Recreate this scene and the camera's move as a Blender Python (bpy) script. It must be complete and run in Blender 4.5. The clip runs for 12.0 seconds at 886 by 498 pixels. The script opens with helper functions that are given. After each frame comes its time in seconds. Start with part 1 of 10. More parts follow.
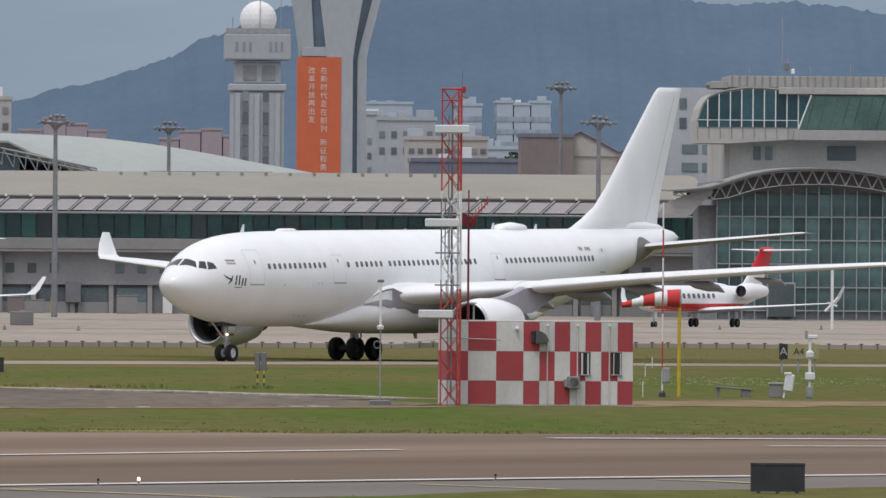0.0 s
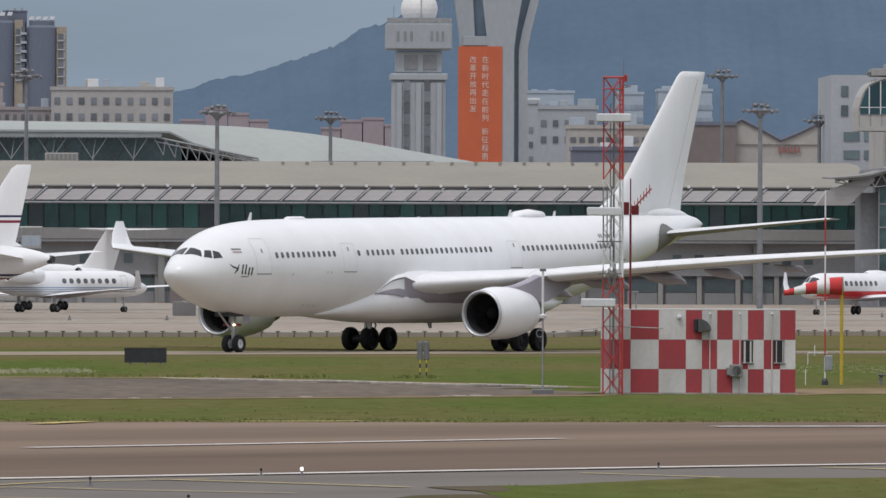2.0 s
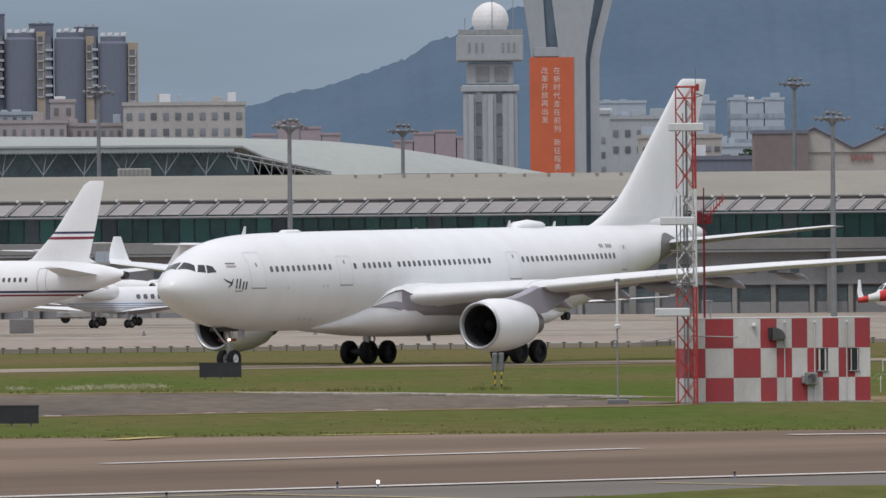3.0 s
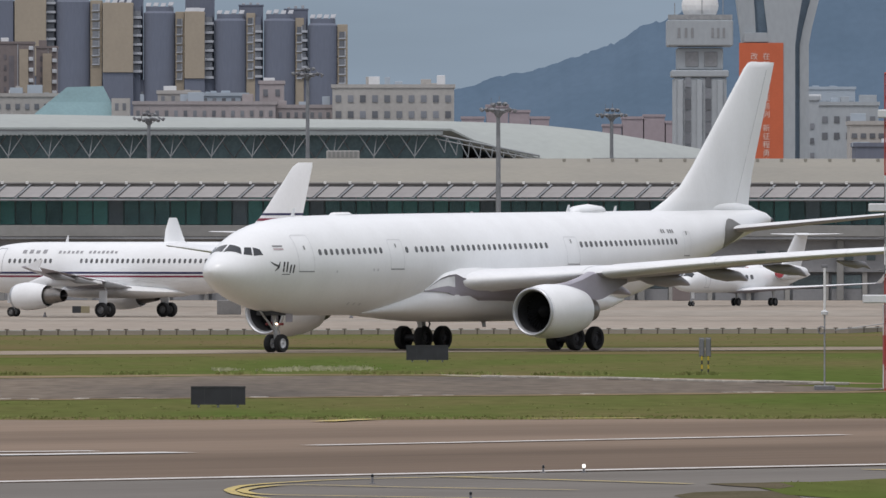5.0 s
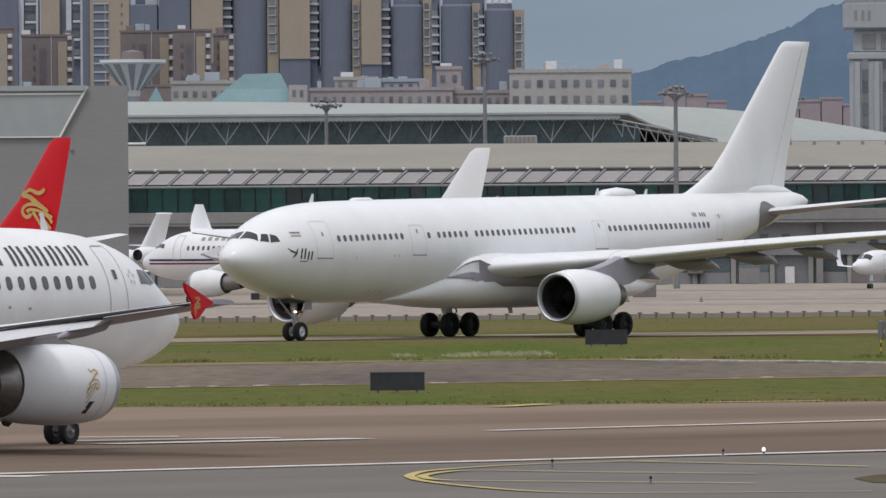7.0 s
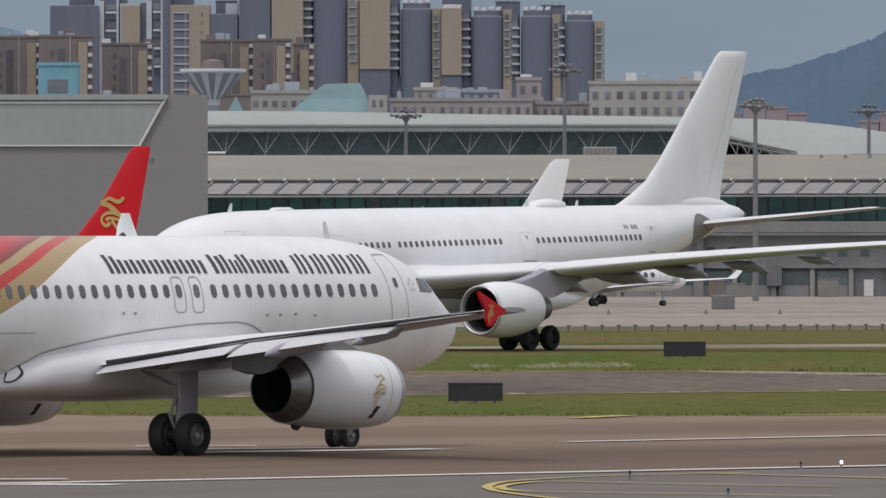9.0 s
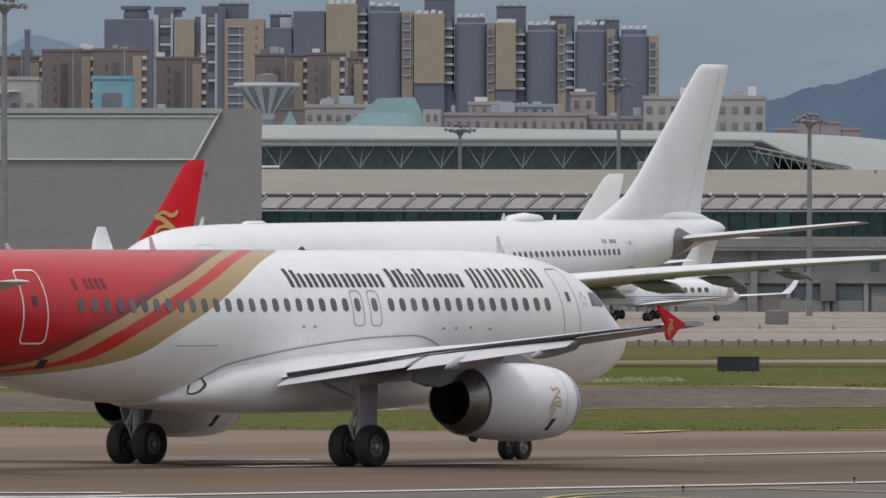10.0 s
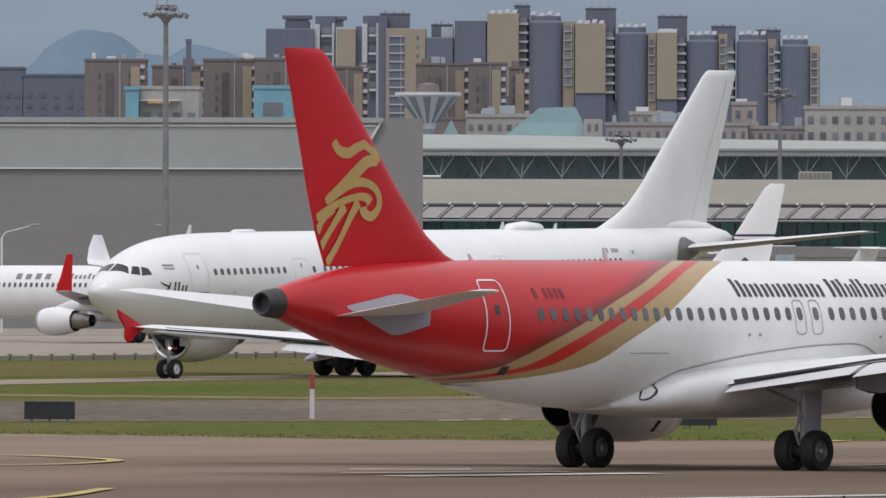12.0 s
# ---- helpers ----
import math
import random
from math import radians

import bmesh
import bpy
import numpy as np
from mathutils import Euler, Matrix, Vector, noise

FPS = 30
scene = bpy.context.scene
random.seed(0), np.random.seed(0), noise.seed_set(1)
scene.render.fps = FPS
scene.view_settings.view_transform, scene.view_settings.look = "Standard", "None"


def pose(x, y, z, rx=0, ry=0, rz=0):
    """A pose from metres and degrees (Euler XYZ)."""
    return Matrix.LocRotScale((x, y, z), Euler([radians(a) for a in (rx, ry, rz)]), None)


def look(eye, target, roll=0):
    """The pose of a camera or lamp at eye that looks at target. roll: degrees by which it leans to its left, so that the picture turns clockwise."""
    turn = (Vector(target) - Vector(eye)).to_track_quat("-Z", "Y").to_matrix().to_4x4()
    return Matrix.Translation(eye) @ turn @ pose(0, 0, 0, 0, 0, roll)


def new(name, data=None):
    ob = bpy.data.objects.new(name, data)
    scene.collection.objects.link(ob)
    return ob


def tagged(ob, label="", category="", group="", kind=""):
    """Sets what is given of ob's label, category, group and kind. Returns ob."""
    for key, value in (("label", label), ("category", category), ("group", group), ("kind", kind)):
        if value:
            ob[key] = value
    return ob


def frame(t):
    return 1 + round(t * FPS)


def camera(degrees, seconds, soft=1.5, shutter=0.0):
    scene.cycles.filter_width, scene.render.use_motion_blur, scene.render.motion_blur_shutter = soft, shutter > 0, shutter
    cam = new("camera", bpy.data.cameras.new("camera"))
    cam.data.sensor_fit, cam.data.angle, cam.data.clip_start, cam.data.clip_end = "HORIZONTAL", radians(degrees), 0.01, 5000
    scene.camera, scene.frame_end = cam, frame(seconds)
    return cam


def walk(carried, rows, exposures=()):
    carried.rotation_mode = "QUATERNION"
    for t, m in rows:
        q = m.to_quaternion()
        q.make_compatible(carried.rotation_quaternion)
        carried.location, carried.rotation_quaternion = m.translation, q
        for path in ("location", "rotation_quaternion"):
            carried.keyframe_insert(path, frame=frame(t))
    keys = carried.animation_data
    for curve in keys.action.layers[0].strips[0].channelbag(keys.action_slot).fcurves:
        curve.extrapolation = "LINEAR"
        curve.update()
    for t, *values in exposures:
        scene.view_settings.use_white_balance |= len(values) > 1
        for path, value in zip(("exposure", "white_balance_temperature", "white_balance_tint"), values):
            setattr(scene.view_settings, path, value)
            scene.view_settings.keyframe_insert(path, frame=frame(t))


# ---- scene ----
# ---------------------------------------------------------------- camera
EYE = Vector((0.0, 0.0, 5.463))
VIEW = (  # seconds, pan to the right, tilt up, lean to the left, in degrees
    (0.0, 2.3716, 0.1063, 0.417),
    (0.5, 2.1990, 0.0756, 0.356),
    (1.0, 1.9814, 0.0854, 0.280),
    (1.5, 1.8351, 0.0948, 0.372),
    (2.0, 1.5904, 0.0492, 0.178),
    (2.5, 1.4481, 0.0443, -0.122),
    (3.0, 1.2357, 0.1069, -0.479),
    (3.5, 0.9661, 0.0930, -0.463),
    (3.7, 0.8110, 0.0419, -0.218),
    (5.3, 0.1087, 0.0328, 0.067),
    (5.5, 0.0000, 0.0586, 0.142),
    (6.0, -0.2370, 0.0339, 0.035),
    (6.5, -0.4874, -0.0392, -0.303),
    (7.0, -0.6270, -0.0370, -0.403),
    (7.2, -0.6889, -0.0421, -0.135),
    (8.8, -0.9765, 0.0161, -0.060),
    (9.0, -1.0073, 0.0161, -0.061),
    (9.5, -1.1760, 0.0510, -0.009),
    (10.0, -1.2669, 0.0856, 0.066),
    (10.5, -1.4343, 0.1117, 0.036),
    (11.0, -1.5996, 0.1208, -0.028),
    (11.5, -1.7602, 0.1237, 0.137),
    (12.0, -2.0435, 0.1310, 0.134),
)


def view_pose(pan, tilt, lean):
    p, q = radians(pan), radians(tilt)
    way = Vector((math.sin(p) * math.cos(q), math.cos(p) * math.cos(q), math.sin(q)))
    return look(EYE, EYE + way * 500.0, lean)


cam = camera(4.2713, 12.0, soft=1.5, shutter=0.0)
EXPOSURE = ((0.0, 0.08), (1.0, 0.04), (2.0, 0.0), (3.5, -0.02), (5.5, 0.0), (7.0, -0.03), (9.0, -0.14), (10.5, -0.17), (12.0, -0.02))
walk(cam, [(t, view_pose(p, q, r)) for t, p, q, r in VIEW], [(t, s, 6430 if t < 8 else 6500, 14.0 if t < 8 else 14.5) for t, s in EXPOSURE])
# ---------------------------------------------------------------- light
world = bpy.data.worlds.new("overcast_sky")
scene.world = world
world.use_nodes = True
wn, wl = world.node_tree.nodes, world.node_tree.links
for n in list(wn):
    wn.remove(n)
w_out = wn.new("ShaderNodeOutputWorld")
w_bg = wn.new("ShaderNodeBackground")
w_sky = wn.new("ShaderNodeTexSky")
w_sky.sky_type, w_sky.sun_disc = "NISHITA", False
w_sky.sun_elevation, w_sky.sun_rotation = radians(62), radians(200)
w_co = wn.new("ShaderNodeTexCoord")
w_sep = wn.new("ShaderNodeSeparateXYZ")
w_ramp = wn.new("ShaderNodeValToRGB")
w_map = wn.new("ShaderNodeMapping")
w_map.inputs["Scale"].default_value = (9, 9, 55)
w_noise = wn.new("ShaderNodeTexNoise")
w_noise.inputs["Scale"].default_value = 1.6
w_noise.inputs["Detail"].default_value = 5
w_nr = wn.new("ShaderNodeMapRange")
w_nr.inputs["From Min"].default_value, w_nr.inputs["From Max"].default_value = 0.3, 0.7
w_nr.inputs["To Min"].default_value, w_nr.inputs["To Max"].default_value = 0.86, 1.14
w_mul = wn.new("ShaderNodeMix")
w_mul.data_type, w_mul.blend_type = "RGBA", "MULTIPLY"
w_mul.inputs[0].default_value = 1
w_scale = wn.new("ShaderNodeMix")
w_scale.data_type, w_scale.blend_type = "RGBA", "MULTIPLY"
w_scale.inputs[0].default_value = 1
w_scale.inputs[7].default_value = (0.07, 0.07, 0.07, 1)
w_mix = wn.new("ShaderNodeMix")
w_mix.data_type = "RGBA"
w_mix.inputs[0].default_value = 0.88  # share of the cloud cover over the clear sky
ramp = w_ramp.color_ramp
ramp.elements[0].position, ramp.elements[0].color = 0.0, (0.245, 0.325, 0.41, 1)
ramp.elements[1].position, ramp.elements[1].color = 1.0, (1.08, 1.11, 1.16, 1)
for pos, col in ((0.035, (0.24, 0.318, 0.40, 1)), (0.12, (0.52, 0.58, 0.64, 1)), (0.45, (0.94, 0.965, 1.0, 1))):
    e = ramp.elements.new(pos)
    e.color = col
wl.new(w_co.outputs["Generated"], w_sep.inputs[0])
wl.new(w_sep.outputs["Z"], w_ramp.inputs[0])
wl.new(w_co.outputs["Generated"], w_map.inputs["Vector"])
wl.new(w_map.outputs[0], w_noise.inputs["Vector"])
wl.new(w_noise.outputs["Fac"], w_nr.inputs["Value"])
wl.new(w_ramp.outputs[0], w_mul.inputs[6])
wl.new(w_nr.outputs[0], w_mul.inputs[7])
wl.new(w_sky.outputs[0], w_scale.inputs[6])
wl.new(w_scale.outputs[2], w_mix.inputs[6])
wl.new(w_mul.outputs[2], w_mix.inputs[7])
wl.new(w_mix.outputs[2], w_bg.inputs["Color"])
w_bg.inputs["Strength"].default_value = 1.0
wl.new(w_bg.outputs[0], w_out.inputs[0])

sun = new("sun", bpy.data.lights.new("sun", "SUN"))
sun.data.energy, sun.data.angle, sun.data.color = 1.1, radians(14), (1.0, 0.96, 0.9)
sun.matrix_world = look((-60, -120, 240), (0, 0, 0))

# ---------------------------------------------------------------- materials


def mat(name, col, rough=0.6, metal=0.0, vary=0.12, scale=1.5, bump=0.0, fine=0.0, col2=None, stretch=(1, 1, 1), spec=0.5, each=0.0, coat=0.0, turn=0.0):
    """A surface with broad stains and fine grain; col2 is the colour of the stains; each varies from piece to piece; turn: the way it is stretched, in degrees."""
    m = bpy.data.materials.new(name)
    m.use_nodes = True
    nt = m.node_tree
    n, l = nt.nodes, nt.links
    b = n["Principled BSDF"]
    b.inputs["Roughness"].default_value, b.inputs["Metallic"].default_value = rough, metal
    b.inputs["Specular IOR Level"].default_value = spec
    b.inputs["Coat Weight"].default_value = coat
    b.inputs["Coat Roughness"].default_value = 0.12
    co = n.new("ShaderNodeTexCoord")
    mp = n.new("ShaderNodeMapping")
    if turn:
        mp.vector_type = "TEXTURE"
        mp.inputs["Rotation"].default_value = (0, 0, radians(turn))
        mp.inputs["Scale"].default_value = [1 / k for k in stretch]
    else:
        mp.inputs["Scale"].default_value = stretch
    l.new(co.outputs["Object"], mp.inputs["Vector"])
    t1 = n.new("ShaderNodeTexNoise")
    t1.inputs["Scale"].default_value, t1.inputs["Detail"].default_value = scale, 6
    t2 = n.new("ShaderNodeTexNoise")
    t2.inputs["Scale"].default_value, t2.inputs["Detail"].default_value = scale * 14, 3
    l.new(mp.outputs[0], t1.inputs["Vector"])
    l.new(mp.outputs[0], t2.inputs["Vector"])
    c2 = col2 or tuple(c * (1 - 2.2 * vary) for c in col)
    mix = n.new("ShaderNodeMix")
    mix.data_type = "RGBA"
    mix.inputs[6].default_value, mix.inputs[7].default_value = (*col, 1), (*c2, 1)
    mr = n.new("ShaderNodeMapRange")
    mr.inputs["From Min"].default_value, mr.inputs["From Max"].default_value = 0.35, 0.7
    l.new(t1.outputs["Fac"], mr.inputs["Value"])
    l.new(mr.outputs[0], mix.inputs[0])
    grain = n.new("ShaderNodeMapRange")
    grain.inputs["From Min"].default_value, grain.inputs["From Max"].default_value = 0.3, 0.7
    grain.inputs["To Min"].default_value, grain.inputs["To Max"].default_value = 1 - vary - fine, 1 + vary * 0.6 + fine
    l.new(t2.outputs["Fac"], grain.inputs["Value"])
    mul = n.new("ShaderNodeMix")
    mul.data_type, mul.blend_type = "RGBA", "MULTIPLY"
    mul.inputs[0].default_value = 1
    l.new(mix.outputs[2], mul.inputs[6])
    l.new(grain.outputs[0], mul.inputs[7])
    out = mul.outputs[2]
    if each:
        info = n.new("ShaderNodeObjectInfo")
        er = n.new("ShaderNodeMapRange")
        er.inputs["To Min"].default_value, er.inputs["To Max"].default_value = 1 - each, 1 + each
        l.new(info.outputs["Random"], er.inputs["Value"])
        m2 = n.new("ShaderNodeMix")
        m2.data_type, m2.blend_type = "RGBA", "MULTIPLY"
        m2.inputs[0].default_value = 1
        l.new(out, m2.inputs[6])
        l.new(er.outputs[0], m2.inputs[7])
        out = m2.outputs[2]
    l.new(out, b.inputs["Base Color"])
    if bump:
        bp = n.new("ShaderNodeBump")
        bp.inputs["Strength"].default_value, bp.inputs["Distance"].default_value = 0.6, bump
        l.new(t2.outputs["Fac"], bp.inputs["Height"])
        l.new(bp.outputs[0], b.inputs["Normal"])
    return m


def glow_mat(name, col, power):
    m = mat(name, col, 0.3, vary=0.02)
    b = m.node_tree.nodes["Principled BSDF"]
    b.inputs["Emission Color"].default_value, b.inputs["Emission Strength"].default_value = (*col, 1), power
    return m


M_WHITE = mat("white_aircraft_paint", (0.81, 0.82, 0.825), 0.34, vary=0.022, scale=0.5, stretch=(1.1, 1, 0.5), coat=0.2, col2=(0.76, 0.768, 0.77))
M_WHITE2 = mat("weathered_white_paint", (0.74, 0.75, 0.76), 0.42, vary=0.04, scale=0.8)
# Dark, with a violet cast that cancels green bounce on the undersides.
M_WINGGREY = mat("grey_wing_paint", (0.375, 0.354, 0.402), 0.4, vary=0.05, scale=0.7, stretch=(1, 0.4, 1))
# Dark tone holds under-wing shade and dirt; also serves small marks.
M_UNDER = mat("grey_underwing_paint", (0.23, 0.233, 0.236), 0.5, vary=0.07, scale=0.8)
M_RED = mat("red_aircraft_paint", (0.60, 0.009, 0.017), 0.38, vary=0.05, scale=0.5, coat=0.06, spec=0.3)
M_DARKRED = mat("dark_red_lettering", (0.20, 0.012, 0.018), 0.45, vary=0.05, scale=2)
M_GOLD = mat("gold_paint", (0.52, 0.36, 0.12), 0.4, vary=0.04, scale=2)
M_LIP = mat("dull_aluminium", (0.50, 0.51, 0.53), 0.45, 0.7, vary=0.05, scale=2)
M_NOZZLE = mat("heat_stained_metal", (0.30, 0.28, 0.26), 0.38, 0.85, vary=0.12, scale=2.5, stretch=(1, 3, 3))
M_DARKMETAL = mat("dark_metal", (0.07, 0.07, 0.075), 0.5, 0.5, vary=0.15, scale=3)
# Near black and dull: shade deep in the inlet is put into the colour.
M_FAN = mat("fan_blade_titanium", (0.02, 0.02, 0.021), 0.9, 0.0, vary=0.1, scale=3, spec=0.1)
M_STRUT = mat("grey_gear_paint", (0.45, 0.46, 0.47), 0.45, 0.2, vary=0.1, scale=3)
M_TYRE = mat("black_rubber", (0.018, 0.018, 0.019), 0.8, vary=0.2, scale=6, bump=0.004)
M_HUB = mat("wheel_hub_grey", (0.24, 0.24, 0.24), 0.4, 0.4, vary=0.12, scale=8)
M_CABIN = mat("grey_cabin_pane", (0.115, 0.118, 0.122), 0.25, vary=0.1, scale=2, spec=0.5, each=0.25)
M_GLASS = mat("dark_aircraft_glass", (0.016, 0.020, 0.026), 0.09, vary=0.1, scale=2, spec=0.7)
M_SEAM = mat("panel_seam_grey", (0.34, 0.35, 0.36), 0.6, vary=0.05, scale=3)
M_DOORLINE = mat("white_door_outline", (0.78, 0.76, 0.75), 0.5, vary=0.03, scale=3)
M_LETTER = mat("charcoal_lettering", (0.045, 0.045, 0.05), 0.5, vary=0.05, scale=4)
M_BLACK = mat("matt_black_paint", (0.028, 0.030, 0.035), 0.65, vary=0.15, scale=2.5)
M_STEEL = mat("galvanised_steel", (0.36, 0.37, 0.38), 0.5, 0.45, vary=0.12, scale=1.5)
M_REDPAINT = mat("faded_red_paint", (0.38, 0.042, 0.052), 0.6, vary=0.10, scale=1.2, each=0.10, col2=(0.30, 0.05, 0.055), stretch=(1, 1, 0.4))
M_WHITEPAINT = mat("grimy_white_paint", (0.60, 0.59, 0.575), 0.6, vary=0.07, scale=1.1, each=0.06, col2=(0.48, 0.465, 0.44), stretch=(1, 1, 0.4))
M_MASTRED = mat("red_mast_paint", (0.46, 0.04, 0.03), 0.5, vary=0.1, scale=3)
M_MASTWHITE = mat("white_mast_paint", (0.74, 0.74, 0.73), 0.5, vary=0.06, scale=3)
M_YELLOW = mat("yellow_paint", (0.60, 0.42, 0.03), 0.6, vary=0.12, scale=1.5)
M_LINEWHITE = mat("worn_white_marking", (0.70, 0.69, 0.66), 0.8, vary=0.16, scale=1.2, col2=(0.42, 0.39, 0.36))
M_LINEYELLOW = mat("worn_yellow_marking", (0.56, 0.42, 0.11), 0.8, vary=0.16, scale=1.2, col2=(0.30, 0.25, 0.12))
M_RUNWAY = mat("brown_stained_concrete", (0.232, 0.178, 0.136), 0.95, spec=0.04, vary=0.06, scale=0.06, stretch=(0.12, 1, 1), col2=(0.172, 0.129, 0.098), fine=0.03, turn=47.5)
M_ASPHALT = mat("grey_asphalt", (0.150, 0.137, 0.122), 0.95, spec=0.04, vary=0.08, scale=0.12, stretch=(0.15, 1, 1), col2=(0.185, 0.170, 0.152), turn=47.5)


def rubber_lanes(m):
    """Tyre rubber laid down along the runway, by the distance across it."""
    n, l = m.node_tree.nodes, m.node_tree.links
    b = n["Principled BSDF"]
    src = b.inputs["Base Color"].links[0].from_socket
    co, mp, sep = n.new("ShaderNodeTexCoord"), n.new("ShaderNodeMapping"), n.new("ShaderNodeSeparateXYZ")
    mp.vector_type = "TEXTURE"
    mp.inputs["Rotation"].default_value = (0, 0, radians(47.5))
    wob, add = n.new("ShaderNodeTexNoise"), n.new("ShaderNodeMath")
    wob.inputs["Scale"].default_value = 0.05
    add.operation, add.inputs[1].default_value = "MULTIPLY_ADD", 7.0
    rng, ramp = n.new("ShaderNodeMapRange"), n.new("ShaderNodeValToRGB")
    rng.inputs["From Min"].default_value, rng.inputs["From Max"].default_value = 195, 275
    cr = ramp.color_ramp
    cr.interpolation = "EASE"
    cr.elements[0].position, cr.elements[0].color = 0.0, (0.92, 0.92, 0.92, 1)
    cr.elements[1].position, cr.elements[1].color = 1.0, (1.12, 1.12, 1.12, 1)
    for p, v in ((0.18, 0.80), (0.34, 0.72), (0.48, 0.95), (0.56, 1.04), (0.66, 0.84), (0.76, 0.88), (0.88, 1.12)):
        cr.elements.new(p).color = (v, v * 0.985, v * 0.97, 1)
    mul = n.new("ShaderNodeMix")
    mul.data_type, mul.blend_type = "RGBA", "MULTIPLY"
    mul.inputs[0].default_value = 1
    l.new(co.outputs["Object"], mp.inputs["Vector"])
    l.new(co.outputs["Object"], wob.inputs["Vector"])
    l.new(mp.outputs[0], sep.inputs[0])
    l.new(wob.outputs["Fac"], add.inputs[0])
    l.new(sep.outputs["Y"], add.inputs[2])
    l.new(add.outputs[0], rng.inputs["Value"])
    l.new(rng.outputs[0], ramp.inputs[0])
    l.new(src, mul.inputs[6])
    l.new(ramp.outputs[0], mul.inputs[7])
    l.new(mul.outputs[2], b.inputs["Base Color"])


rubber_lanes(M_RUNWAY)
M_ROAD = mat("weathered_service_road", (0.185, 0.150, 0.116), 0.95, spec=0.04, vary=0.20, scale=0.16, stretch=(0.5, 0.09, 1), col2=(0.112, 0.096, 0.082), fine=0.04)
M_TAXI = mat("pale_taxiway_concrete", (0.33, 0.275, 0.215), 0.95, spec=0.04, vary=0.10, scale=0.08, stretch=(0.6, 0.2, 1))
M_APRON = mat("apron_concrete", (0.34, 0.295, 0.248), 0.95, spec=0.04, vary=0.10, scale=0.05, stretch=(0.7, 0.09, 1), col2=(0.29, 0.25, 0.21))
M_GRASS = mat("mown_grass", (0.090, 0.119, 0.033), 1.0, spec=0.0, vary=0.10, scale=0.11, stretch=(0.7, 0.13, 1), col2=(0.140, 0.121, 0.055), fine=0.03)
M_DRYGRASS = mat("dry_brown_grass", (0.148, 0.120, 0.060), 1.0, spec=0.0, vary=0.05, scale=0.13, stretch=(0.6, 0.2, 1), col2=(0.116, 0.120, 0.046), fine=0.03)
M_SOIL = mat("bare_sandy_soil", (0.27, 0.205, 0.135), 1.0, spec=0.0, vary=0.1, scale=0.5, stretch=(1, 0.3, 1), col2=(0.18, 0.145, 0.08))
M_SOILDARK = mat("dark_bare_soil", (0.125, 0.105, 0.072), 1.0, spec=0.0, vary=0.14, scale=0.6, stretch=(1, 0.3, 1), col2=(0.09, 0.082, 0.05))
M_PALESOIL = mat("pale_dry_soil", (0.40, 0.36, 0.28), 1.0, spec=0.0, vary=0.12, scale=0.5, stretch=(1, 0.3, 1), col2=(0.25, 0.23, 0.14))
M_BLADE = mat("grass_blades", (0.21, 0.25, 0.085), 1.0, spec=0.0, vary=0.1, scale=0.5, col2=(0.165, 0.155, 0.06))
M_BLOOM = mat("pale_seed_heads", (0.44, 0.43, 0.27), 1.0, spec=0.0, vary=0.15, scale=3)
M_SOCKRED = mat("faded_red_sock_cloth", (0.62, 0.05, 0.05), 0.85, vary=0.08, scale=2)

M_KERB = mat("pale_kerb_stone", (0.42, 0.385, 0.33), 0.9, vary=0.15, scale=1.0)

# ---------------------------------------------------------------- small builders


def part(name, bm, material, parent=None, label="", smooth=False, mats=()):
    me = bpy.data.meshes.new(name)
    bm.to_mesh(me)
    bm.free()
    for m in (material, *mats):
        me.materials.append(m)
    if smooth:
        me.shade_smooth()
        me.set_sharp_from_angle(angle=radians(38))
    ob = new(name, me)
    if parent is not None:
        ob.parent = parent
    if label:
        tagged(ob, label)
    return ob


def share(ob, m, parent=None):
    """Another object on the same mesh, at the pose m."""
    o = new(ob.name.split(".")[0], ob.data)
    o.parent = parent if parent is not None else ob.parent
    o.matrix_basis = m
    for k in ("label", "kind"):
        if k in ob:
            o[k] = ob[k]
    return o


def root(name, m, label, category, group="", kind=""):
    e = new(name)
    e.empty_display_size = 0.5
    e.matrix_basis = m
    return tagged(e, label, category, group, kind)


def grid_faces(bm, rings, close=True, cap0=False, cap1=False):
    vs = [[bm.verts.new(p) for p in r] for r in rings]
    n = len(rings[0])
    for a, b in zip(vs, vs[1:]):
        for i in range(n if close else n - 1):
            j = (i + 1) % n
            bm.faces.new((a[i], a[j], b[j], b[i]))
    if cap0:
        bm.faces.new(vs[0][::-1])
    if cap1:
        bm.faces.new(vs[-1])
    return vs


def fix(bm):
    bmesh.ops.recalc_face_normals(bm, faces=bm.faces)
    return bm


def box_in(bm, x0, x1, y0, y1, z0, z1, bev=0.0):
    r = bmesh.ops.create_cube(bm, size=1)
    bmesh.ops.transform(bm, verts=r["verts"], matrix=Matrix.LocRotScale(((x0 + x1) / 2, (y0 + y1) / 2, (z0 + z1) / 2), None, (abs(x1 - x0), abs(y1 - y0), abs(z1 - z0))))
    if bev:
        es = list({e for v in r["verts"] for e in v.link_edges})
        bmesh.ops.bevel(bm, geom=es, offset=bev, segments=1, affect="EDGES")
    return bm


def box(x0, x1, y0, y1, z0, z1, bev=0.0):
    return box_in(bmesh.new(), x0, x1, y0, y1, z0, z1, bev)


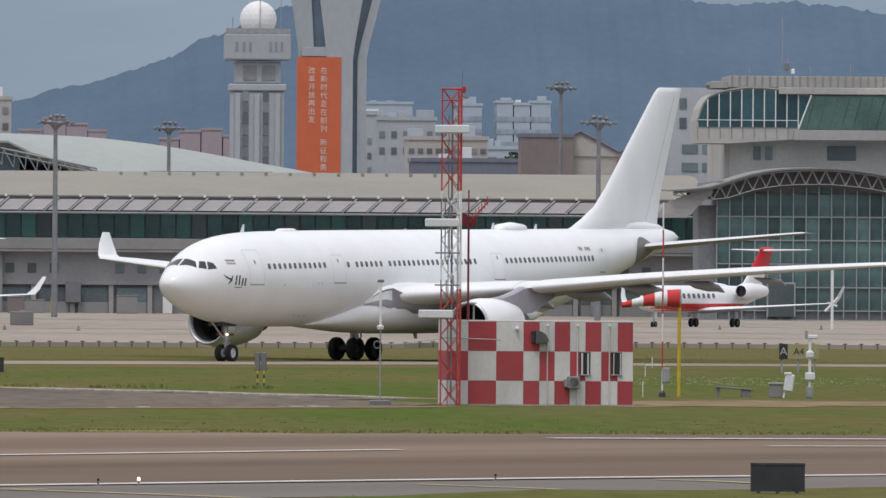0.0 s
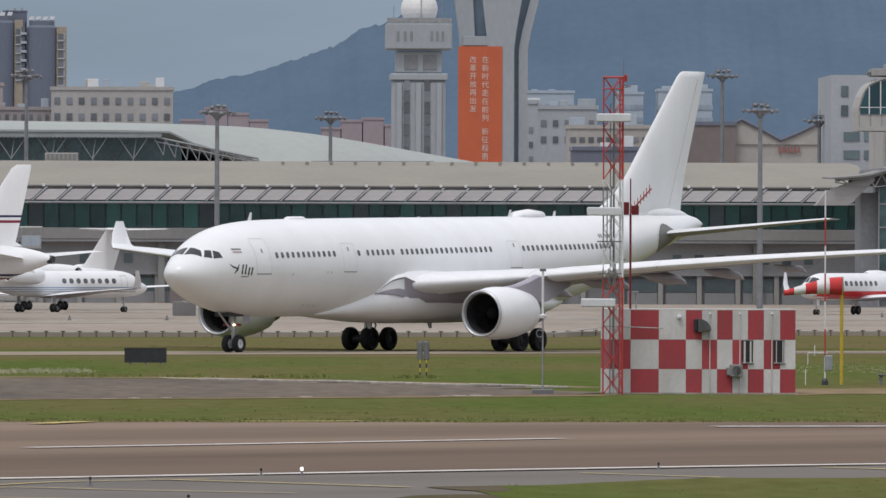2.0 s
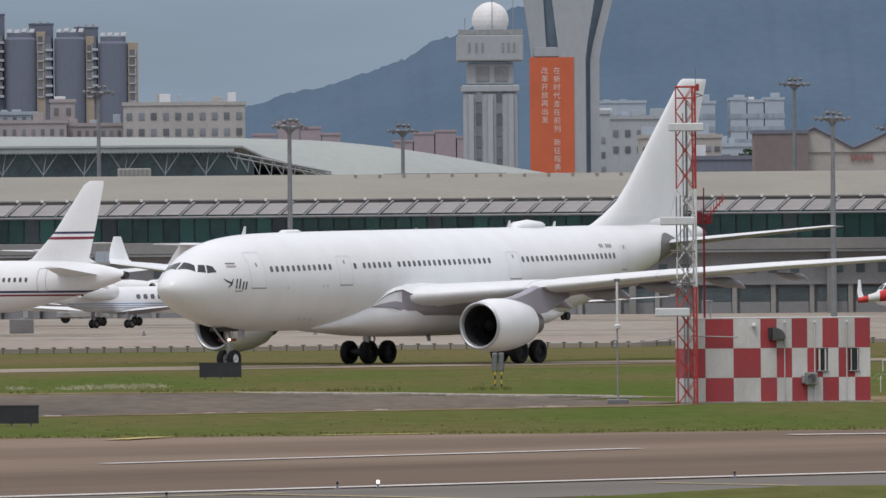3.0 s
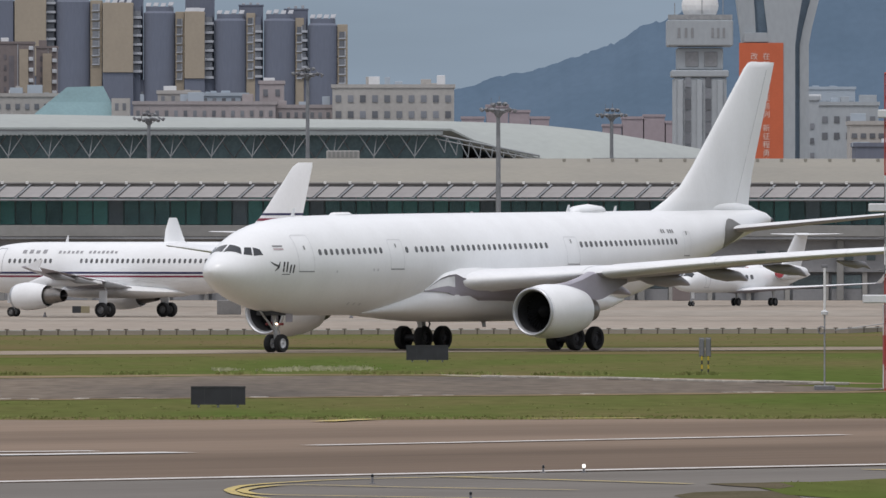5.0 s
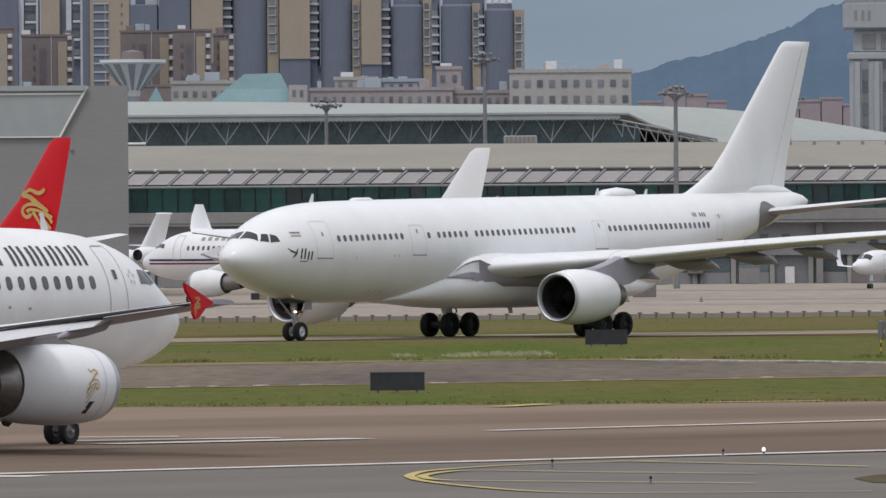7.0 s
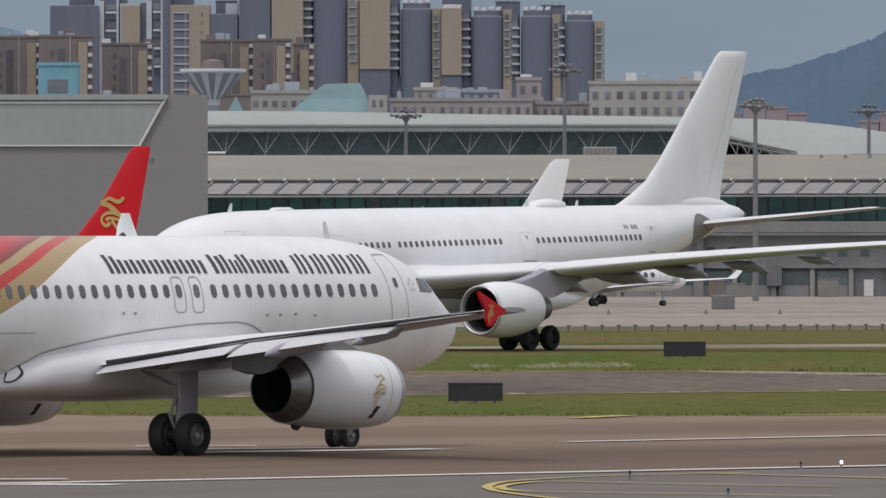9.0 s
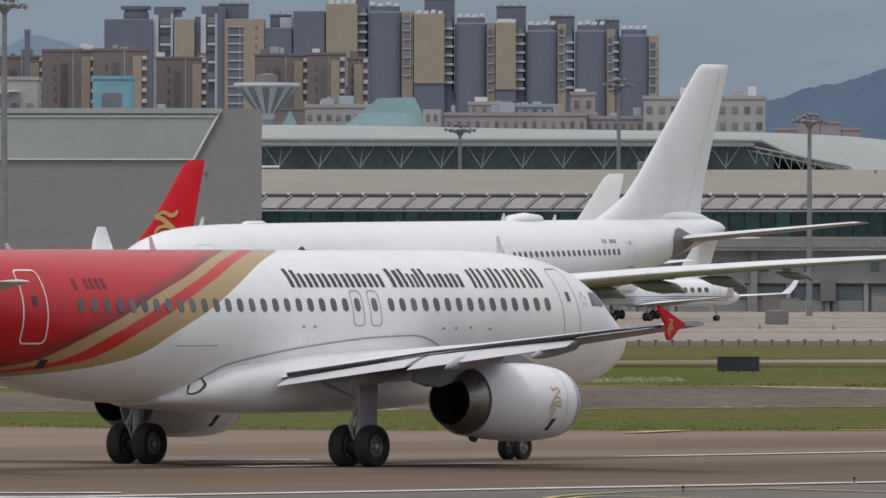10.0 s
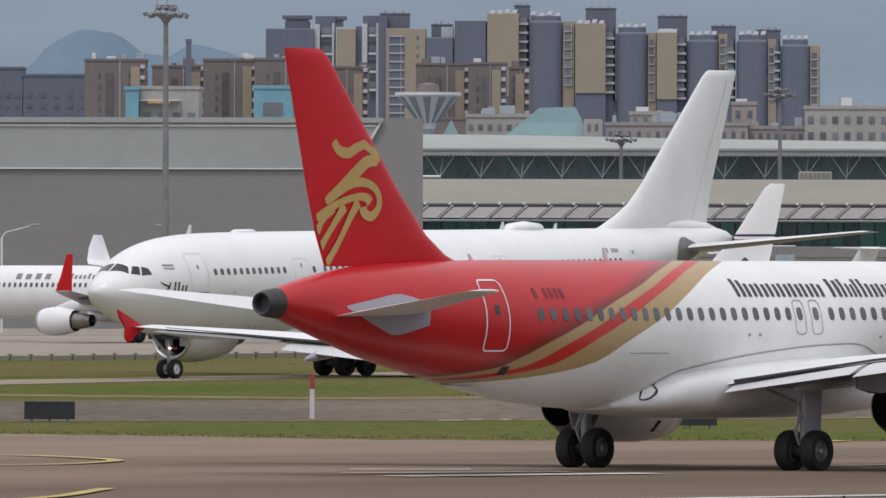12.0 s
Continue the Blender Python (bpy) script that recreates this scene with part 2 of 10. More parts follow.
def tube_in(bm, a, b, r, n=8, r2=None):
    a, b = Vector(a), Vector(b)
    d = b - a
    q = d.to_track_quat("Z", "Y").to_matrix()
    r2 = r if r2 is None else r2
    rings = [[a + q @ Vector((r * math.cos(2 * math.pi * i / n), r * math.sin(2 * math.pi * i / n), 0)) for i in range(n)],
             [b + q @ Vector((r2 * math.cos(2 * math.pi * i / n), r2 * math.sin(2 * math.pi * i / n), 0)) for i in range(n)]]
    grid_faces(bm, rings, True, True, True)
    return bm


def tube(a, b, r, n=8, r2=None):
    return fix(tube_in(bmesh.new(), a, b, r, n, r2))


def spin(profile, axis="X", n=32, cap=False):
    """A body of revolution: profile of (along, radius)."""
    bm = bmesh.new()
    rings = []
    for s, r in profile:
        ring = []
        for i in range(n):
            a = 2 * math.pi * i / n
            c, d = r * math.cos(a), r * math.sin(a)
            ring.append((s, c, d) if axis == "X" else (c, s, d) if axis == "Y" else (c, d, s))
        rings.append(ring)
    grid_faces(bm, rings, True, cap, cap)
    return fix(bm)


def spline(pts, x):
    """Smooth monotone reading of a table of (x, y)."""
    if x <= pts[0][0]:
        return pts[0][1]
    if x >= pts[-1][0]:
        return pts[-1][1]
    for i in range(len(pts) - 1):
        if x <= pts[i + 1][0]:
            break
    (x0, y0), (x1, y1) = pts[i], pts[i + 1]

    def slope(k):
        if k == 0 or k == len(pts) - 1:
            return None
        (a, b), (c, d), (e, g) = pts[k - 1], pts[k], pts[k + 1]
        s, t = (d - b) / (c - a), (g - d) / (e - c)
        return 0 if s * t <= 0 else 2 * s * t / (s + t)
    h = x1 - x0
    m0, m1 = slope(i), slope(i + 1)
    sec = (y1 - y0) / h
    m0 = sec if m0 is None else m0
    m1 = sec if m1 is None else m1
    t = (x - x0) / h
    return (2 * t**3 - 3 * t**2 + 1) * y0 + (t**3 - 2 * t**2 + t) * h * m0 + (-2 * t**3 + 3 * t**2) * y1 + (t**3 - t**2) * h * m1
# ---------------------------------------------------------------- aircraft


class Hull:
    """A fuselage by tables of top, bottom and half width over the station, in metres; x0 is the main gear's station, tip the nose's."""

    def __init__(self, x0, length, top, bottom, width, tip=0.0):
        self.x0, self.length, self.tip = x0, length, tip
        self.tables = [[(math.sqrt(max(s - tip, 0)), v) for s, v in t] for t in (top, bottom, width)]

    def at(self, st):
        q = math.sqrt(max(st - self.tip, 0))
        top, bot, wid = (spline(t, q) for t in self.tables)
        return (top + bot) / 2, (top - bot) / 2, wid

    def ring_point(self, st, ang, off=0.0):
        zc, hh, w = self.at(st)
        return Vector((self.x0 - st, -(w + off) * math.sin(ang), zc + (hh + off) * math.cos(ang)))

    def side_point(self, st, z, side, off=0.0):
        zc, hh, w = self.at(st)
        c = max(-1, min(1, (z - zc) / hh))
        a = math.acos(c)
        return Vector((self.x0 - st, side * (w + off) * math.sin(a), zc + (hh + off) * c))

    def mesh(self, n_st=110, n=56):
        bm = bmesh.new()
        uv = bm.loops.layers.uv.new("livery")
        sts = []
        for i in range(n_st + 1):
            t = i / n_st
            sts.append(self.tip + (self.length - self.tip) * (t * 0.55 + 0.45 * t * t))
        sts[0] = self.tip + 0.004
        rings = [[self.ring_point(s, 2 * math.pi * i / n) for i in range(n)] for s in sts]
        grid_faces(bm, rings, True, True, True)
        return fix(bm), uv


def patch_in(bm, hull, s0, s1, z0, z1, side, off=0.012, ns=2, nz=4):
    """A painted patch that lies on the hull's side."""
    rows = [[bm.verts.new(hull.side_point(s0 + (s1 - s0) * i / ns, z0 + (z1 - z0) * j / nz, side, off)) for j in range(nz + 1)] for i in range(ns + 1)]
    for i in range(ns):
        for j in range(nz):
            f = (rows[i][j], rows[i + 1][j], rows[i + 1][j + 1], rows[i][j + 1])
            bm.faces.new(f if side > 0 else f[::-1])
    return bm


def quad_patch(hull, corners, off=0.015, n=5):
    """A pane on the nose between four corners (station, angle from the top, positive to the right)."""
    bm = bmesh.new()
    (a, b, c, d) = corners
    rows = []
    for i in range(n + 1):
        u = i / n
        row = []
        for j in range(n + 1):
            v = j / n
            st = (1 - u) * ((1 - v) * a[0] + v * d[0]) + u * ((1 - v) * b[0] + v * c[0])
            an = (1 - u) * ((1 - v) * a[1] + v * d[1]) + u * ((1 - v) * b[1] + v * c[1])
            row.append(bm.verts.new(hull.ring_point(st, radians(an), off)))
        rows.append(row)
    for i in range(n):
        for j in range(n):
            bm.faces.new((rows[i][j], rows[i + 1][j], rows[i + 1][j + 1], rows[i][j + 1]))
    return fix(bm)


def frame_in(bm, hull, s0, s1, z0, z1, side, w, off=0.014):
    """The outline of a door on the hull's side."""
    patch_in(bm, hull, s0, s0 + w, z0, z1, side, off, 1, 8)
    patch_in(bm, hull, s1 - w, s1, z0, z1, side, off, 1, 8)
    patch_in(bm, hull, s0 + w, s1 - w, z0, z0 + w, side, off, 2, 1)
    patch_in(bm, hull, s0 + w, s1 - w, z1 - w, z1, side, off, 2, 1)
    return bm


def round_frame_in(bm, hull, s0, s1, z0, z1, side, w, r=0.13, off=0.014):
    """A door outline with rounded corners."""
    pts = []
    for cs, cz, a0 in ((s1 - r, z1 - r, 0), (s0 + r, z1 - r, 90), (s0 + r, z0 + r, 180), (s1 - r, z0 + r, 270)):
        pts += [(cs + r * math.cos(radians(a0 + 18 * k)), cz + r * math.sin(radians(a0 + 18 * k))) for k in range(6)]
    loop = []
    for p, q in zip(pts, pts[1:] + pts[:1]):
        n = max(1, int(math.dist(p, q) / 0.25))
        loop += [(p[0] + (q[0] - p[0]) * k / n, p[1] + (q[1] - p[1]) * k / n) for k in range(n)]
    loop.append(loop[0])
    ribbon_in(bm, loop, [w] * len(loop), lambda u, v: hull.side_point(u, v, side, off))
    return bm


def airfoil(n=10, t=0.12):
    up, lo = [], []
    for i in range(n + 1):
        c = 0.5 * (1 - math.cos(math.pi * i / n))
        y = 5 * t * (0.2969 * math.sqrt(c) - 0.126 * c - 0.3516 * c**2 + 0.2843 * c**3 - 0.1015 * c**4)
        camber = 0.09 * t * 4 * c * (1 - c)
        up.append((c, y + camber))
        lo.append((c, -y * 0.9 + camber))
    return up + lo[-2:0:-1]


def wing_mesh(sections, x0, upright=False, n=10):
    """sections: (span, leading edge station, chord, z of the leading edge, thickness, twist in degrees)."""
    bm = bmesh.new()
    rings = []
    for span, le, chord, z, th, tw in sections:
        ring = []
        for c, h in airfoil(n, th):
            dx, dz = c * chord, h * chord - c * chord * math.tan(radians(tw))
            ring.append((x0 - le - dx, dz, z) if upright else (x0 - le - dx, span, z + dz))
        rings.append(ring)
    grid_faces(bm, rings, True, True, True)
    return fix(bm)


def mark_lit_top(bm):
    """Marks faces that look up; a paler second material puts skylight in their colour."""
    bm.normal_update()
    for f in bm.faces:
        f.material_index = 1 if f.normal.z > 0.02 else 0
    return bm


def mirror(bm):
    for v in bm.verts:
        v.co.y = -v.co.y
    bmesh.ops.reverse_faces(bm, faces=bm.faces)
    return bm


def wheel(parent, pos, r, w, hub=M_HUB):
    """A wheel that turns about the lateral axis: tyre and rim."""
    h = w / 2
    ty = spin([(-h * 0.55, r * 0.52), (-h * 0.9, r * 0.62), (-h, r * 0.78), (-h * 0.92, r * 0.92), (-h * 0.6, r * 0.985), (-h * 0.3, r), (-h * 0.26, r * 0.988), (-h * 0.2, r), (h * 0.2, r), (h * 0.26, r * 0.988),
               (h * 0.3, r), (h * 0.6, r * 0.985), (h * 0.92, r * 0.92), (h, r * 0.78), (h * 0.9, r * 0.62), (h * 0.55, r * 0.52)], "Y", 36)
    t = part("wheel", ty, M_TYRE, parent, "worn black aircraft tyre", True)
    rim = spin([(-h * 0.6, 0.02), (-h * 0.62, r * 0.16), (-h * 0.35, r * 0.22), (-h * 0.3, r * 0.40), (-h * 0.75, r * 0.47), (-h * 0.6, r * 0.55), (h * 0.6, r * 0.55), (h * 0.75, r * 0.47), (h * 0.3, r * 0.40), (h * 0.35, r * 0.22), (h * 0.62, r * 0.16), (h * 0.6, 0.02)], "Y", 24)
    for k in range(8):
        a = 2 * math.pi * k / 8
        for sd in (-1, 1):
            tube_in(rim, (r * 0.31 * math.cos(a), sd * h * 0.28, r * 0.31 * math.sin(a)), (r * 0.31 * math.cos(a), sd * h * 0.42, r * 0.31 * math.sin(a)), r * 0.035, 6)
    part("rim", fix(rim), hub, t, "grey metal wheel rim", True)
    t.matrix_basis = pose(*pos)
    return t


def nacelle(parent, x, y, z, length, r_max, r_in, core, fan_blades=26, cowl_mat=M_WHITE, inlet_white=False):
    """An engine: x is the inlet's lip, the axis runs back from it."""
    e = new("engine")
    e.parent = parent
    e.matrix_basis = pose(x, y, z, 0, 1.0, 0)
    R, L = r_max, length
    cowl = spin([(-0.16, r_in * 1.06), (-0.30, R * 0.885), (-0.55, R * 0.935), (-1.0, R * 0.98), (-L * 0.32, R), (-L * 0.55, R * 0.985), (-L * 0.72, R * 0.93), (-L * 0.86, R * 0.85), (-L, R * 0.755),
                 (-L * 0.995, R * 0.735), (-L * 0.85, R * 0.79), (-L * 0.75, R * 0.8)], "X", 48)
    part("cowl", cowl, cowl_mat, e, "white engine cowling with faint streaks", True)
    lip = spin([(-0.16, r_in * 1.06), (-0.05, r_in * 1.03), (0.0, r_in * 1.0), (-0.02, r_in * 0.965), (-0.1, r_in * 0.93), (-0.25, r_in * 0.9)], "X", 48)
    o = spin([(0.0, r_in * 1.0), (-0.015, r_in * 1.03), (-0.08, r_in * 1.07), (-0.18, R * 0.86), (-0.30, R * 0.888)], "X", 48)
    me = bpy.data.meshes.new("tmp")
    o.to_mesh(me)
    o.free()
    lip.from_mesh(me)
    bpy.data.meshes.remove(me)
    part("inlet_lip", fix(lip), M_LIP, e, "bare metal inlet lip", True)
    # Duct in dark metal, again for the shade inside.
    part("inlet_duct", spin([(-0.25, r_in * 0.9), (-0.8, r_in * 0.9), (-1.3, r_in * 0.93), (-1.9, r_in * 0.93)], "X", 40), M_DARKMETAL, e, "", True)
    fan = bmesh.new()
    for v in list(bmesh.ops.create_circle(fan, cap_ends=True, radius=r_in * 0.94, segments=32)["verts"]):
        v.co = Vector((-1.45, v.co.x, v.co.y))
    fan = part("fan", fan, M_FAN, e, "fan, inlet shade in its dark colour")
    bl = bmesh.new()
    pts = []
    for rr, tw in ((0.28, 0.05), (0.6, 0.1), (0.92, 0.13)):
        for sd in (-1, 1):
            aa = sd * tw * 0.9 / rr * 0.6
            pts.append(bl.verts.new((-1.25 + sd * 0.12 * (1.2 - rr), rr * r_in * math.cos(aa), rr * r_in * math.sin(aa))))
    bl.faces.new((pts[0], pts[2], pts[3], pts[1]))
    bl.faces.new((pts[2], pts[4], pts[5], pts[3]))
    blade = part("fan_blade", bl, M_FAN, fan)
    for k in range(1, fan_blades):
        share(blade, pose(0, 0, 0, 360.0 * k / fan_blades), fan)
    part("spinner", spin([(-0.75, 0.01), (-0.85, r_in * 0.1), (-1.0, r_in * 0.19), (-1.25, r_in * 0.28)], "X", 24), M_FAN, e, "", True)
    bm = spin([(-L * 0.76, R * 0.62), (-L * 0.9, R * 0.6), (-L - core * 0.35, R * 0.56), (-L - core * 0.75, R * 0.47), (-L - core, R * 0.42), (-L - core * 0.98, R * 0.39), (-L * 0.9, R * 0.42)], "X", 36)
    part("core_nozzle", bm, M_NOZZLE, e, "heat-stained bare metal exhaust nozzle", True)
    part("exhaust_plug", spin([(-L * 0.9, R * 0.26), (-L - core * 0.7, R * 0.2), (-L - core * 1.25, R * 0.04), (-L - core * 1.27, 0.005)], "X", 24), M_DARKMETAL, e, "", True)
    part("fan_exit", spin([(-L * 0.76, R * 0.8), (-L * 0.77, R * 0.4)], "X", 36), M_DARKMETAL, e)
    return e


def pod(points, n=16):
    """A spindle along x: (x, y, z, half width, half height)."""
    bm = bmesh.new()
    rings = [[(x, y + w * math.sin(2 * math.pi * i / n), z + h * math.cos(2 * math.pi * i / n)) for i in range(n)] for x, y, z, w, h in points]
    grid_faces(bm, rings, True, True, True)
    return fix(bm)


def rounded_pane(w, h, d, n=4, k=0.45):
    """A small pane with rounded corners in the x-z plane, facing +y."""
    bm = bmesh.new()
    pts = []
    r = min(w, h) * k
    for cx, cz, a0 in ((w / 2 - r, h / 2 - r, 0), (-w / 2 + r, h / 2 - r, 90), (-w / 2 + r, -h / 2 + r, 180), (w / 2 - r, -h / 2 + r, 270)):
        for i in range(n):
            a = radians(a0 + 90 * i / (n - 1))
            pts.append((cx + r * math.cos(a), cz + r * math.sin(a)))
    f = [bm.verts.new((x, d, z)) for x, z in pts]
    b = [bm.verts.new((x * 1.04, 0, z * 1.04)) for x, z in pts]
    bm.faces.new(f)
    for i in range(len(pts)):
        j = (i + 1) % len(pts)
        bm.faces.new((b[i], b[j], f[j], f[i]))
    return fix(bm)


def add_windows(parent, hull, stations, z, w, h, sides=(1, -1), slope=0.0, z_ref=0.0):
    first = {}
    for side in sides:
        for st in stations:
            zz = z + slope * (st - z_ref)
            p = hull.side_point(st, zz, side, 0.0)
            zc, hh, wd = hull.at(st)
            ny, nz = side * abs(p.y) / wd**2, (zz - zc) / hh**2
            tilt = math.degrees(math.atan2(nz, abs(ny)))
            q0, q1 = hull.side_point(st - 0.2, zz, side), hull.side_point(st + 0.2, zz, side)
            yaw = math.degrees(math.atan2(q0.y - q1.y, q0.x - q1.x))
            m = pose(p.x, p.y, p.z) @ pose(0, 0, 0, 0, 0, yaw + (0 if side > 0 else 180)) @ pose(0, 0, 0, tilt)
            if not first:
                first[0] = part("window", rounded_pane(w, h, 0.012), M_CABIN, parent)
                first[0].matrix_basis = m
            else:
                share(first[0], m, parent)


def span_list(a, b, step):
    n = max(1, round((b - a) / step))
    return [a + (b - a) * i / n for i in range(n + 1)]


M_FLAG = mat("faded_flag_red", (0.45, 0.36, 0.37), 0.5, vary=0.05, scale=3)
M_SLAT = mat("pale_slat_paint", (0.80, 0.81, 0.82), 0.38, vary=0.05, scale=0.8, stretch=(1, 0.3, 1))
M_FAINT = mat("faint_panel_line", (0.60, 0.61, 0.62), 0.5, vary=0.04, scale=3)
M_SEALPLATE = mat("bare_grey_plate", (0.22, 0.215, 0.21), 0.5, 0.2, vary=0.1, scale=1)
# ---- wide-body, all white
W = Hull(28.85, 57.5,
         [(0.22, 4.62), (0.32, 4.86), (0.62, 5.14), (1.22, 5.5), (1.82, 5.9), (2.62, 6.42), (3.42, 6.8), (4.362, 7.12), (5.493, 7.38), (7, 7.58), (9, 7.71), (13, 7.8), (17.5, 7.86), (34.6, 8.03), (45, 8.14), (51, 8.24), (54, 8.27), (55.4, 8.26), (56.4, 8.16), (57.2, 7.96), (57.5, 7.8)],
         [(0.22, 4.6), (0.32, 4.34), (0.62, 4.02), (1.22, 3.62), (2.22, 3.16), (3.42, 2.76), (5.116, 2.38), (7, 2.16), (9, 2.08), (12, 2.08), (17.5, 2.16), (34, 2.36), (37, 2.46), (40, 2.76), (44, 3.62), (48, 4.76), (52, 5.94), (55, 6.78), (57.2, 7.34), (57.5, 7.5)],
         [(0.22, 0.02), (0.32, 0.34), (0.62, 0.72), (1.22, 1.16), (2.22, 1.68), (3.42, 2.12), (4.645, 2.45), (6.058, 2.67), (8, 2.79), (10, 2.82), (37, 2.82), (41, 2.66), (45, 2.28), (49, 1.76), (53, 1.14), (56, 0.62), (57.2, 0.36), (57.5, 0.2)], 0.22)


def wide_body():
    a = root("white_airliner", pose(0, 0, 0), "all-white twin-engine wide-body airliner taxiing past the grass", "airliner")
    bm, uv = W.mesh(120, 60)
    part("fuselage", bm, M_WHITE, a, "plain glossy white fuselage", True)
    X = lambda st: 28.85 - st
    # belly fairing
    rings = []
    for st, w, zt, zb in ((13.8, 0.9, 2.30, 2.12), (14.6, 1.35, 2.62, 2.06), (15.4, 1.72, 2.95, 2.0), (16.4, 2.08, 3.35, 1.93), (17.6, 2.44, 3.85, 1.85), (18.9, 2.75, 4.25, 1.76), (20.2, 2.95, 4.5, 1.7), (22, 3.02, 4.6, 1.66), (28, 3.06, 4.5, 1.66), (32, 3.0, 4.2, 1.72), (35, 2.7, 3.8, 1.9), (38, 1.9, 3.4, 2.2), (41, 0.6, 3.2, 2.7)):
        rings.append([(X(st), w * math.copysign(abs(math.sin(t)) ** 0.8, math.sin(t)), (zt + zb) / 2 + (zt - zb) / 2 * math.copysign(abs(math.cos(t)) ** 0.8, math.cos(t))) for t in [2 * math.pi * i / 32 for i in range(32)]])
    bm = bmesh.new()
    grid_faces(bm, rings, True, True, True)
    part("belly_fairing", fix(bm), M_WHITE, a, "", True)
    # wings with raked dihedral
    sec = [(1.5, 19.6, 13.2, 3.86, 0.13, 3.2), (3.2, 20.8, 12.0, 3.98, 0.125, 3.0), (6.0, 22.6, 9.9, 4.2, 0.12, 2.0), (9.4, 24.6, 7.9, 4.46, 0.115, 1.0), (15, 27.9, 6.1, 5.05, 0.11, 0.2), (21, 31.4, 4.6, 5.55, 0.105, -0.6), (26.5, 34.6, 3.3, 5.92, 0.1, -1.2), (29.4, 36.4, 2.4, 6.1, 0.09, -1.5)]
    for sd in (1, -1):
        bm = mark_lit_top(wing_mesh(sec, 28.85, n=12))
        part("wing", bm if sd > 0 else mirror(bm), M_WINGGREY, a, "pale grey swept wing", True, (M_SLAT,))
        tip = [(29.35, 36.35, 2.5, 6.08, 0.09, 0), (29.75, 36.75, 2.1, 6.35, 0.08, 0), (30.0, 37.2, 1.6, 7.0, 0.07, 0), (30.15, 37.8, 0.78, 7.75, 0.06, 0)]
        bm = bmesh.new()
        rr = []
        for y, le, ch, z, th, tw in tip:
            rr.append([(X(le + c * ch), y - h * ch * (0.3 if z < 6.2 else 1), z + (h * ch if z < 6.2 else 0)) for c, h in airfoil(8, th)])
        grid_faces(bm, rr, True, True, True)
        fix(bm)
        part("winglet", bm if sd > 0 else mirror(bm), M_WHITE, a, "upturned white winglet", True)
        # leading edge inner glove
        rr = []
        for st, yo, ze, zt, zl in ((17.9, 2.46, 3.47, 3.50, 3.44), (18.4, 2.62, 3.85, 3.98, 3.42), (18.95, 2.85, 4.20, 4.34, 3.40), (19.5, 2.98, 4.36, 4.55, 3.36), (20.1, 3.06, 4.42, 4.66, 3.16),
                                   (20.7, 3.2, 4.2, 4.74, 3.0), (22.4, 3.9, 3.7, 4.79, 2.84), (25.4, 4.1, 3.45, 4.7, 2.82), (29, 3.6, 3.4, 4.3, 2.85), (31, 2.9, 3.2, 3.9, 3.0)):
            k = min(0.12, (zt - zl) * 0.12)
            yl = min(yo - 0.04, 2.92)
            rr.append([(X(st), y, z) for y, z in ((1.8, zt), ((2.4 + yo) / 2, zt - 0.01), (yo - k, ze + k * 0.9), (yo, ze), (yo - k * 0.7, ze - k), ((yo + yl) / 2, (ze + zl) / 2 - k), (yl, zl), (1.8, zl - 0.05))])
        bm = bmesh.new()
        grid_faces(bm, rr, True, True, True)
        # White above and grey below: the fillet's shade is in the colour.
        bm = mark_lit_top(fix(bm))
        part("wing_root_fillet", bm if sd > 0 else mirror(bm), M_WINGGREY, a, "pale fillet, its underside painted grey as shade", True, (M_WHITE,))
        for y, st, L, zw, tip, r in ((6.3, 27.9, 5.3, 3.9, 3.22, 0.3), (10.2, 27.6, 5.9, 4.38, 3.78, 0.36), (13.6, 29.2, 5.2, 4.68, 4.04, 0.33), (17.0, 30.9, 4.5, 4.98, 4.30, 0.28), (20.6, 33.0, 3.6, 5.28, 4.72, 0.2)):
            bm = pod([(X(st), y, zw - 0.1, 0.04, 0.04), (X(st + L * 0.28), y, zw - 0.24, r * 0.8, r * 0.85), (X(st + L * 0.58), y, zw - 0.32, r, r * 1.15), (X(st + L * 0.82), y, tip + 0.26, r * 0.72, r * 0.8), (X(st + L * 0.95), y, tip + 0.1, r * 0.32, r * 0.42), (X(st + L), y, tip + 0.02, 0.03, 0.05)], 12)
            part("flap_track_fairing", bm if sd > 0 else mirror(bm), M_WINGGREY, a, "grey flap track fairing, drooped aft", True)
        # slats along the leading edge
        for ya, yb in ((3.12, 8.9), (9.9, 15.4), (15.45, 21.9), (21.95, 28.6)):
            rr = []
            for k in range(5):
                y = ya + (yb - ya) * k / 4
                for (p, q) in zip(sec, sec[1:]):
                    if p[0] <= y <= q[0]:
                        u = (y - p[0]) / (q[0] - p[0])
                        le, ch, z, th, tw = (p[m] + u * (q[m] - p[m]) for m in range(1, 6))
                pts = airfoil(24, th)
                ring = [(c, h) for c, h in pts[:9]][::-1] + [(c, h) for c, h in pts[-6:]][::-1]
                rr.append([(X(le + c * ch) + 0.02, y, z + h * ch * 1.06 - c * ch * math.tan(radians(tw)) + 0.004) for c, h in ring])
            bm = bmesh.new()
            grid_faces(bm, rr, True, True, True)
            fix(bm)
            part("slat", bm if sd > 0 else mirror(bm), M_SLAT, a, "pale leading edge slat", True)
        # flap and aileron joints
        bm = bmesh.new()
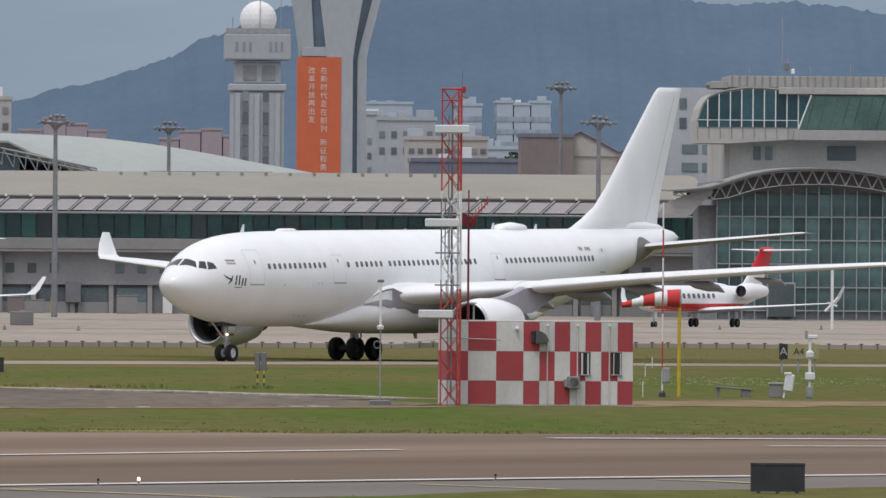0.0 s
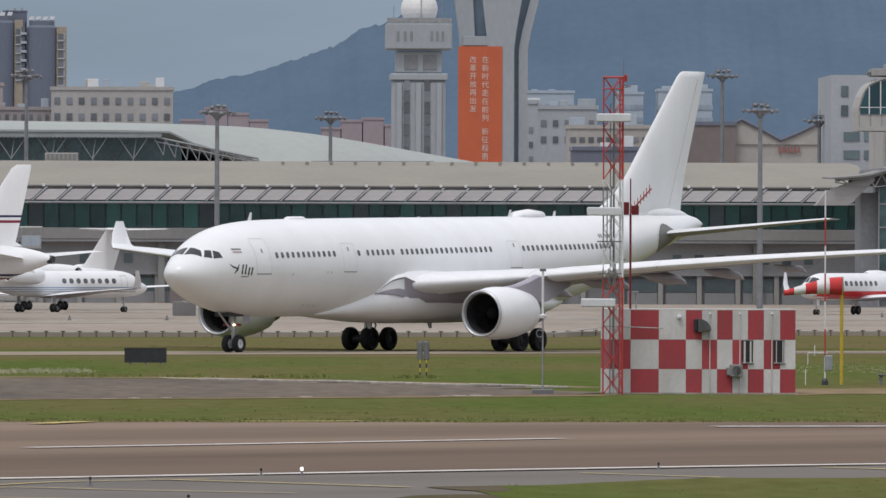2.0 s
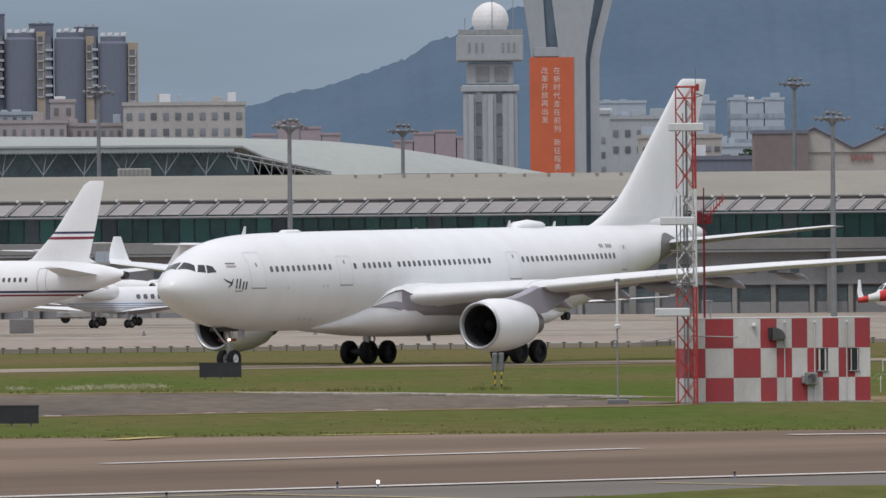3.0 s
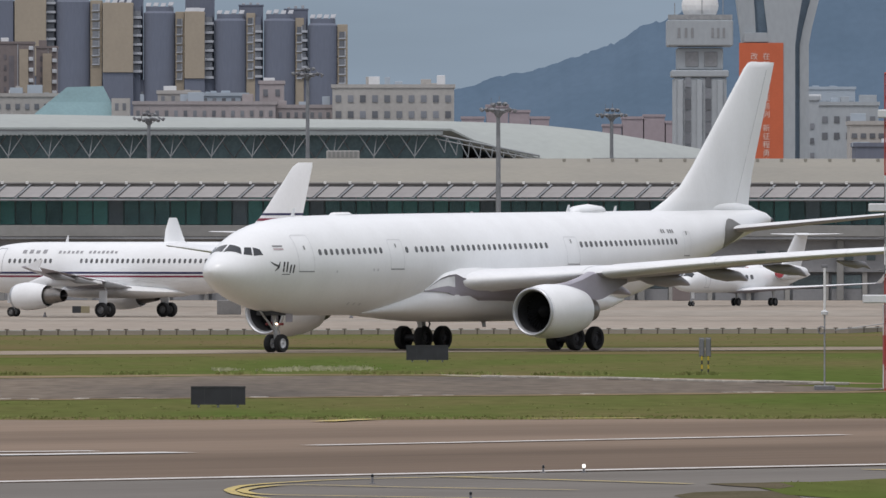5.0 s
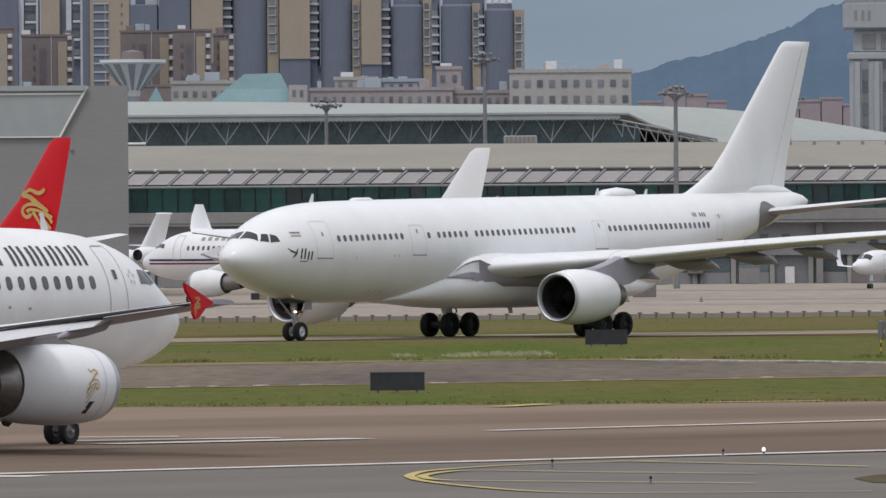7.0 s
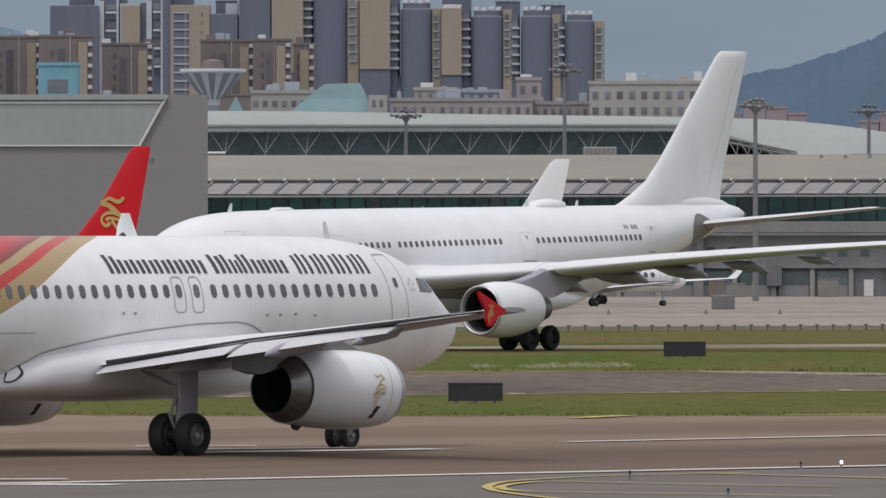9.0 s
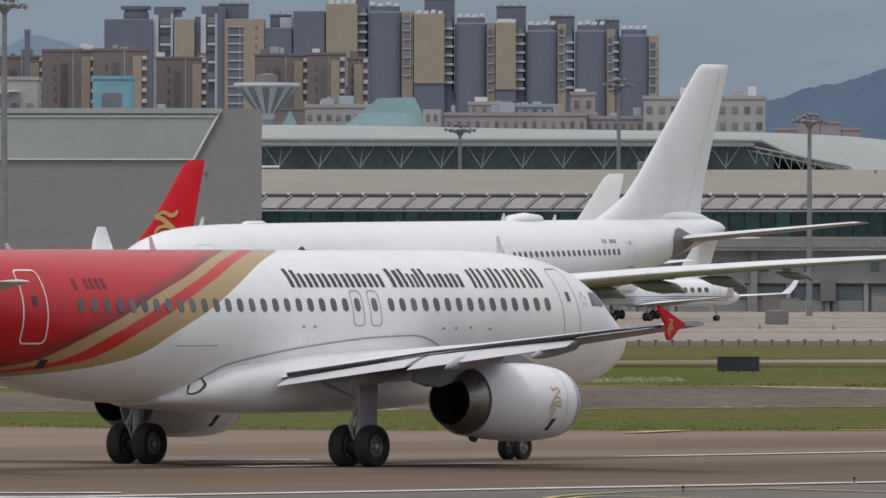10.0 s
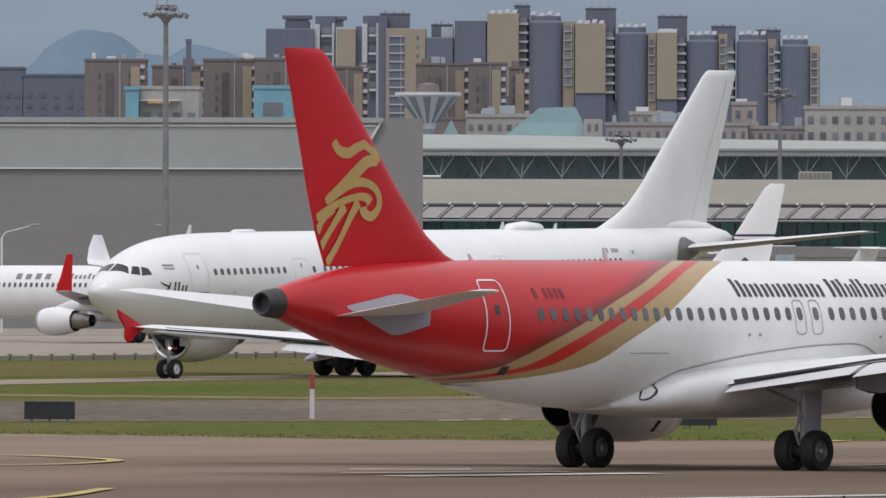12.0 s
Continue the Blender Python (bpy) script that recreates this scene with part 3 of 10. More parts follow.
        for y0, y1, f0, f1 in ((3.6, 9.2, 0.74, 0.74), (9.6, 20.5, 0.77, 0.77), (21, 28, 0.72, 0.72)):
            def wp(y, fr):
                for (p, q) in zip(sec, sec[1:]):
                    if p[0] <= y <= q[0]:
                        u = (y - p[0]) / (q[0] - p[0])
                        le, ch, z, th, tw = (p[k] + u * (q[k] - p[k]) for k in range(1, 6))
                        return Vector((X(le + fr * ch), y, z - fr * ch * math.tan(radians(tw)) + ch * th * 0.25))
            tube_in(bm, wp(y0, f0), wp(y1, f1), 0.02, 4)
        fix(bm)
        part("flap_seam", bm if sd > 0 else mirror(bm), M_SEAM, a)
        # engine and pylon
        nacelle(a, X(18.55), 9.37 * sd, 2.28, 4.6, 1.55, 1.30, 1.35, 30)
        bm = bmesh.new()
        rr = []
        for st, w, zt, zb in ((20.2, 0.05, 3.76, 3.6), (21.0, 0.2, 3.84, 3.55), (22.2, 0.27, 3.98, 3.3), (23.3, 0.3, 4.22, 3.0), (24.4, 0.32, 4.56, 2.9), (25.3, 0.3, 4.5, 3.0), (26.3, 0.26, 4.3, 3.3), (27.4, 0.15, 4.2, 3.7), (28.2, 0.04, 4.1, 3.9)):
            rr.append([(X(st), 9.37 - w, zb), (X(st), 9.37 - w * 0.9, zt - 0.12), (X(st), 9.37 - w * 0.4, zt), (X(st), 9.37 + w * 0.4, zt), (X(st), 9.37 + w * 0.9, zt - 0.12), (X(st), 9.37 + w, zb)])
        grid_faces(bm, rr, True, True, True)
        fix(bm)
        part("pylon", bm if sd > 0 else mirror(bm), M_WINGGREY, a, "grey engine pylon", True)
        # tailplane
        st = [(0.4, 50.9, 4.9, 7.0, 0.1, 0), (1.2, 51.4, 4.6, 7.06, 0.1, 0), (9.4, 56.4, 2.0, 7.95, 0.09, 0), (9.7, 56.9, 1.4, 7.98, 0.06, 0)]
        bm = mark_lit_top(wing_mesh(st, 28.85))
        part("tailplane", bm if sd > 0 else mirror(bm), M_WINGGREY, a, "swept grey tailplane", True, (M_WHITE2,))
        bm = bmesh.new()
        rows = []
        for k in range(13):
            q = 50.3 + 3.0 * k / 12
            lo = spline([(50.3, 6.55), (50.7, 6.02), (51.4, 5.9), (52.2, 6.35), (53.3, 6.98)], q)
            hi = spline([(50.3, 7.05), (50.8, 7.55), (51.3, 7.68), (52.2, 7.42), (53.3, 7.1)], q)
            rows.append([bm.verts.new(W.side_point(q, lo + (hi - lo) * i / 6, sd, 0.02)) for i in range(7)])
        for k in range(12):
            for i in range(6):
                bm.faces.new((rows[k][i], rows[k + 1][i], rows[k + 1][i + 1], rows[k][i + 1]))
        fix(bm)
        part("tailplane_seal", bm, M_SEALPLATE, a, "bare grey sliding seal plate", True)
    fin = [(0, 43.9, 11.2, 7.9, 0.06, 0), (0, 45.1, 10.1, 8.25, 0.085, 0), (0, 46.35, 8.9, 8.8, 0.09, 0), (0, 47.75, 7.65, 9.55, 0.09, 0), (0, 49.05, 6.65, 10.7, 0.09, 0), (0, 54.75, 3.15, 16.7, 0.085, 0), (0, 55.15, 2.85, 17.0, 0.06, 0), (0, 55.45, 2.55, 17.07, 0.02, 0)]
    part("fin", wing_mesh(fin, 28.85, True, 12), M_WHITE, a, "tall white tail fin", True)
    bm = pod([(X(48.2), 0, 8.1, 0.05, 0.1), (X(49.5), 0, 8.2, 0.34, 0.35), (X(51.5), 0, 8.25, 0.48, 0.5), (X(53.5), 0, 8.25, 0.45, 0.45), (X(55.2), 0, 8.2, 0.3, 0.3), (X(56.2), 0, 8.1, 0.05, 0.1)])
    part("fin_fairing", bm, M_WHITE, a, "", True)
    part("exhaust_cone", spin([(-28.45, 0.32), (-28.7, 0.27), (-28.68, 0.2), (-28.4, 0.18)], "X", 20), M_DARKMETAL, a, "", True).location.z = 7.54
    bm = bmesh.new()
    for sd in (1, -1):
        tube_in(bm, (X(53.3), sd * 0.36, 8.7), (X(57.0), sd * 0.12, 16.6), 0.012, 4)
    part("rudder_seam", fix(bm), M_SEAM, a)
    # windows
    wins = span_list(7.22, 13.1, 0.53) + [15.68] + span_list(16.63, 19.29, 0.53) + span_list(20.27, 29.83, 0.53) + span_list(33.45, 43.86, 0.53)
    add_windows(a, W, wins, 5.66, 0.26, 0.36, (1, -1), 0.0178, 7.0)
    for sd in (1, -1):
        for s0, s1, z0, z1 in ((5.3, 6.6, 4.60, 6.62), (13.95, 15.3, 4.73, 6.38), (31.8, 33.1, 5.0, 6.56), (44.9, 45.7, 5.5, 6.9)):
            bm = round_frame_in(bmesh.new(), W, s0, s1, z0, z1, sd, 0.03, 0.16)
            door = part("door", bm, M_FAINT, a, "flush white cabin door with a thin grey outline")
            patch = patch_in(bmesh.new(), W, (s0 + s1) / 2 - 0.06, (s0 + s1) / 2 + 0.06, z0 + 1.2, z0 + 1.42, sd, 0.016, 1, 2)
            part("door_window", patch, M_UNDER, door)
            sill = patch_in(bmesh.new(), W, s0, s1, z0 - 0.05, z0, sd, 0.02, 2, 1)
            part("door_sill", sill, M_UNDER, door)
        # cockpit panes
        part("windscreen", quad_patch(W, [(1.48, -2.5 * sd), (1.84, -44.5 * sd), (2.1, -29.5 * sd), (2.08, -2.5 * sd)]), M_GLASS, a, "dark cockpit windscreen")
        part("cockpit_window", quad_patch(W, [(1.92, -47.5 * sd), (2.30, -59 * sd), (2.50, -42.5 * sd), (2.24, -34 * sd)]), M_GLASS, a, "dark cockpit side pane")
        part("cockpit_window", quad_patch(W, [(2.36, -61 * sd), (2.92, -65.5 * sd), (2.86, -53 * sd), (2.58, -44.5 * sd)]), M_GLASS, a, "dark cockpit side pane")
        # emblem and marks on the nose
        bm = bmesh.new()
        on_nose = lambda u, v, sd=sd: W.side_point(u, v, sd, 0.016)
        for pts, ws in ((((3.25, 5.14), (3.5, 4.98), (3.86, 4.86)), (0.02, 0.1, 0.09)), (((3.55, 4.6), (3.78, 4.82), (3.92, 5.12)), (0.03, 0.12, 0.05)), (((4.12, 4.56), (4.22, 5.12)), (0.11, 0.11)),
                        (((4.36, 4.56), (4.46, 5.12)), (0.11, 0.11)), (((4.60, 4.50), (4.70, 4.96)), (0.11, 0.11)), (((4.84, 4.50), (4.94, 4.96)), (0.11, 0.11)), (((4.05, 4.42), (4.62, 4.42)), (0.04, 0.04))):
            ribbon_in(bm, pts, ws, on_nose)
        part("emblem", bm, M_LETTER, a, "small dark airline emblem in plain bars")
        patch = patch_in(bmesh.new(), W, 3.7, 4.35, 5.95, 6.04, sd, 0.016, 2, 1)
        part("flag_mark", patch, M_UNDER, a)
        patch = patch_in(bmesh.new(), W, 3.7, 4.35, 5.78, 5.88, sd, 0.016, 2, 1)
        part("flag_mark", patch, M_FLAG, a)
        for k in range(6):
            if k != 2:
                part("registration_bar", patch_in(bmesh.new(), W, 42.45 + 0.25 * k, 42.45 + 0.25 * k + 0.15, 6.80, 7.02, sd, 0.016, 1, 2), M_UNDER, a)
        for st, z in ((8.6, 4.5), (12.2, 4.6), (12.6, 4.6), (11.0, 2.7), (11.6, 2.68), (12.2, 2.66)):
            part("service_panel", patch_in(bmesh.new(), W, st, st + 0.16, z, z + 0.14, sd, 0.016, 1, 1), M_FAINT, a)
    # aerials and domes on the back
    part("satellite_dome", pod([(X(36.4), 0, 8.02, 0.1, 0.05), (X(36.8), 0, 8.1, 0.5, 0.28), (X(38), 0, 8.1, 0.62, 0.4), (X(39.2), 0, 8.1, 0.5, 0.3), (X(39.7), 0, 8.05, 0.1, 0.05)]), M_WHITE, a, "low white antenna dome", True)
    part("antenna_dome", pod([(X(11.9), 0, 7.75, 0.1, 0.05), (X(12.3), 0, 7.8, 0.3, 0.13), (X(13.6), 0, 7.82, 0.3, 0.13), (X(14.0), 0, 7.8, 0.1, 0.04)]), M_WHITE, a, "", True)
    for st, zt in ((8.0, 8.15), (35.7, 8.45), (40.6, 8.4)):
        bm = wing_mesh([(0, st, 0.45, zt - 0.55, 0.1, 0), (0, st + 0.3, 0.2, zt, 0.1, 0)], 28.85, True, 5)
        part("blade_antenna", bm, M_WHITE2, a)
    part("beacon", pod([(X(26), 0, 7.93, 0.1, 0.02), (X(26.1), 0, 7.95, 0.1, 0.08), (X(26.25), 0, 7.93, 0.08, 0.02)]), M_UNDER, a)
    for st in (20.5, 27.0):
        bm = wing_mesh([(0, st, 0.5, 1.75, 0.1, 0), (0, st + 0.2, 0.35, 1.35, 0.1, 0)], 28.85, True, 5)
        part("blade_antenna", bm, M_WHITE2, a)
    # landing gear
    wheels = []
    ng = new("nose_gear")
    ng.parent = a
    part("strut", tube((22.18, 0, 0.55), (22.4, 0, 2.5), 0.12, 12), M_STRUT, ng, "", True)
    bm = tube((22.18, -0.5, 0.52), (22.18, 0.5, 0.52), 0.07)
    tube_in(bm, (22.3, 0, 1.2), (23.8, 0, 2.4), 0.06)
    tube_in(bm, (22.05, 0.0, 0.7), (21.85, 0, 1.15), 0.035)
    tube_in(bm, (21.85, 0, 1.15), (22.2, 0, 1.6), 0.035)
    part("brace", fix(bm), M_STRUT, ng)
    for sd in (1, -1):
        bm = box(21.3, 21.95, sd * 0.5 - 0.02, sd * 0.5 + 0.02, 1.72, 2.3, 0.01)
        part("gear_door", bm, M_WINGGREY, ng, "grey nose gear door")
        part("light_bar", box(22.30, 22.36, sd * 0.26, sd * 0.62, 1.54, 1.68, 0.01), M_DARKRED, ng, "dark red lamp bracket")
        part("taxi_lamp", pod([(22.34, sd * 0.2, 1.62, 0.03, 0.03), (22.42, sd * 0.2, 1.62, 0.06, 0.06), (22.46, sd * 0.2, 1.62, 0.055, 0.055)], 12), M_LAMP if sd > 0 else M_GLASS, ng, "lit taxi light" if sd > 0 else "unlit taxi light")
        wheels.append((wheel(ng, (22.18, sd * 0.36, 0.52), 0.52, 0.38, M_WHITE2), 0.52))
    bm = box(22.05, 22.2, -0.36, -0.12, 1.35, 1.75, 0.01)
    part("gear_plate", bm, M_DARKRED, ng, "dull red tow bypass plate")
    part("gear_bay", box(21.3, 23.4, -0.5, 0.5, 2.1, 2.36, 0.02), M_DARKMETAL, ng, "dark open gear bay")
    for sd in (1, -1):
        mg = new("main_gear")
        mg.parent = a
        y = sd * 5.34
        part("strut", tube((0.0, y, 0.75), (0.15, y + sd * 0.1, 3.6), 0.2, 14), M_STRUT, mg, "", True)
        bm = tube((0, y, 1.6), (0.2, y - sd * 2.4, 3.0), 0.09)
        tube_in(bm, (-0.35, y, 0.95), (-0.7, y, 1.5), 0.05)
        tube_in(bm, (-0.7, y, 1.5), (-0.15, y, 2.1), 0.05)
        tube_in(bm, (0.3, y - 0.15, 1.2), (0.25, y - 0.15, 3.0), 0.03)
        part("brace", fix(bm), M_STRUT, mg)
        bm = box(-1.1, 1.1, y - 0.14, y + 0.14, 0.58, 0.86, 0.04)
        tube_in(bm, (0.99, y - 0.75, 0.69), (0.99, y + 0.75, 0.69), 0.08)
        tube_in(bm, (-0.99, y - 0.75, 0.69), (-0.99, y + 0.75, 0.69), 0.08)
        part("bogie", bm, M_STRUT, mg)
        part("gear_door", box(-0.7, 0.7, y + sd * 0.42, y + sd * 0.46, 1.75, 3.5, 0.015), M_WHITE2, mg, "white main gear door")
        for dx in (0.99, -0.99):
            part("brake_pack", tube((dx, y - 0.5, 0.69), (dx, y + 0.5, 0.69), 0.24, 14), M_DARKMETAL, mg)
        for dx in (0.99, -0.99):
            for dy in (0.70, -0.70):
                wheels.append((wheel(mg, (dx, y + dy, 0.70), 0.70, 0.50, M_DARKMETAL), 0.70))
    return a, wheels


M_LAMP = glow_mat("lit_lamp", (1.0, 0.82, 0.58), 4.5)
M_LITLENS = glow_mat("lit_lens", (1.0, 0.97, 0.9), 1.0)


# ---- narrow-body, red tail with gold bands
N_TABLES = (
         [(0, 3.34), (0.1, 3.56), (0.4, 3.82), (1.0, 4.14), (1.7, 4.54), (2.6, 5.10), (3.5, 5.46), (5, 5.76), (7, 5.90), (9, 5.92), (26, 5.92), (31, 5.87), (34, 5.70), (36.5, 5.30), (37.4, 5.06), (37.6, 4.98)],
         [(0, 3.30), (0.1, 3.08), (0.4, 2.80), (1.0, 2.46), (2, 2.14), (3.5, 1.92), (5, 1.82), (7, 1.78), (23.5, 1.78), (26, 1.92), (28, 2.20), (30.2, 2.62), (33.1, 3.18), (35.4, 3.80), (37.4, 4.42), (37.6, 4.54)],
         [(0, 0.02), (0.1, 0.28), (0.4, 0.56), (1.0, 0.90), (2, 1.32), (3.5, 1.71), (5, 1.90), (6.5, 1.97), (25, 1.975), (28, 1.82), (31, 1.44), (34, 0.92), (36, 0.56), (37.4, 0.36), (37.6, 0.3)])
N = Hull(17.71, 37.6, *N_TABLES)

EDGE = [(2.3, 33.0), (2.58, 28.6), (2.72, 27.05), (3.05, 25.1), (3.65, 23.65), (4.34, 21.83), (4.95, 20.4), (5.55, 18.67), (5.85, 17.16), (5.92, 16.5)]
BAND = [(2.35, 3.4), (2.84, 3.2), (3.19, 3.5), (3.74, 3.4), (4.45, 3.3), (4.85, 3.0), (5.34, 2.55), (5.92, 2.4)]


def livery_paint():
    m = mat("white_red_gold_livery", (0.82, 0.83, 0.81), 0.34, vary=0.025, scale=0.6, stretch=(1.1, 1, 0.5), coat=0.1, spec=0.42, col2=(0.75, 0.752, 0.745))
    n, l = m.node_tree.nodes, m.node_tree.links
    b = n["Principled BSDF"]
    src = b.inputs["Base Color"].links[0].from_socket
    uv = n.new("ShaderNodeUVMap")
    uv.uv_map = "livery"
    sep = n.new("ShaderNodeSeparateXYZ")
    ramp = n.new("ShaderNodeValToRGB")
    cr = ramp.color_ramp
    cr.interpolation = "LINEAR"
    gold, red, white, dark = (0.52, 0.36, 0.17, 1), (0.62, 0.012, 0.018, 1), (1, 1, 1, 1), (0.22, 0.03, 0.03, 1)
    stops = [(0.0, white), (0.200, white), (0.203, gold), (0.318, gold), (0.321, (0.64, 0.028, 0.024, 1)), (0.388, (0.64, 0.028, 0.024, 1)), (0.391, gold), (0.452, gold), (0.460, dark), (0.50, (0.40, 0.02, 0.02, 1)), (0.56, red), (1.0, red)]
    cr.elements[0].position, cr.elements[0].color = stops[0]
    cr.elements[1].position, cr.elements[1].color = stops[-1]
    for p, c in stops[1:-1]:
        e = cr.elements.new(p)
        e.color = c
    mul = n.new("ShaderNodeMix")
    mul.data_type, mul.blend_type = "RGBA", "MULTIPLY"
    mul.inputs[0].default_value = 1
    l.new(uv.outputs[0], sep.inputs[0])
    l.new(sep.outputs[0], ramp.inputs[0])
    l.new(src, mul.inputs[6])
    l.new(ramp.outputs[0], mul.inputs[7])
    l.new(mul.outputs[2], b.inputs["Base Color"])
    return m


M_LIVERY = livery_paint()
M_FLAP = mat("pale_flap_paint", (0.62, 0.63, 0.64), 0.42, vary=0.06, scale=0.8, stretch=(1, 0.4, 1))


def ribbon_in(bm, pts, widths, to_world, lift=0.0):
    """A flat painted band along pts in a plane; to_world lifts (u, v) onto the surface."""
    n = len(pts)
    left, right = [], []
    for i in range(n):
        a, b = Vector(pts[max(0, i - 1)]), Vector(pts[min(n - 1, i + 1)])
        d = (b - a).normalized()
        nn = Vector((-d.y, d.x)) * widths[i] / 2
        p = Vector(pts[i])
        for row, q in ((left, p + nn), (right, p - nn)):
            w = Vector(to_world(*q))
            row.append(bm.verts.new((w.x, w.y + math.copysign(lift, w.y), w.z)))
    for i in range(n - 1):
        bm.faces.new((left[i], left[i + 1], right[i + 1], right[i]))


def bend(pts, k=6):
    """Rounded reading of a coarse line."""
    out = []
    P = [Vector(p) for p in pts]
    for i in range(len(P) - 1):
        p0, p1, p2, p3 = P[max(0, i - 1)], P[i], P[i + 1], P[min(len(P) - 1, i + 2)]
        for j in range(k):
            t = j / k
            out.append(0.5 * ((2 * p1) + (p2 - p0) * t + (2 * p0 - 5 * p1 + 4 * p2 - p3) * t * t + (3 * p1 - p0 - 3 * p2 + p3) * t**3))
    out.append(P[-1])
    return out


def bird_emblem(parent, to_world, size, label, bold=1.85):
    """The gold swirl mark in plain curved bands; size is its height, the plane's u runs to the nose."""
    bm = bmesh.new()
    for layer, (pts, w0, w1) in enumerate((
            (((0.21, 0.98), (0.28, 0.91), (0.39, 0.892), (0.50, 0.935), (0.62, 0.965)), 0.035, 0.045),
            (((0.58, 0.965), (0.67, 0.92), (0.75, 0.885), (0.765, 0.82)), 0.035, 0.035),
            (((0.76, 0.835), (0.62, 0.825), (0.47, 0.735), (0.29, 0.615), (0.12, 0.515)), 0.035, 0.055),
            (((0.15, 0.535), (0.40, 0.65), (0.60, 0.665), (0.74, 0.60), (0.765, 0.49), (0.68, 0.41), (0.59, 0.43), (0.57, 0.48)), 0.05, 0.035),
            (((0.02, 0.385), (0.22, 0.485), (0.45, 0.55), (0.60, 0.552), (0.655, 0.51)), 0.05, 0.03),
            (((0.02, 0.28), (0.10, 0.385), (0.22, 0.475)), 0.05, 0.03),
            (((0.06, 0.155), (0.20, 0.32), (0.35, 0.485)), 0.05, 0.03),
            (((0.11, 0.0), (0.27, 0.19), (0.41, 0.39), (0.51, 0.52)), 0.05, 0.03))):
        line = bend(pts, 8)
        n = len(line)
        ws = [bold * (w0 + (w1 - w0) * math.sin(math.pi * min(1, i / (n - 1) * 0.9 + 0.1))) * size * (0.25 if i in (0, n - 1) else 1) for i in range(n)]
        ribbon_in(bm, [(p.x * size, p.y * size) for p in line], ws, to_world, 0.0025 * layer)
    return part("emblem", bm, M_GOLD, parent, label)


STROKES = {  # plain bars that fill the room of a character: (left, right, low, high) in shares of its cell
    "low": ((0.06, 0.34, 0.0, 0.74), (0.58, 0.86, 0.0, 0.70)),
    "tall": ((0.06, 0.34, 0.0, 1.0), (0.58, 0.86, 0.0, 0.92)),
    "bar": ((0.1, 0.62, 0.0, 1.0),),
    "three": ((0.06, 0.22, 0.0, 0.92), (0.38, 0.54, 0.0, 1.0), (0.74, 0.90, 0.0, 0.96)),
}


def name_marks(parent, hull, s_tail, s_nose, z0, z1, side, cells, label, material=None):
    """A name in plain bars on the hull's side; cells: (kind of shape, width), blank for a gap."""
    total = sum(w for _, w in cells)
    step = (s_tail - s_nose) / total
    run = 0.0
    for kind, w in cells:
        if kind != " ":
            bm = bmesh.new()
            for u0, u1, v0, v1 in STROKES[kind]:
                a, b = run + u0 * w, run + u1 * w
                st = (s_tail - step * a, s_tail - step * b) if side < 0 else (s_nose + step * a, s_nose + step * b)
                patch_in(bm, hull, min(st), max(st), z0 + (z1 - z0) * v0, z0 + (z1 - z0) * v1, side, 0.014, 1, max(1, round(4 * (v1 - v0))))
            part("name_mark", bm, material or M_LETTER, parent, label)
        run += w


def letter_bars(parent, hull, s_tail, s_nose, z0, z1, side, words, label, material=None):
    """A name in plain upright bars; words: bar heights, 1 tall, 0 gap."""
    material = material or M_LETTER
    n = len(words)
    step = (s_tail - s_nose) / n
    for i, h in enumerate(words):
        if h:
            a = s_tail - step * i if side < 0 else s_nose + step * i + step
            part("name_bar", patch_in(bmesh.new(), hull, a - step * 0.76, a - step * 0.2, z0, z0 + (z1 - z0) * h, side, 0.014, 1, 4), material, parent, label)


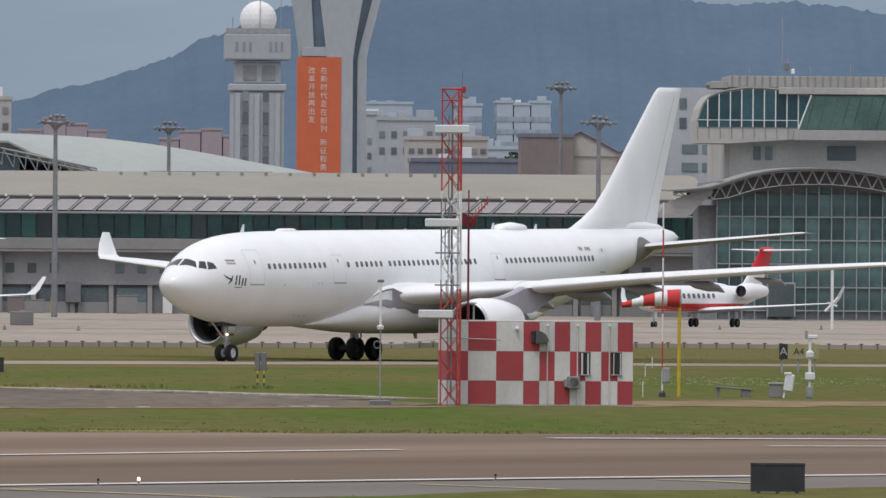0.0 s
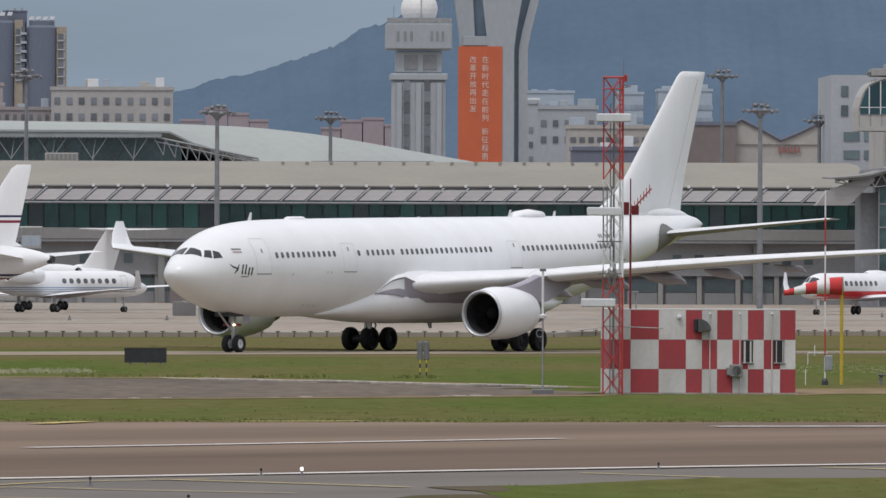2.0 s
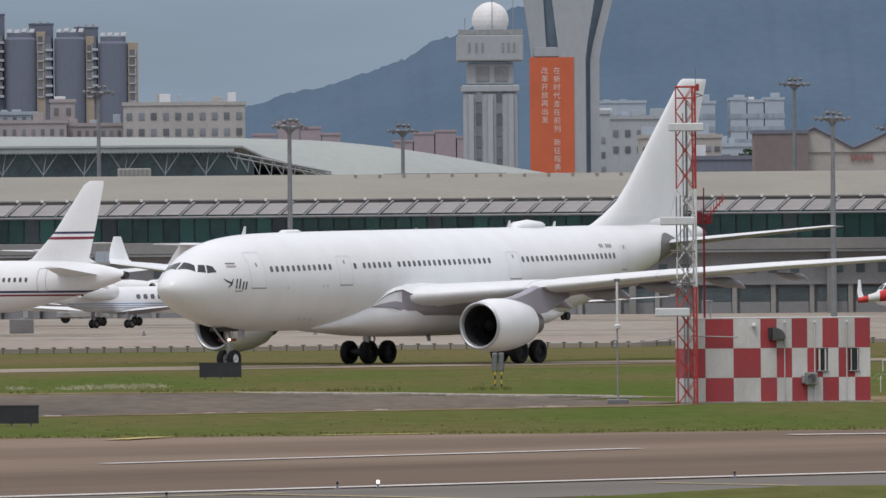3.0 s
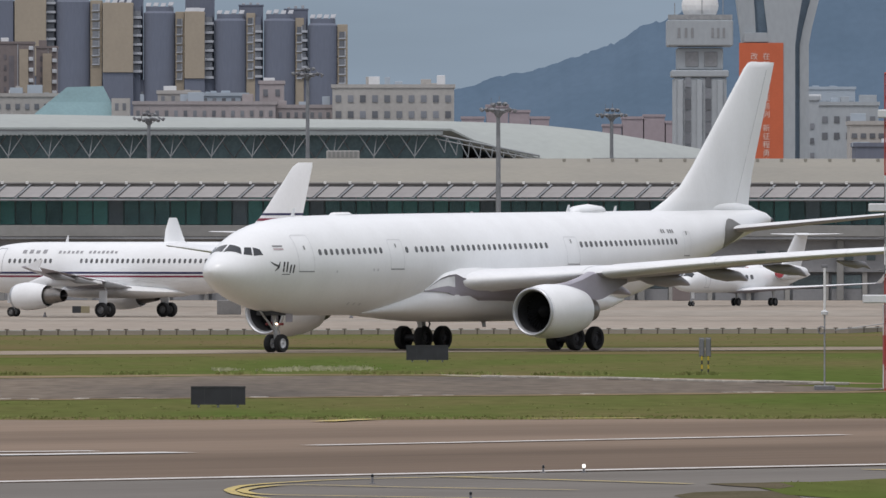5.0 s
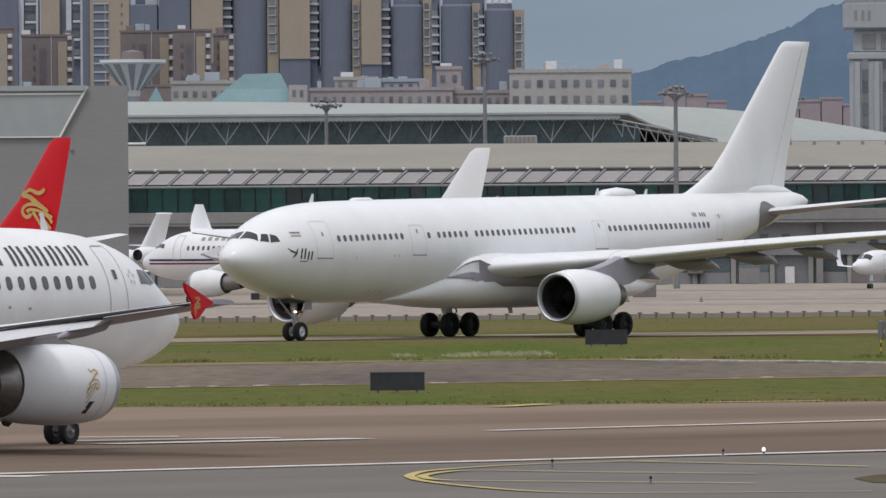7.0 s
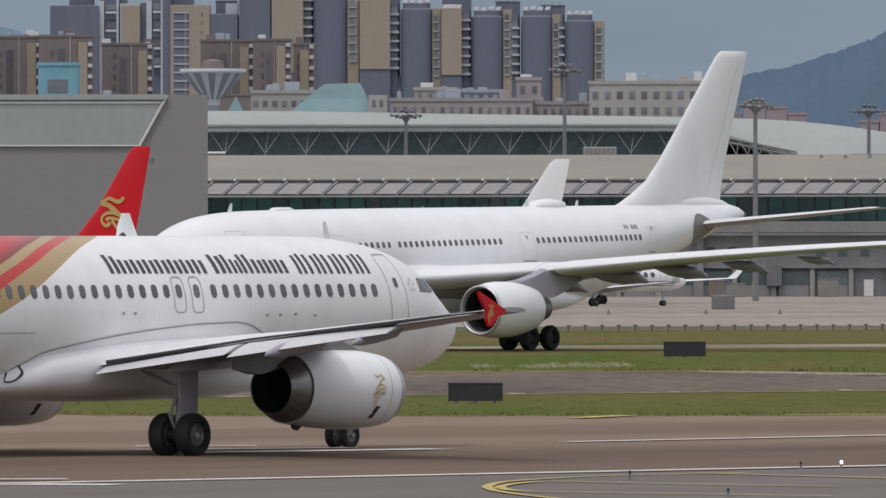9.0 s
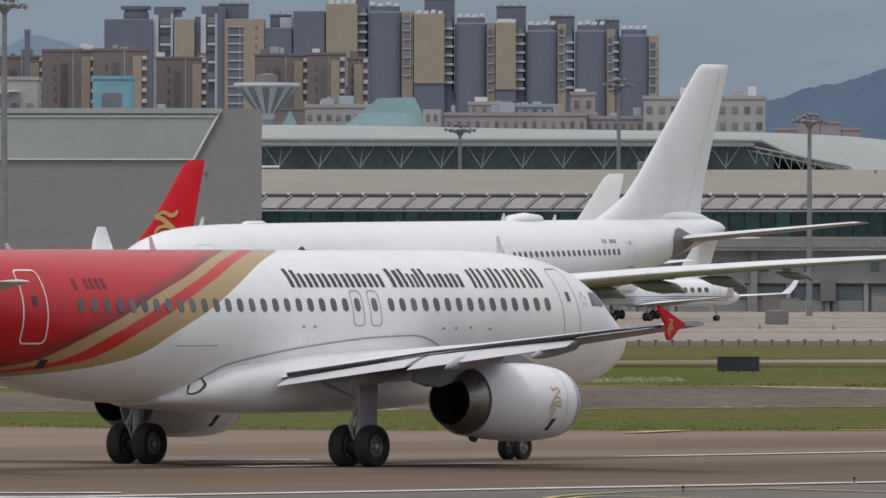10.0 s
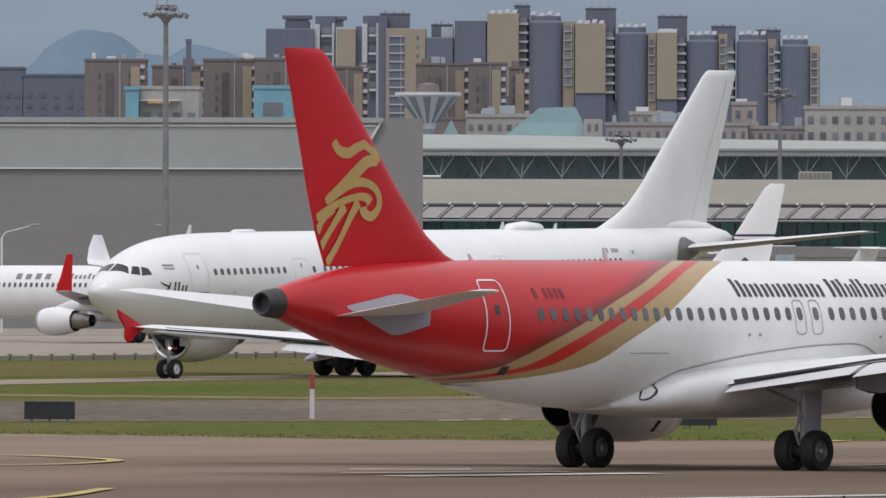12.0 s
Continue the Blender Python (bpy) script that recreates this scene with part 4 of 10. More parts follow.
def narrow_body():
    a = root("red_tailed_airliner", pose(0, 0, 0), "white narrow-body airliner with red tail and gold bands, taxiing", "airliner")
    X = lambda st: 17.71 - st
    bm, uv = N.mesh(170, 64)
    for f in bm.faces:
        for lp in f.loops:
            st, z = 17.71 - lp.vert.co.x, lp.vert.co.z
            lp[uv].uv = (0.2 + 0.25 * (st - spline(EDGE, z)) / spline(BAND, z), 0.5)
    part("fuselage", bm, M_LIVERY, a, "white fuselage turning red with gold bands aft", True)
    rings = []
    belly = ((9.0, 0.4, 2.0, 1.76), (10.2, 1.4, 2.6, 1.62), (12, 2.0, 3.45, 1.5), (14, 2.12, 3.6, 1.44), (17.5, 2.12, 3.38, 1.44), (19.5, 2.06, 3.1, 1.48), (20.8, 2.0, 2.9, 1.54), (21.9, 1.8, 2.5, 1.6), (22.8, 0.8, 2.0, 1.74))

    def skin(st, z, sd, off):
        """A point on the outer of fuselage and belly fairing."""
        p = N.side_point(st, z, sd, off)
        for (s0, *u), (s1, *v) in zip(belly, belly[1:]):
            if s0 <= st <= s1:
                w, zt, zb = (b + (c - b) * (st - s0) / (s1 - s0) for b, c in zip(u, v))
                q = abs(z - (zt + zb) / 2) / ((zt - zb) / 2)
                if q < 1:
                    y = w * math.sqrt(max(0.0, 1 - q ** (2 / 0.75))) ** 0.75 + off
                    if y > abs(p.y):
                        return Vector((p.x, sd * y, z))
        return p
    for st, w, zt, zb in belly:
        rings.append([(X(st), w * math.copysign(abs(math.sin(t)) ** 0.75, math.sin(t)), (zt + zb) / 2 + (zt - zb) / 2 * math.copysign(abs(math.cos(t)) ** 0.75, math.cos(t))) for t in [2 * math.pi * i / 36 for i in range(36)]])
    bm = bmesh.new()
    grid_faces(bm, rings, True, True, True)
    part("belly_fairing", fix(bm), M_WHITE, a, "", True)
    sec = [(1.2, 11.2, 7.85, 2.62, 0.13, 2.3), (2.1, 11.8, 7.15, 2.7, 0.128, 2.1), (4.2, 13.0, 5.45, 2.93, 0.125, 1.5), (6.4, 14.2, 3.95, 3.14, 0.115, 0.8), (10, 16.2, 3.0, 3.42, 0.11, 0), (14, 18.4, 2.1, 3.74, 0.105, -0.6), (16.9, 20.2, 1.55, 3.95, 0.09, -1)]
    for sd in (1, -1):
        flip = (lambda b: b) if sd > 0 else mirror
        part("wing", flip(mark_lit_top(wing_mesh(sec, 17.71, n=12))), M_WINGGREY, a, "pale grey swept wing", True, (M_SLAT,))
        # flaps let down behind the wing
        for y0, y1, s0, s1, z0, z1, c0, c1 in ((2.25, 6.3, 18.72, 18.05, 2.42, 3.02, 0.68, 1.05), (6.5, 12.6, 18.05, 19.55, 3.04, 3.58, 1.2, 0.9)):
            part("flap", flip(wing_mesh([(y0, s0, c0, z0, 0.12, 17), (y1, s1, c1, z1, 0.12, 15)], 17.71, n=8)), M_FLAP, a, "pale flap let down a little", True)
        part("aileron", flip(wing_mesh([(12.8, 19.62, 0.72, 3.60, 0.12, 3), (16.2, 21.3, 0.5, 3.86, 0.12, 3)], 17.71, n=8)), M_UNDER, a, "", True)
        bm = bmesh.new()
        for y0, y1, s0, s1, z0, z1 in ((2.25, 6.4, 18.9, 18.0, 2.53, 3.135), (6.4, 16.2, 18.0, 21.2, 3.135, 3.92)):
            tube_in(bm, (X(s0), y0, z0), (X(s1), y1, z1), 0.055, 6)
        part("flap_gap", flip(fix(bm)), M_BLACK, a, "dark gap ahead of the flaps")
        for y, st, L, z, r in ((4.3, 15.6, 3.5, 2.66, 0.22), (8.4, 17.0, 3.3, 3.08, 0.2), (11.6, 18.1, 2.7, 3.38, 0.16)):
            bm = pod([(X(st), y, z + 0.2, 0.03, 0.03), (X(st + L * 0.2), y, z, r * 0.8, r), (X(st + L * 0.5), y, z - 0.12, r, r * 1.1), (X(st + L * 0.74), y, z - 0.22, r * 0.8, r * 0.9), (X(st + L * 0.88), y, z - 0.29, r * 0.4, r * 0.45), (X(st + L * 0.93), y, z - 0.32, 0.03, 0.04)], 12)
            part("flap_track_fairing", flip(bm), M_WINGGREY, a, "", True)
        # wing tip fence
        bm = bmesh.new()
        out = [(21.25, 3.96), (21.62, 4.12), (22.1, 4.32), (22.46, 4.46), (22.38, 4.25), (22.1, 3.95), (22.1, 3.70), (22.0, 3.54), (21.86, 3.58), (21.6, 3.80), (21.32, 3.89)]
        rr = [[(X(s), 16.93 + d, z) for s, z in out] for d in (0, 0.09)]
        grid_faces(bm, rr, True, True, True)
        fence = part("wingtip_fence", flip(fix(bm)), M_RED, a, "red arrow-shaped wingtip fence")
        bird_emblem(fence, lambda u, v, sd=sd: (X(22.12) + u * 0.7, sd * 17.03, 3.62 + v), 0.5, "small gold mark")
        # engine
        e = new("engine")
        e.parent = a
        e.matrix_basis = pose(X(11.15), sd * 5.75, 1.72, 0, 1.2, 0)
        part("cowl", spin([(-0.40, 0.968), (-0.7, 1.01), (-1.4, 1.07), (-2.4, 1.08), (-3.2, 1.05), (-3.9, 1.0), (-4.42, 0.945), (-4.41, 0.92)], "X", 48), M_WHITE, e, "white engine cowling", True)
        part("inlet_lip", spin([(-0.41, 0.972), (-0.28, 0.945), (-0.12, 0.88), (-0.02, 0.81), (0, 0.79), (-0.04, 0.75), (-0.2, 0.72), (-0.9, 0.74), (-1.2, 0.78)], "X", 48), M_LIP, e, "bare metal inlet lip", True)
        bm = bmesh.new()
        bm.faces.new([bm.verts.new((x, r * math.cos(o), r * math.sin(o))) for x, r, o in ((-0.95, 0.22, 0), (-0.95, 0.77, 0), (-1.1, 0.77, 0.2), (-1.1, 0.22, 0.35))])
        blade = part("fan_blade", bm, M_FAN, e)
        for k in range(1, 22):
            share(blade, pose(0, 0, 0, 360.0 * k / 22), e)
        part("spinner", spin([(-0.55, 0.01), (-0.7, 0.12), (-0.95, 0.24)], "X", 20), M_DARKMETAL, e, "", True)
        part("exhaust_nozzle", spin([(-4.38, 0.93), (-4.55, 0.89), (-4.8, 0.80), (-5.08, 0.69), (-5.07, 0.665), (-4.7, 0.68), (-4.3, 0.70)], "X", 44), M_NOZZLE, e, "bare metal exhaust nozzle", True)
        part("exhaust_duct", spin([(-5.05, 0.66), (-4.0, 0.68), (-3.5, 0.4), (-3.45, 0.02)], "X", 32), M_BLACK, e, "black exhaust duct", True)
        bm = spin([(-4.40, 0.95), (-4.44, 0.95)], "X", 40)
        part("cowl_seam", bm, M_DARKMETAL, e)
        bm = bmesh.new()
        for x in (-0.95, -2.7):
            rr = [[(x + d, 1.055 * math.sin(t) * (1 if x < -2 else 0.985), 1.055 * math.cos(t) * (1.012 if x < -2 else 0.99)) for t in [2 * math.pi * i / 40 for i in range(40)]] for d in (0, 0.015)]
            grid_faces(bm, rr)
        part("cowl_joint", fix(bm), M_SEAM, e)

        def on_cowl(u, v):
            x = -1.85 + u * 0.72
            ang = (v - 0.5) / 1.06
            return (x, sd * 1.083 * math.cos(ang), 1.083 * math.sin(ang))
        bird_emblem(e, on_cowl, 0.95, "gold swirl mark in thin bands", 1.15)
        for face in (sd, -sd):
            bm = bmesh.new()
            bm.faces.new([bm.verts.new((-1.72 + u, face * 1.088 * math.cos(t), 1.088 * math.sin(t))) for u, t in ((0, -0.78), (0.2, -0.78), (0.3, -0.42), (0.1, -0.42))])
            part("cowl_vent", bm, M_BLACK, e, "dark slanted cowl vent")
        part("drain_mast", pod([(-3.7, 0, -1.0, 0.02, 0.03), (-3.85, 0, -1.06, 0.05, 0.07), (-4.05, 0, -1.04, 0.04, 0.06), (-4.15, 0, -1.0, 0.02, 0.02)], 8), M_DARKMETAL, e)
        bm = bmesh.new()
        rr = []
        for st, w, zt, zb in ((12.2, 0.04, 2.8, 2.6), (13.0, 0.18, 3.02, 2.6), (14.2, 0.24, 3.3, 2.5), (15.6, 0.24, 3.2, 2.45), (17.0, 0.22, 2.95, 2.2), (17.9, 0.06, 2.75, 2.35)):
            rr.append([(X(st), 5.75 - w, zb), (X(st), 5.75 - w * 0.8, zt), (X(st), 5.75 + w * 0.8, zt), (X(st), 5.75 + w, zb)])
        grid_faces(bm, rr, True, True, True)
        # Pylon is painted dark for the shade between wing and cowl.
        part("pylon", flip(fix(bm)), M_SEALPLATE, a, "engine pylon, dark grey for under-wing shade", True)
        # tailplane, with its bare root plate
        tp = [(0.25, 31.3, 4.0, 4.47, 0.08, 2), (0.9, 31.7, 3.7, 4.52, 0.08, 1.8), (5.9, 35.06, 1.45, 5.06, 0.07, 0), (6.02, 35.36, 1.05, 5.07, 0.04, 0)]
        part("tailplane", flip(wing_mesh(tp, 17.71)), M_WHITE2, a, "pale grey tailplane", True)
        bm = bmesh.new()
        rows = []
        lower = [(31.95, 4.12), (32.2, 4.06), (33.1, 3.86), (33.8, 4.08), (34.4, 4.34), (35.0, 4.60)]
        upper = [(31.95, 4.74), (32.5, 4.88), (33.05, 4.97), (33.8, 4.86), (34.4, 4.76), (35.0, 4.66)]
        for i in range(13):
            st = 31.95 + 3.05 * i / 12
            lo, hi = spline(lower, st), spline(upper, st)
            rows.append([bm.verts.new(N.side_point(st, lo + (hi - lo) * j / 5, sd, 0.016)) for j in range(6)])
        for i in range(12):
            for j in range(5):
                bm.faces.new((rows[i][j], rows[i + 1][j], rows[i + 1][j + 1], rows[i][j + 1]))
        part("tailplane_plate", fix(bm), M_WINGGREY, a, "grey plate round the tailplane root", True)
    fin = [(0, 28.6, 6.45, 5.72, 0.04, 0), (0, 29.55, 5.65, 6.05, 0.075, 0), (0, 30.45, 5.0, 6.6, 0.085, 0), (0, 31.75, 4.1, 7.85, 0.09, 0), (0, 34.85, 1.95, 11.35, 0.09, 0), (0, 35.15, 1.7, 11.58, 0.06, 0), (0, 35.4, 1.4, 11.63, 0.02, 0)]
    f = part("fin", wing_mesh(fin, 17.71, True, 14), M_RED, a, "tall red tail fin with a gold bird mark", True)

    def fin_half(st, z, sd):
        for p, q in zip(fin, fin[1:]):
            if p[3] <= z <= q[3]:
                u = (z - p[3]) / (q[3] - p[3])
                le, ch, th = p[1] + u * (q[1] - p[1]), p[2] + u * (q[2] - p[2]), p[4] + u * (q[4] - p[4])
                c = max(0.01, min(0.98, (st - le) / ch))
                y = 5 * th * (0.2969 * math.sqrt(c) - 0.126 * c - 0.3516 * c**2 + 0.2843 * c**3 - 0.1015 * c**4)
                bow = 0.36 * th * c * (1 - c)
                return ch * (y + bow if sd > 0 else 0.9 * y - bow), le + 0.985 * ch
        return 0.1, 35.0
    for sd in (1, -1):
        def on_fin(u, v):
            st, z = 35.5 - u, max(5.75, 5.64 + v)
            st = min(st, fin_half(st, z, sd)[1])
            return (X(st), sd * (fin_half(st, z, sd)[0] + 0.012), z)
        bird_emblem(f, on_fin, 3.55, "large gold bird mark in curved bands")
    part("exhaust_cone", spin([(-19.5, 0.42), (-19.95, 0.37), (-20.15, 0.30), (-20.12, 0.24), (-19.94, 0.2), (-19.93, 0.01)], "X", 24), M_DARKMETAL, a, "dark auxiliary exhaust", True).location.z = 4.72
    wins = [s for s in span_list(6.13, 27.53, 0.535) if not 13.9 < s < 15.5] + [14.40, 15.20]
    add_windows(a, N, wins, 4.42, 0.25, 0.37, (1, -1))
    for sd in (1, -1):
        for s0, s1, z0, z1, m, wd in ((4.48, 5.36, 3.5, 5.40, M_SEAM, 0.025), (14.15, 14.65, 3.84, 4.8, M_SEAM, 0.03), (14.95, 15.45, 3.84, 4.8, M_SEAM, 0.03), (28.88, 29.78, 3.42, 5.35, M_DOORLINE, 0.045)):
            d = part("door", round_frame_in(bmesh.new(), N, s0, s1, z0, z1, sd, wd, 0.15), m, a, "flush cabin door with a thin outline")
            if z1 > 5:
                part("door_window", patch_in(bmesh.new(), N, (s0 + s1) / 2 - 0.09, (s0 + s1) / 2 + 0.09, z0 + 1.0, z0 + 1.25, sd, 0.016, 1, 2), M_GLASS, d)
        part("windscreen", quad_patch(N, [(1.55, -3 * sd), (1.95, -42 * sd), (2.45, -38 * sd), (2.25, -3 * sd)]), M_GLASS, a, "dark cockpit windscreen")
        part("cockpit_window", quad_patch(N, [(2.02, -45 * sd), (2.65, -60 * sd), (2.95, -48 * sd), (2.52, -39 * sd)]), M_GLASS, a)
        part("cockpit_window", quad_patch(N, [(2.72, -62 * sd), (3.55, -68 * sd), (3.45, -53 * sd), (3.02, -49 * sd)]), M_GLASS, a)
        name_marks(a, N, 18.0, 9.8, 4.90, 5.40, sd, [("tall", 1.0)] + [("low", 1.0)] * 7 + [(" ", 0.5), ("tall", 1.1), ("bar", 0.5), ("low", 0.8), ("bar", 0.5), ("bar", 0.5)] + [("low", 0.95)] * 3, "airline name in plain charcoal bars")
        name_marks(a, N, 9.45, 5.95, 4.88, 5.42, sd, [("three", 1.0), (" ", 0.1)] * 3 + [("three", 1.0)], "airline name in plain charcoal bars")
        letter_bars(a, N, 27.65, 26.2, 4.86, 5.14, sd, (1, 0, 1, 1, 1, 1), "registration in plain dark red bars", M_DARKRED)
        for k in range(5):
            q = radians(90 + 72 * k)
            part("star_mark", patch_in(bmesh.new(), N, 4.0 + 0.15 * math.cos(q) - 0.04, 4.0 + 0.15 * math.cos(q) + 0.04, 4.55 + 0.16 * math.sin(q) - 0.05, 4.55 + 0.16 * math.sin(q) + 0.05, sd, 0.014, 1, 2), M_FAINT, a)
        for st, z in ((11.2, 3.72), (10.6, 3.72), (9.9, 3.74), (9.0, 3.70), (17.2, 3.79), (17.72, 3.79)):
            part("service_panel", patch_in(bmesh.new(), N, st, st + 0.12, z, z + 0.07, sd, 0.014, 1, 1), M_SEAM, a)
        bm = patch_in(bmesh.new(), N, 21.6, 23.5, 3.32, 3.342, sd, 0.014, 4, 1)
        part("cargo_door_edge", bm, M_SEAM, a)
        bm = bmesh.new()
        line = bend([(21.72, 2.49), (21.4, 2.64), (20.7, 2.86), (18.12, 3.22), (15.54, 3.45), (13.69, 3.54), (12.06, 3.5), (10.6, 2.9)], 6)
        ribbon_in(bm, line, [0.04] * len(line), lambda u, v, sd=sd: skin(u, v, sd, 0.02))
        part("fairing_seam", bm, M_SEAM, a, "dark seam round the belly fairing")
        ring = bmesh.new()
        oval = bend([(21.72, 2.49), (22.04, 2.33), (22.24, 2.13), (22.26, 2.03), (22.12, 2.05), (21.94, 2.22), (21.72, 2.49)], 4)
        ribbon_in(ring, oval, [0.02 if i < 0.42 * len(oval) else 0.045 for i in range(len(oval))], lambda u, v, sd=sd: skin(u, v, sd, 0.025))
        part("ram_outlet", ring, M_DARKMETAL, a, "slim leaning outlet rim")
        # oval outlet behind the belly fairing and outflow valve
        bm = bmesh.new()
        patch_in(bm, N, 28.46, 28.72, 2.76, 2.99, sd, 0.02, 2, 3)
        part("outflow_valve", bm, M_BLACK, a, "dark outflow valve")
        bm = round_frame_in(bmesh.new(), N, 29.1, 29.75, 2.47, 2.62, sd, 0.022, 0.03)
        part("belly_panel", bm, M_SEAM, a, "thin outline of a belly panel")
        for st, zt, ch in ((5.6, 6.32, 0.34), (21.8, 6.27, 0.3), (28.15, 6.08, 0.26)):
            if sd > 0:
                part("blade_antenna", wing_mesh([(0, st, ch, 5.85, 0.1, 0), (0, st + 0.24, 0.14, zt, 0.1, 0)], 17.71, True, 5), M_WHITE2, a)
    part("beacon", pod([(X(15.1), 0, 5.9, 0.08, 0.02), (X(15.2), 0, 5.93, 0.09, 0.09), (X(15.35), 0, 5.9, 0.06, 0.02)]), M_DARKMETAL, a)
    wheels = []
    ng = new("nose_gear")
    ng.parent = a
    part("strut", tube((12.64, 0, 0.4), (12.75, 0, 2.1), 0.09, 12), M_STRUT, ng, "", True)
    bm = tube((12.64, -0.4, 0.38), (12.64, 0.4, 0.38), 0.05)
    tube_in(bm, (12.7, 0, 1.0), (13.7, 0, 1.9), 0.045)
    part("brace", fix(bm), M_STRUT, ng)
    for sd in (1, -1):
        part("gear_door", box(12.0, 13.6, sd * 0.42 - 0.015, sd * 0.42 + 0.015, 1.25, 1.9, 0.01), M_WHITE2, ng)
        wheels.append((wheel(ng, (12.64, sd * 0.25, 0.38), 0.38, 0.22), 0.38))
    for sd in (1, -1):
        mg = new("main_gear")
        mg.parent = a
        y = sd * 3.795
        part("strut", tube((0, y, 0.58), (0.05, y + sd * 0.05, 2.6), 0.13, 14), M_STRUT, mg, "", True)
        bm = tube((0.3, y, 1.75), (0.35, y - sd * 1.5, 2.3), 0.05)
        tube_in(bm, (-0.2, y, 0.75), (-0.45, y, 1.15), 0.04)
        tube_in(bm, (-0.45, y, 1.15), (-0.1, y, 1.6), 0.04)
        tube_in(bm, (0.0, y - 0.62, 0.58), (0.0, y + 0.62, 0.58), 0.07)
        tube_in(bm, (0.16, y - 0.1, 0.8), (0.12, y - 0.1, 2.3), 0.02)
        tube_in(bm, (-0.14, y + 0.12, 0.8), (-0.12, y + 0.1, 2.3), 0.018)
        part("brace", fix(bm), M_STRUT, mg)
        bm = bmesh.new()
        o = [(-0.12, 0.98), (0.42, 1.12), (0.46, 2.35), (-0.42, 2.4), (-0.36, 1.5)]
        grid_faces(bm, [[(x, y + sd * 0.28 + d, z) for x, z in o] for d in (-0.02, 0.02)], True, True, True)
        part("gear_door", fix(bm), M_WINGGREY, mg, "grey main gear door")
        part("brake_pack", tube((0, y - 0.36, 0.58), (0, y + 0.36, 0.58), 0.2, 14), M_DARKMETAL, mg)
        for dy in (0.44, -0.44):
            wheels.append((wheel(mg, (0, y + dy, 0.58), 0.58, 0.46), 0.58))
    return a, wheels


wide, wide_wheels = wide_body()
narrow, narrow_wheels = narrow_body()
# ---------------------------------------------------------------- ground
APRON_Z = 0.30


def sheet(name, outline, z, material, label, category="ground", kind="structure", thick=0.0):
    bm = bmesh.new()
    f = bm.faces.new([bm.verts.new((x, y, z)) for x, y in outline])
    if f.normal.z < 0:
        f.normal_flip()
    if thick:
        r = bmesh.ops.extrude_face_region(bm, geom=[f])
        bmesh.ops.translate(bm, verts=[v for v in r["geom"] if isinstance(v, bmesh.types.BMVert)], vec=(0, 0, -thick))
        fix(bm)
    return tagged(part(name, bm, material), label, category, "", kind)


def jagged(points, step, amp, seed):
    """A line of ground edge with small irregular bays."""
    rnd = random.Random(seed)
    out = []
    for (x0, y0), (x1, y1) in zip(points, points[1:]):
        n = max(1, int(math.hypot(x1 - x0, y1 - y0) / step))
        for i in range(n):
            t = i / n
            out.append((x0 + (x1 - x0) * t, y0 + (y1 - y0) * t + rnd.uniform(-amp, amp)))
    out.append(points[-1])
    return out


sheet("ground", [(-4000, -600), (4000, -600), (4000, 4960), (-4000, 4960)], 0.0, M_GRASS, "mown green airfield grass, yellowing in patches")
runway_edge = jagged([(90, 404), (32, 401), (15, 396.5), (-2, 394), (-15, 394), (-24, 402), (-32, 410), (-90, 440)], 1.4, 0.9, 3)
sheet("runway", [(-90, 60), (90, 60)] + runway_edge, 0.02, M_RUNWAY, "brown weathered runway concrete with tyre stains", "runway")
sheet("taxiway_near", [(-90, 60), (60, 60), (60, 347), (23, 317), (11, 305), (-11, 282), (-30, 262), (-90, 205)], 0.035, M_ASPHALT, "grey asphalt of the near taxiway", "taxiway")
sheet("grass_island", jagged([(60, 332), (23.8, 301.5), (18.5, 296), (16.5, 295.2), (14.8, 295.3), (12.8, 291), (11.2, 287), (10.1, 284.7), (9, 284), (8.2, 281), (8.6, 276), (8.9, 269)], 1.2, 0.35, 5) + [(12, 258), (30, 250), (60, 250)], 0.05, M_GRASS, "green grass island between the pavements")
sheet("soil_spit", jagged([(9.2, 284), (8.3, 283.2), (7.4, 282), (8.0, 279.2), (8.9, 276), (9.4, 279), (9.2, 284)], 0.6, 0.25, 41)[:-1], 0.053, M_SOILDARK, "dark bare soil at the tip of the grass island")
sheet("soil_patch", jagged([(9.0, 273.5), (7.9, 274), (6.9, 272.4), (6.3, 268.5), (6.6, 264), (7.5, 262.6), (9.2, 261.5), (9.0, 273.5)], 0.8, 0.3, 42)[:-1], 0.047, M_SOILDARK, "dark bare soil beside the grass island")
sheet("service_road", jagged([(-80, 425), (-17, 449), (-5, 458), (18, 477)], 2, 0.7, 7) + [(20.5, 487), (16, 500)] + jagged([(18.8, 505), (13, 517), (2, 537), (-6, 539), (-22, 521), (-80, 490)], 2, 0.8, 8), 0.02, M_ROAD, "grey weathered service road across the grass", "road")
sheet("taxiway_far", [(-120, 470), (-62, 556), (-43, 590), (-24, 652), (3, 672), (28, 690), (56, 697), (150, 715), (150, 735), (56, 716), (26, 712), (2, 696), (-26, 676), (-40, 628), (-66, 572), (-130, 490)], 0.02, M_TAXI, "pale concrete strip of the far taxiway", "taxiway")
sheet("apron", [(-900, 640), (-120, 705), (-52, 762), (-30, 815), (0, 826), (32, 838), (37, 866), (68, 858), (900, 880), (900, 2200), (-900, 2200)], APRON_Z, M_APRON, "pale stained apron concrete", "apron", thick=0.3)
# Unseen sheet, added so that the town gets grey bounce instead of green.
M_TOWNGROUND = mat("dusty_town_ground", (0.30, 0.30, 0.30), 0.95, spec=0.04, vary=0.1, scale=0.02, col2=(0.24, 0.25, 0.25))
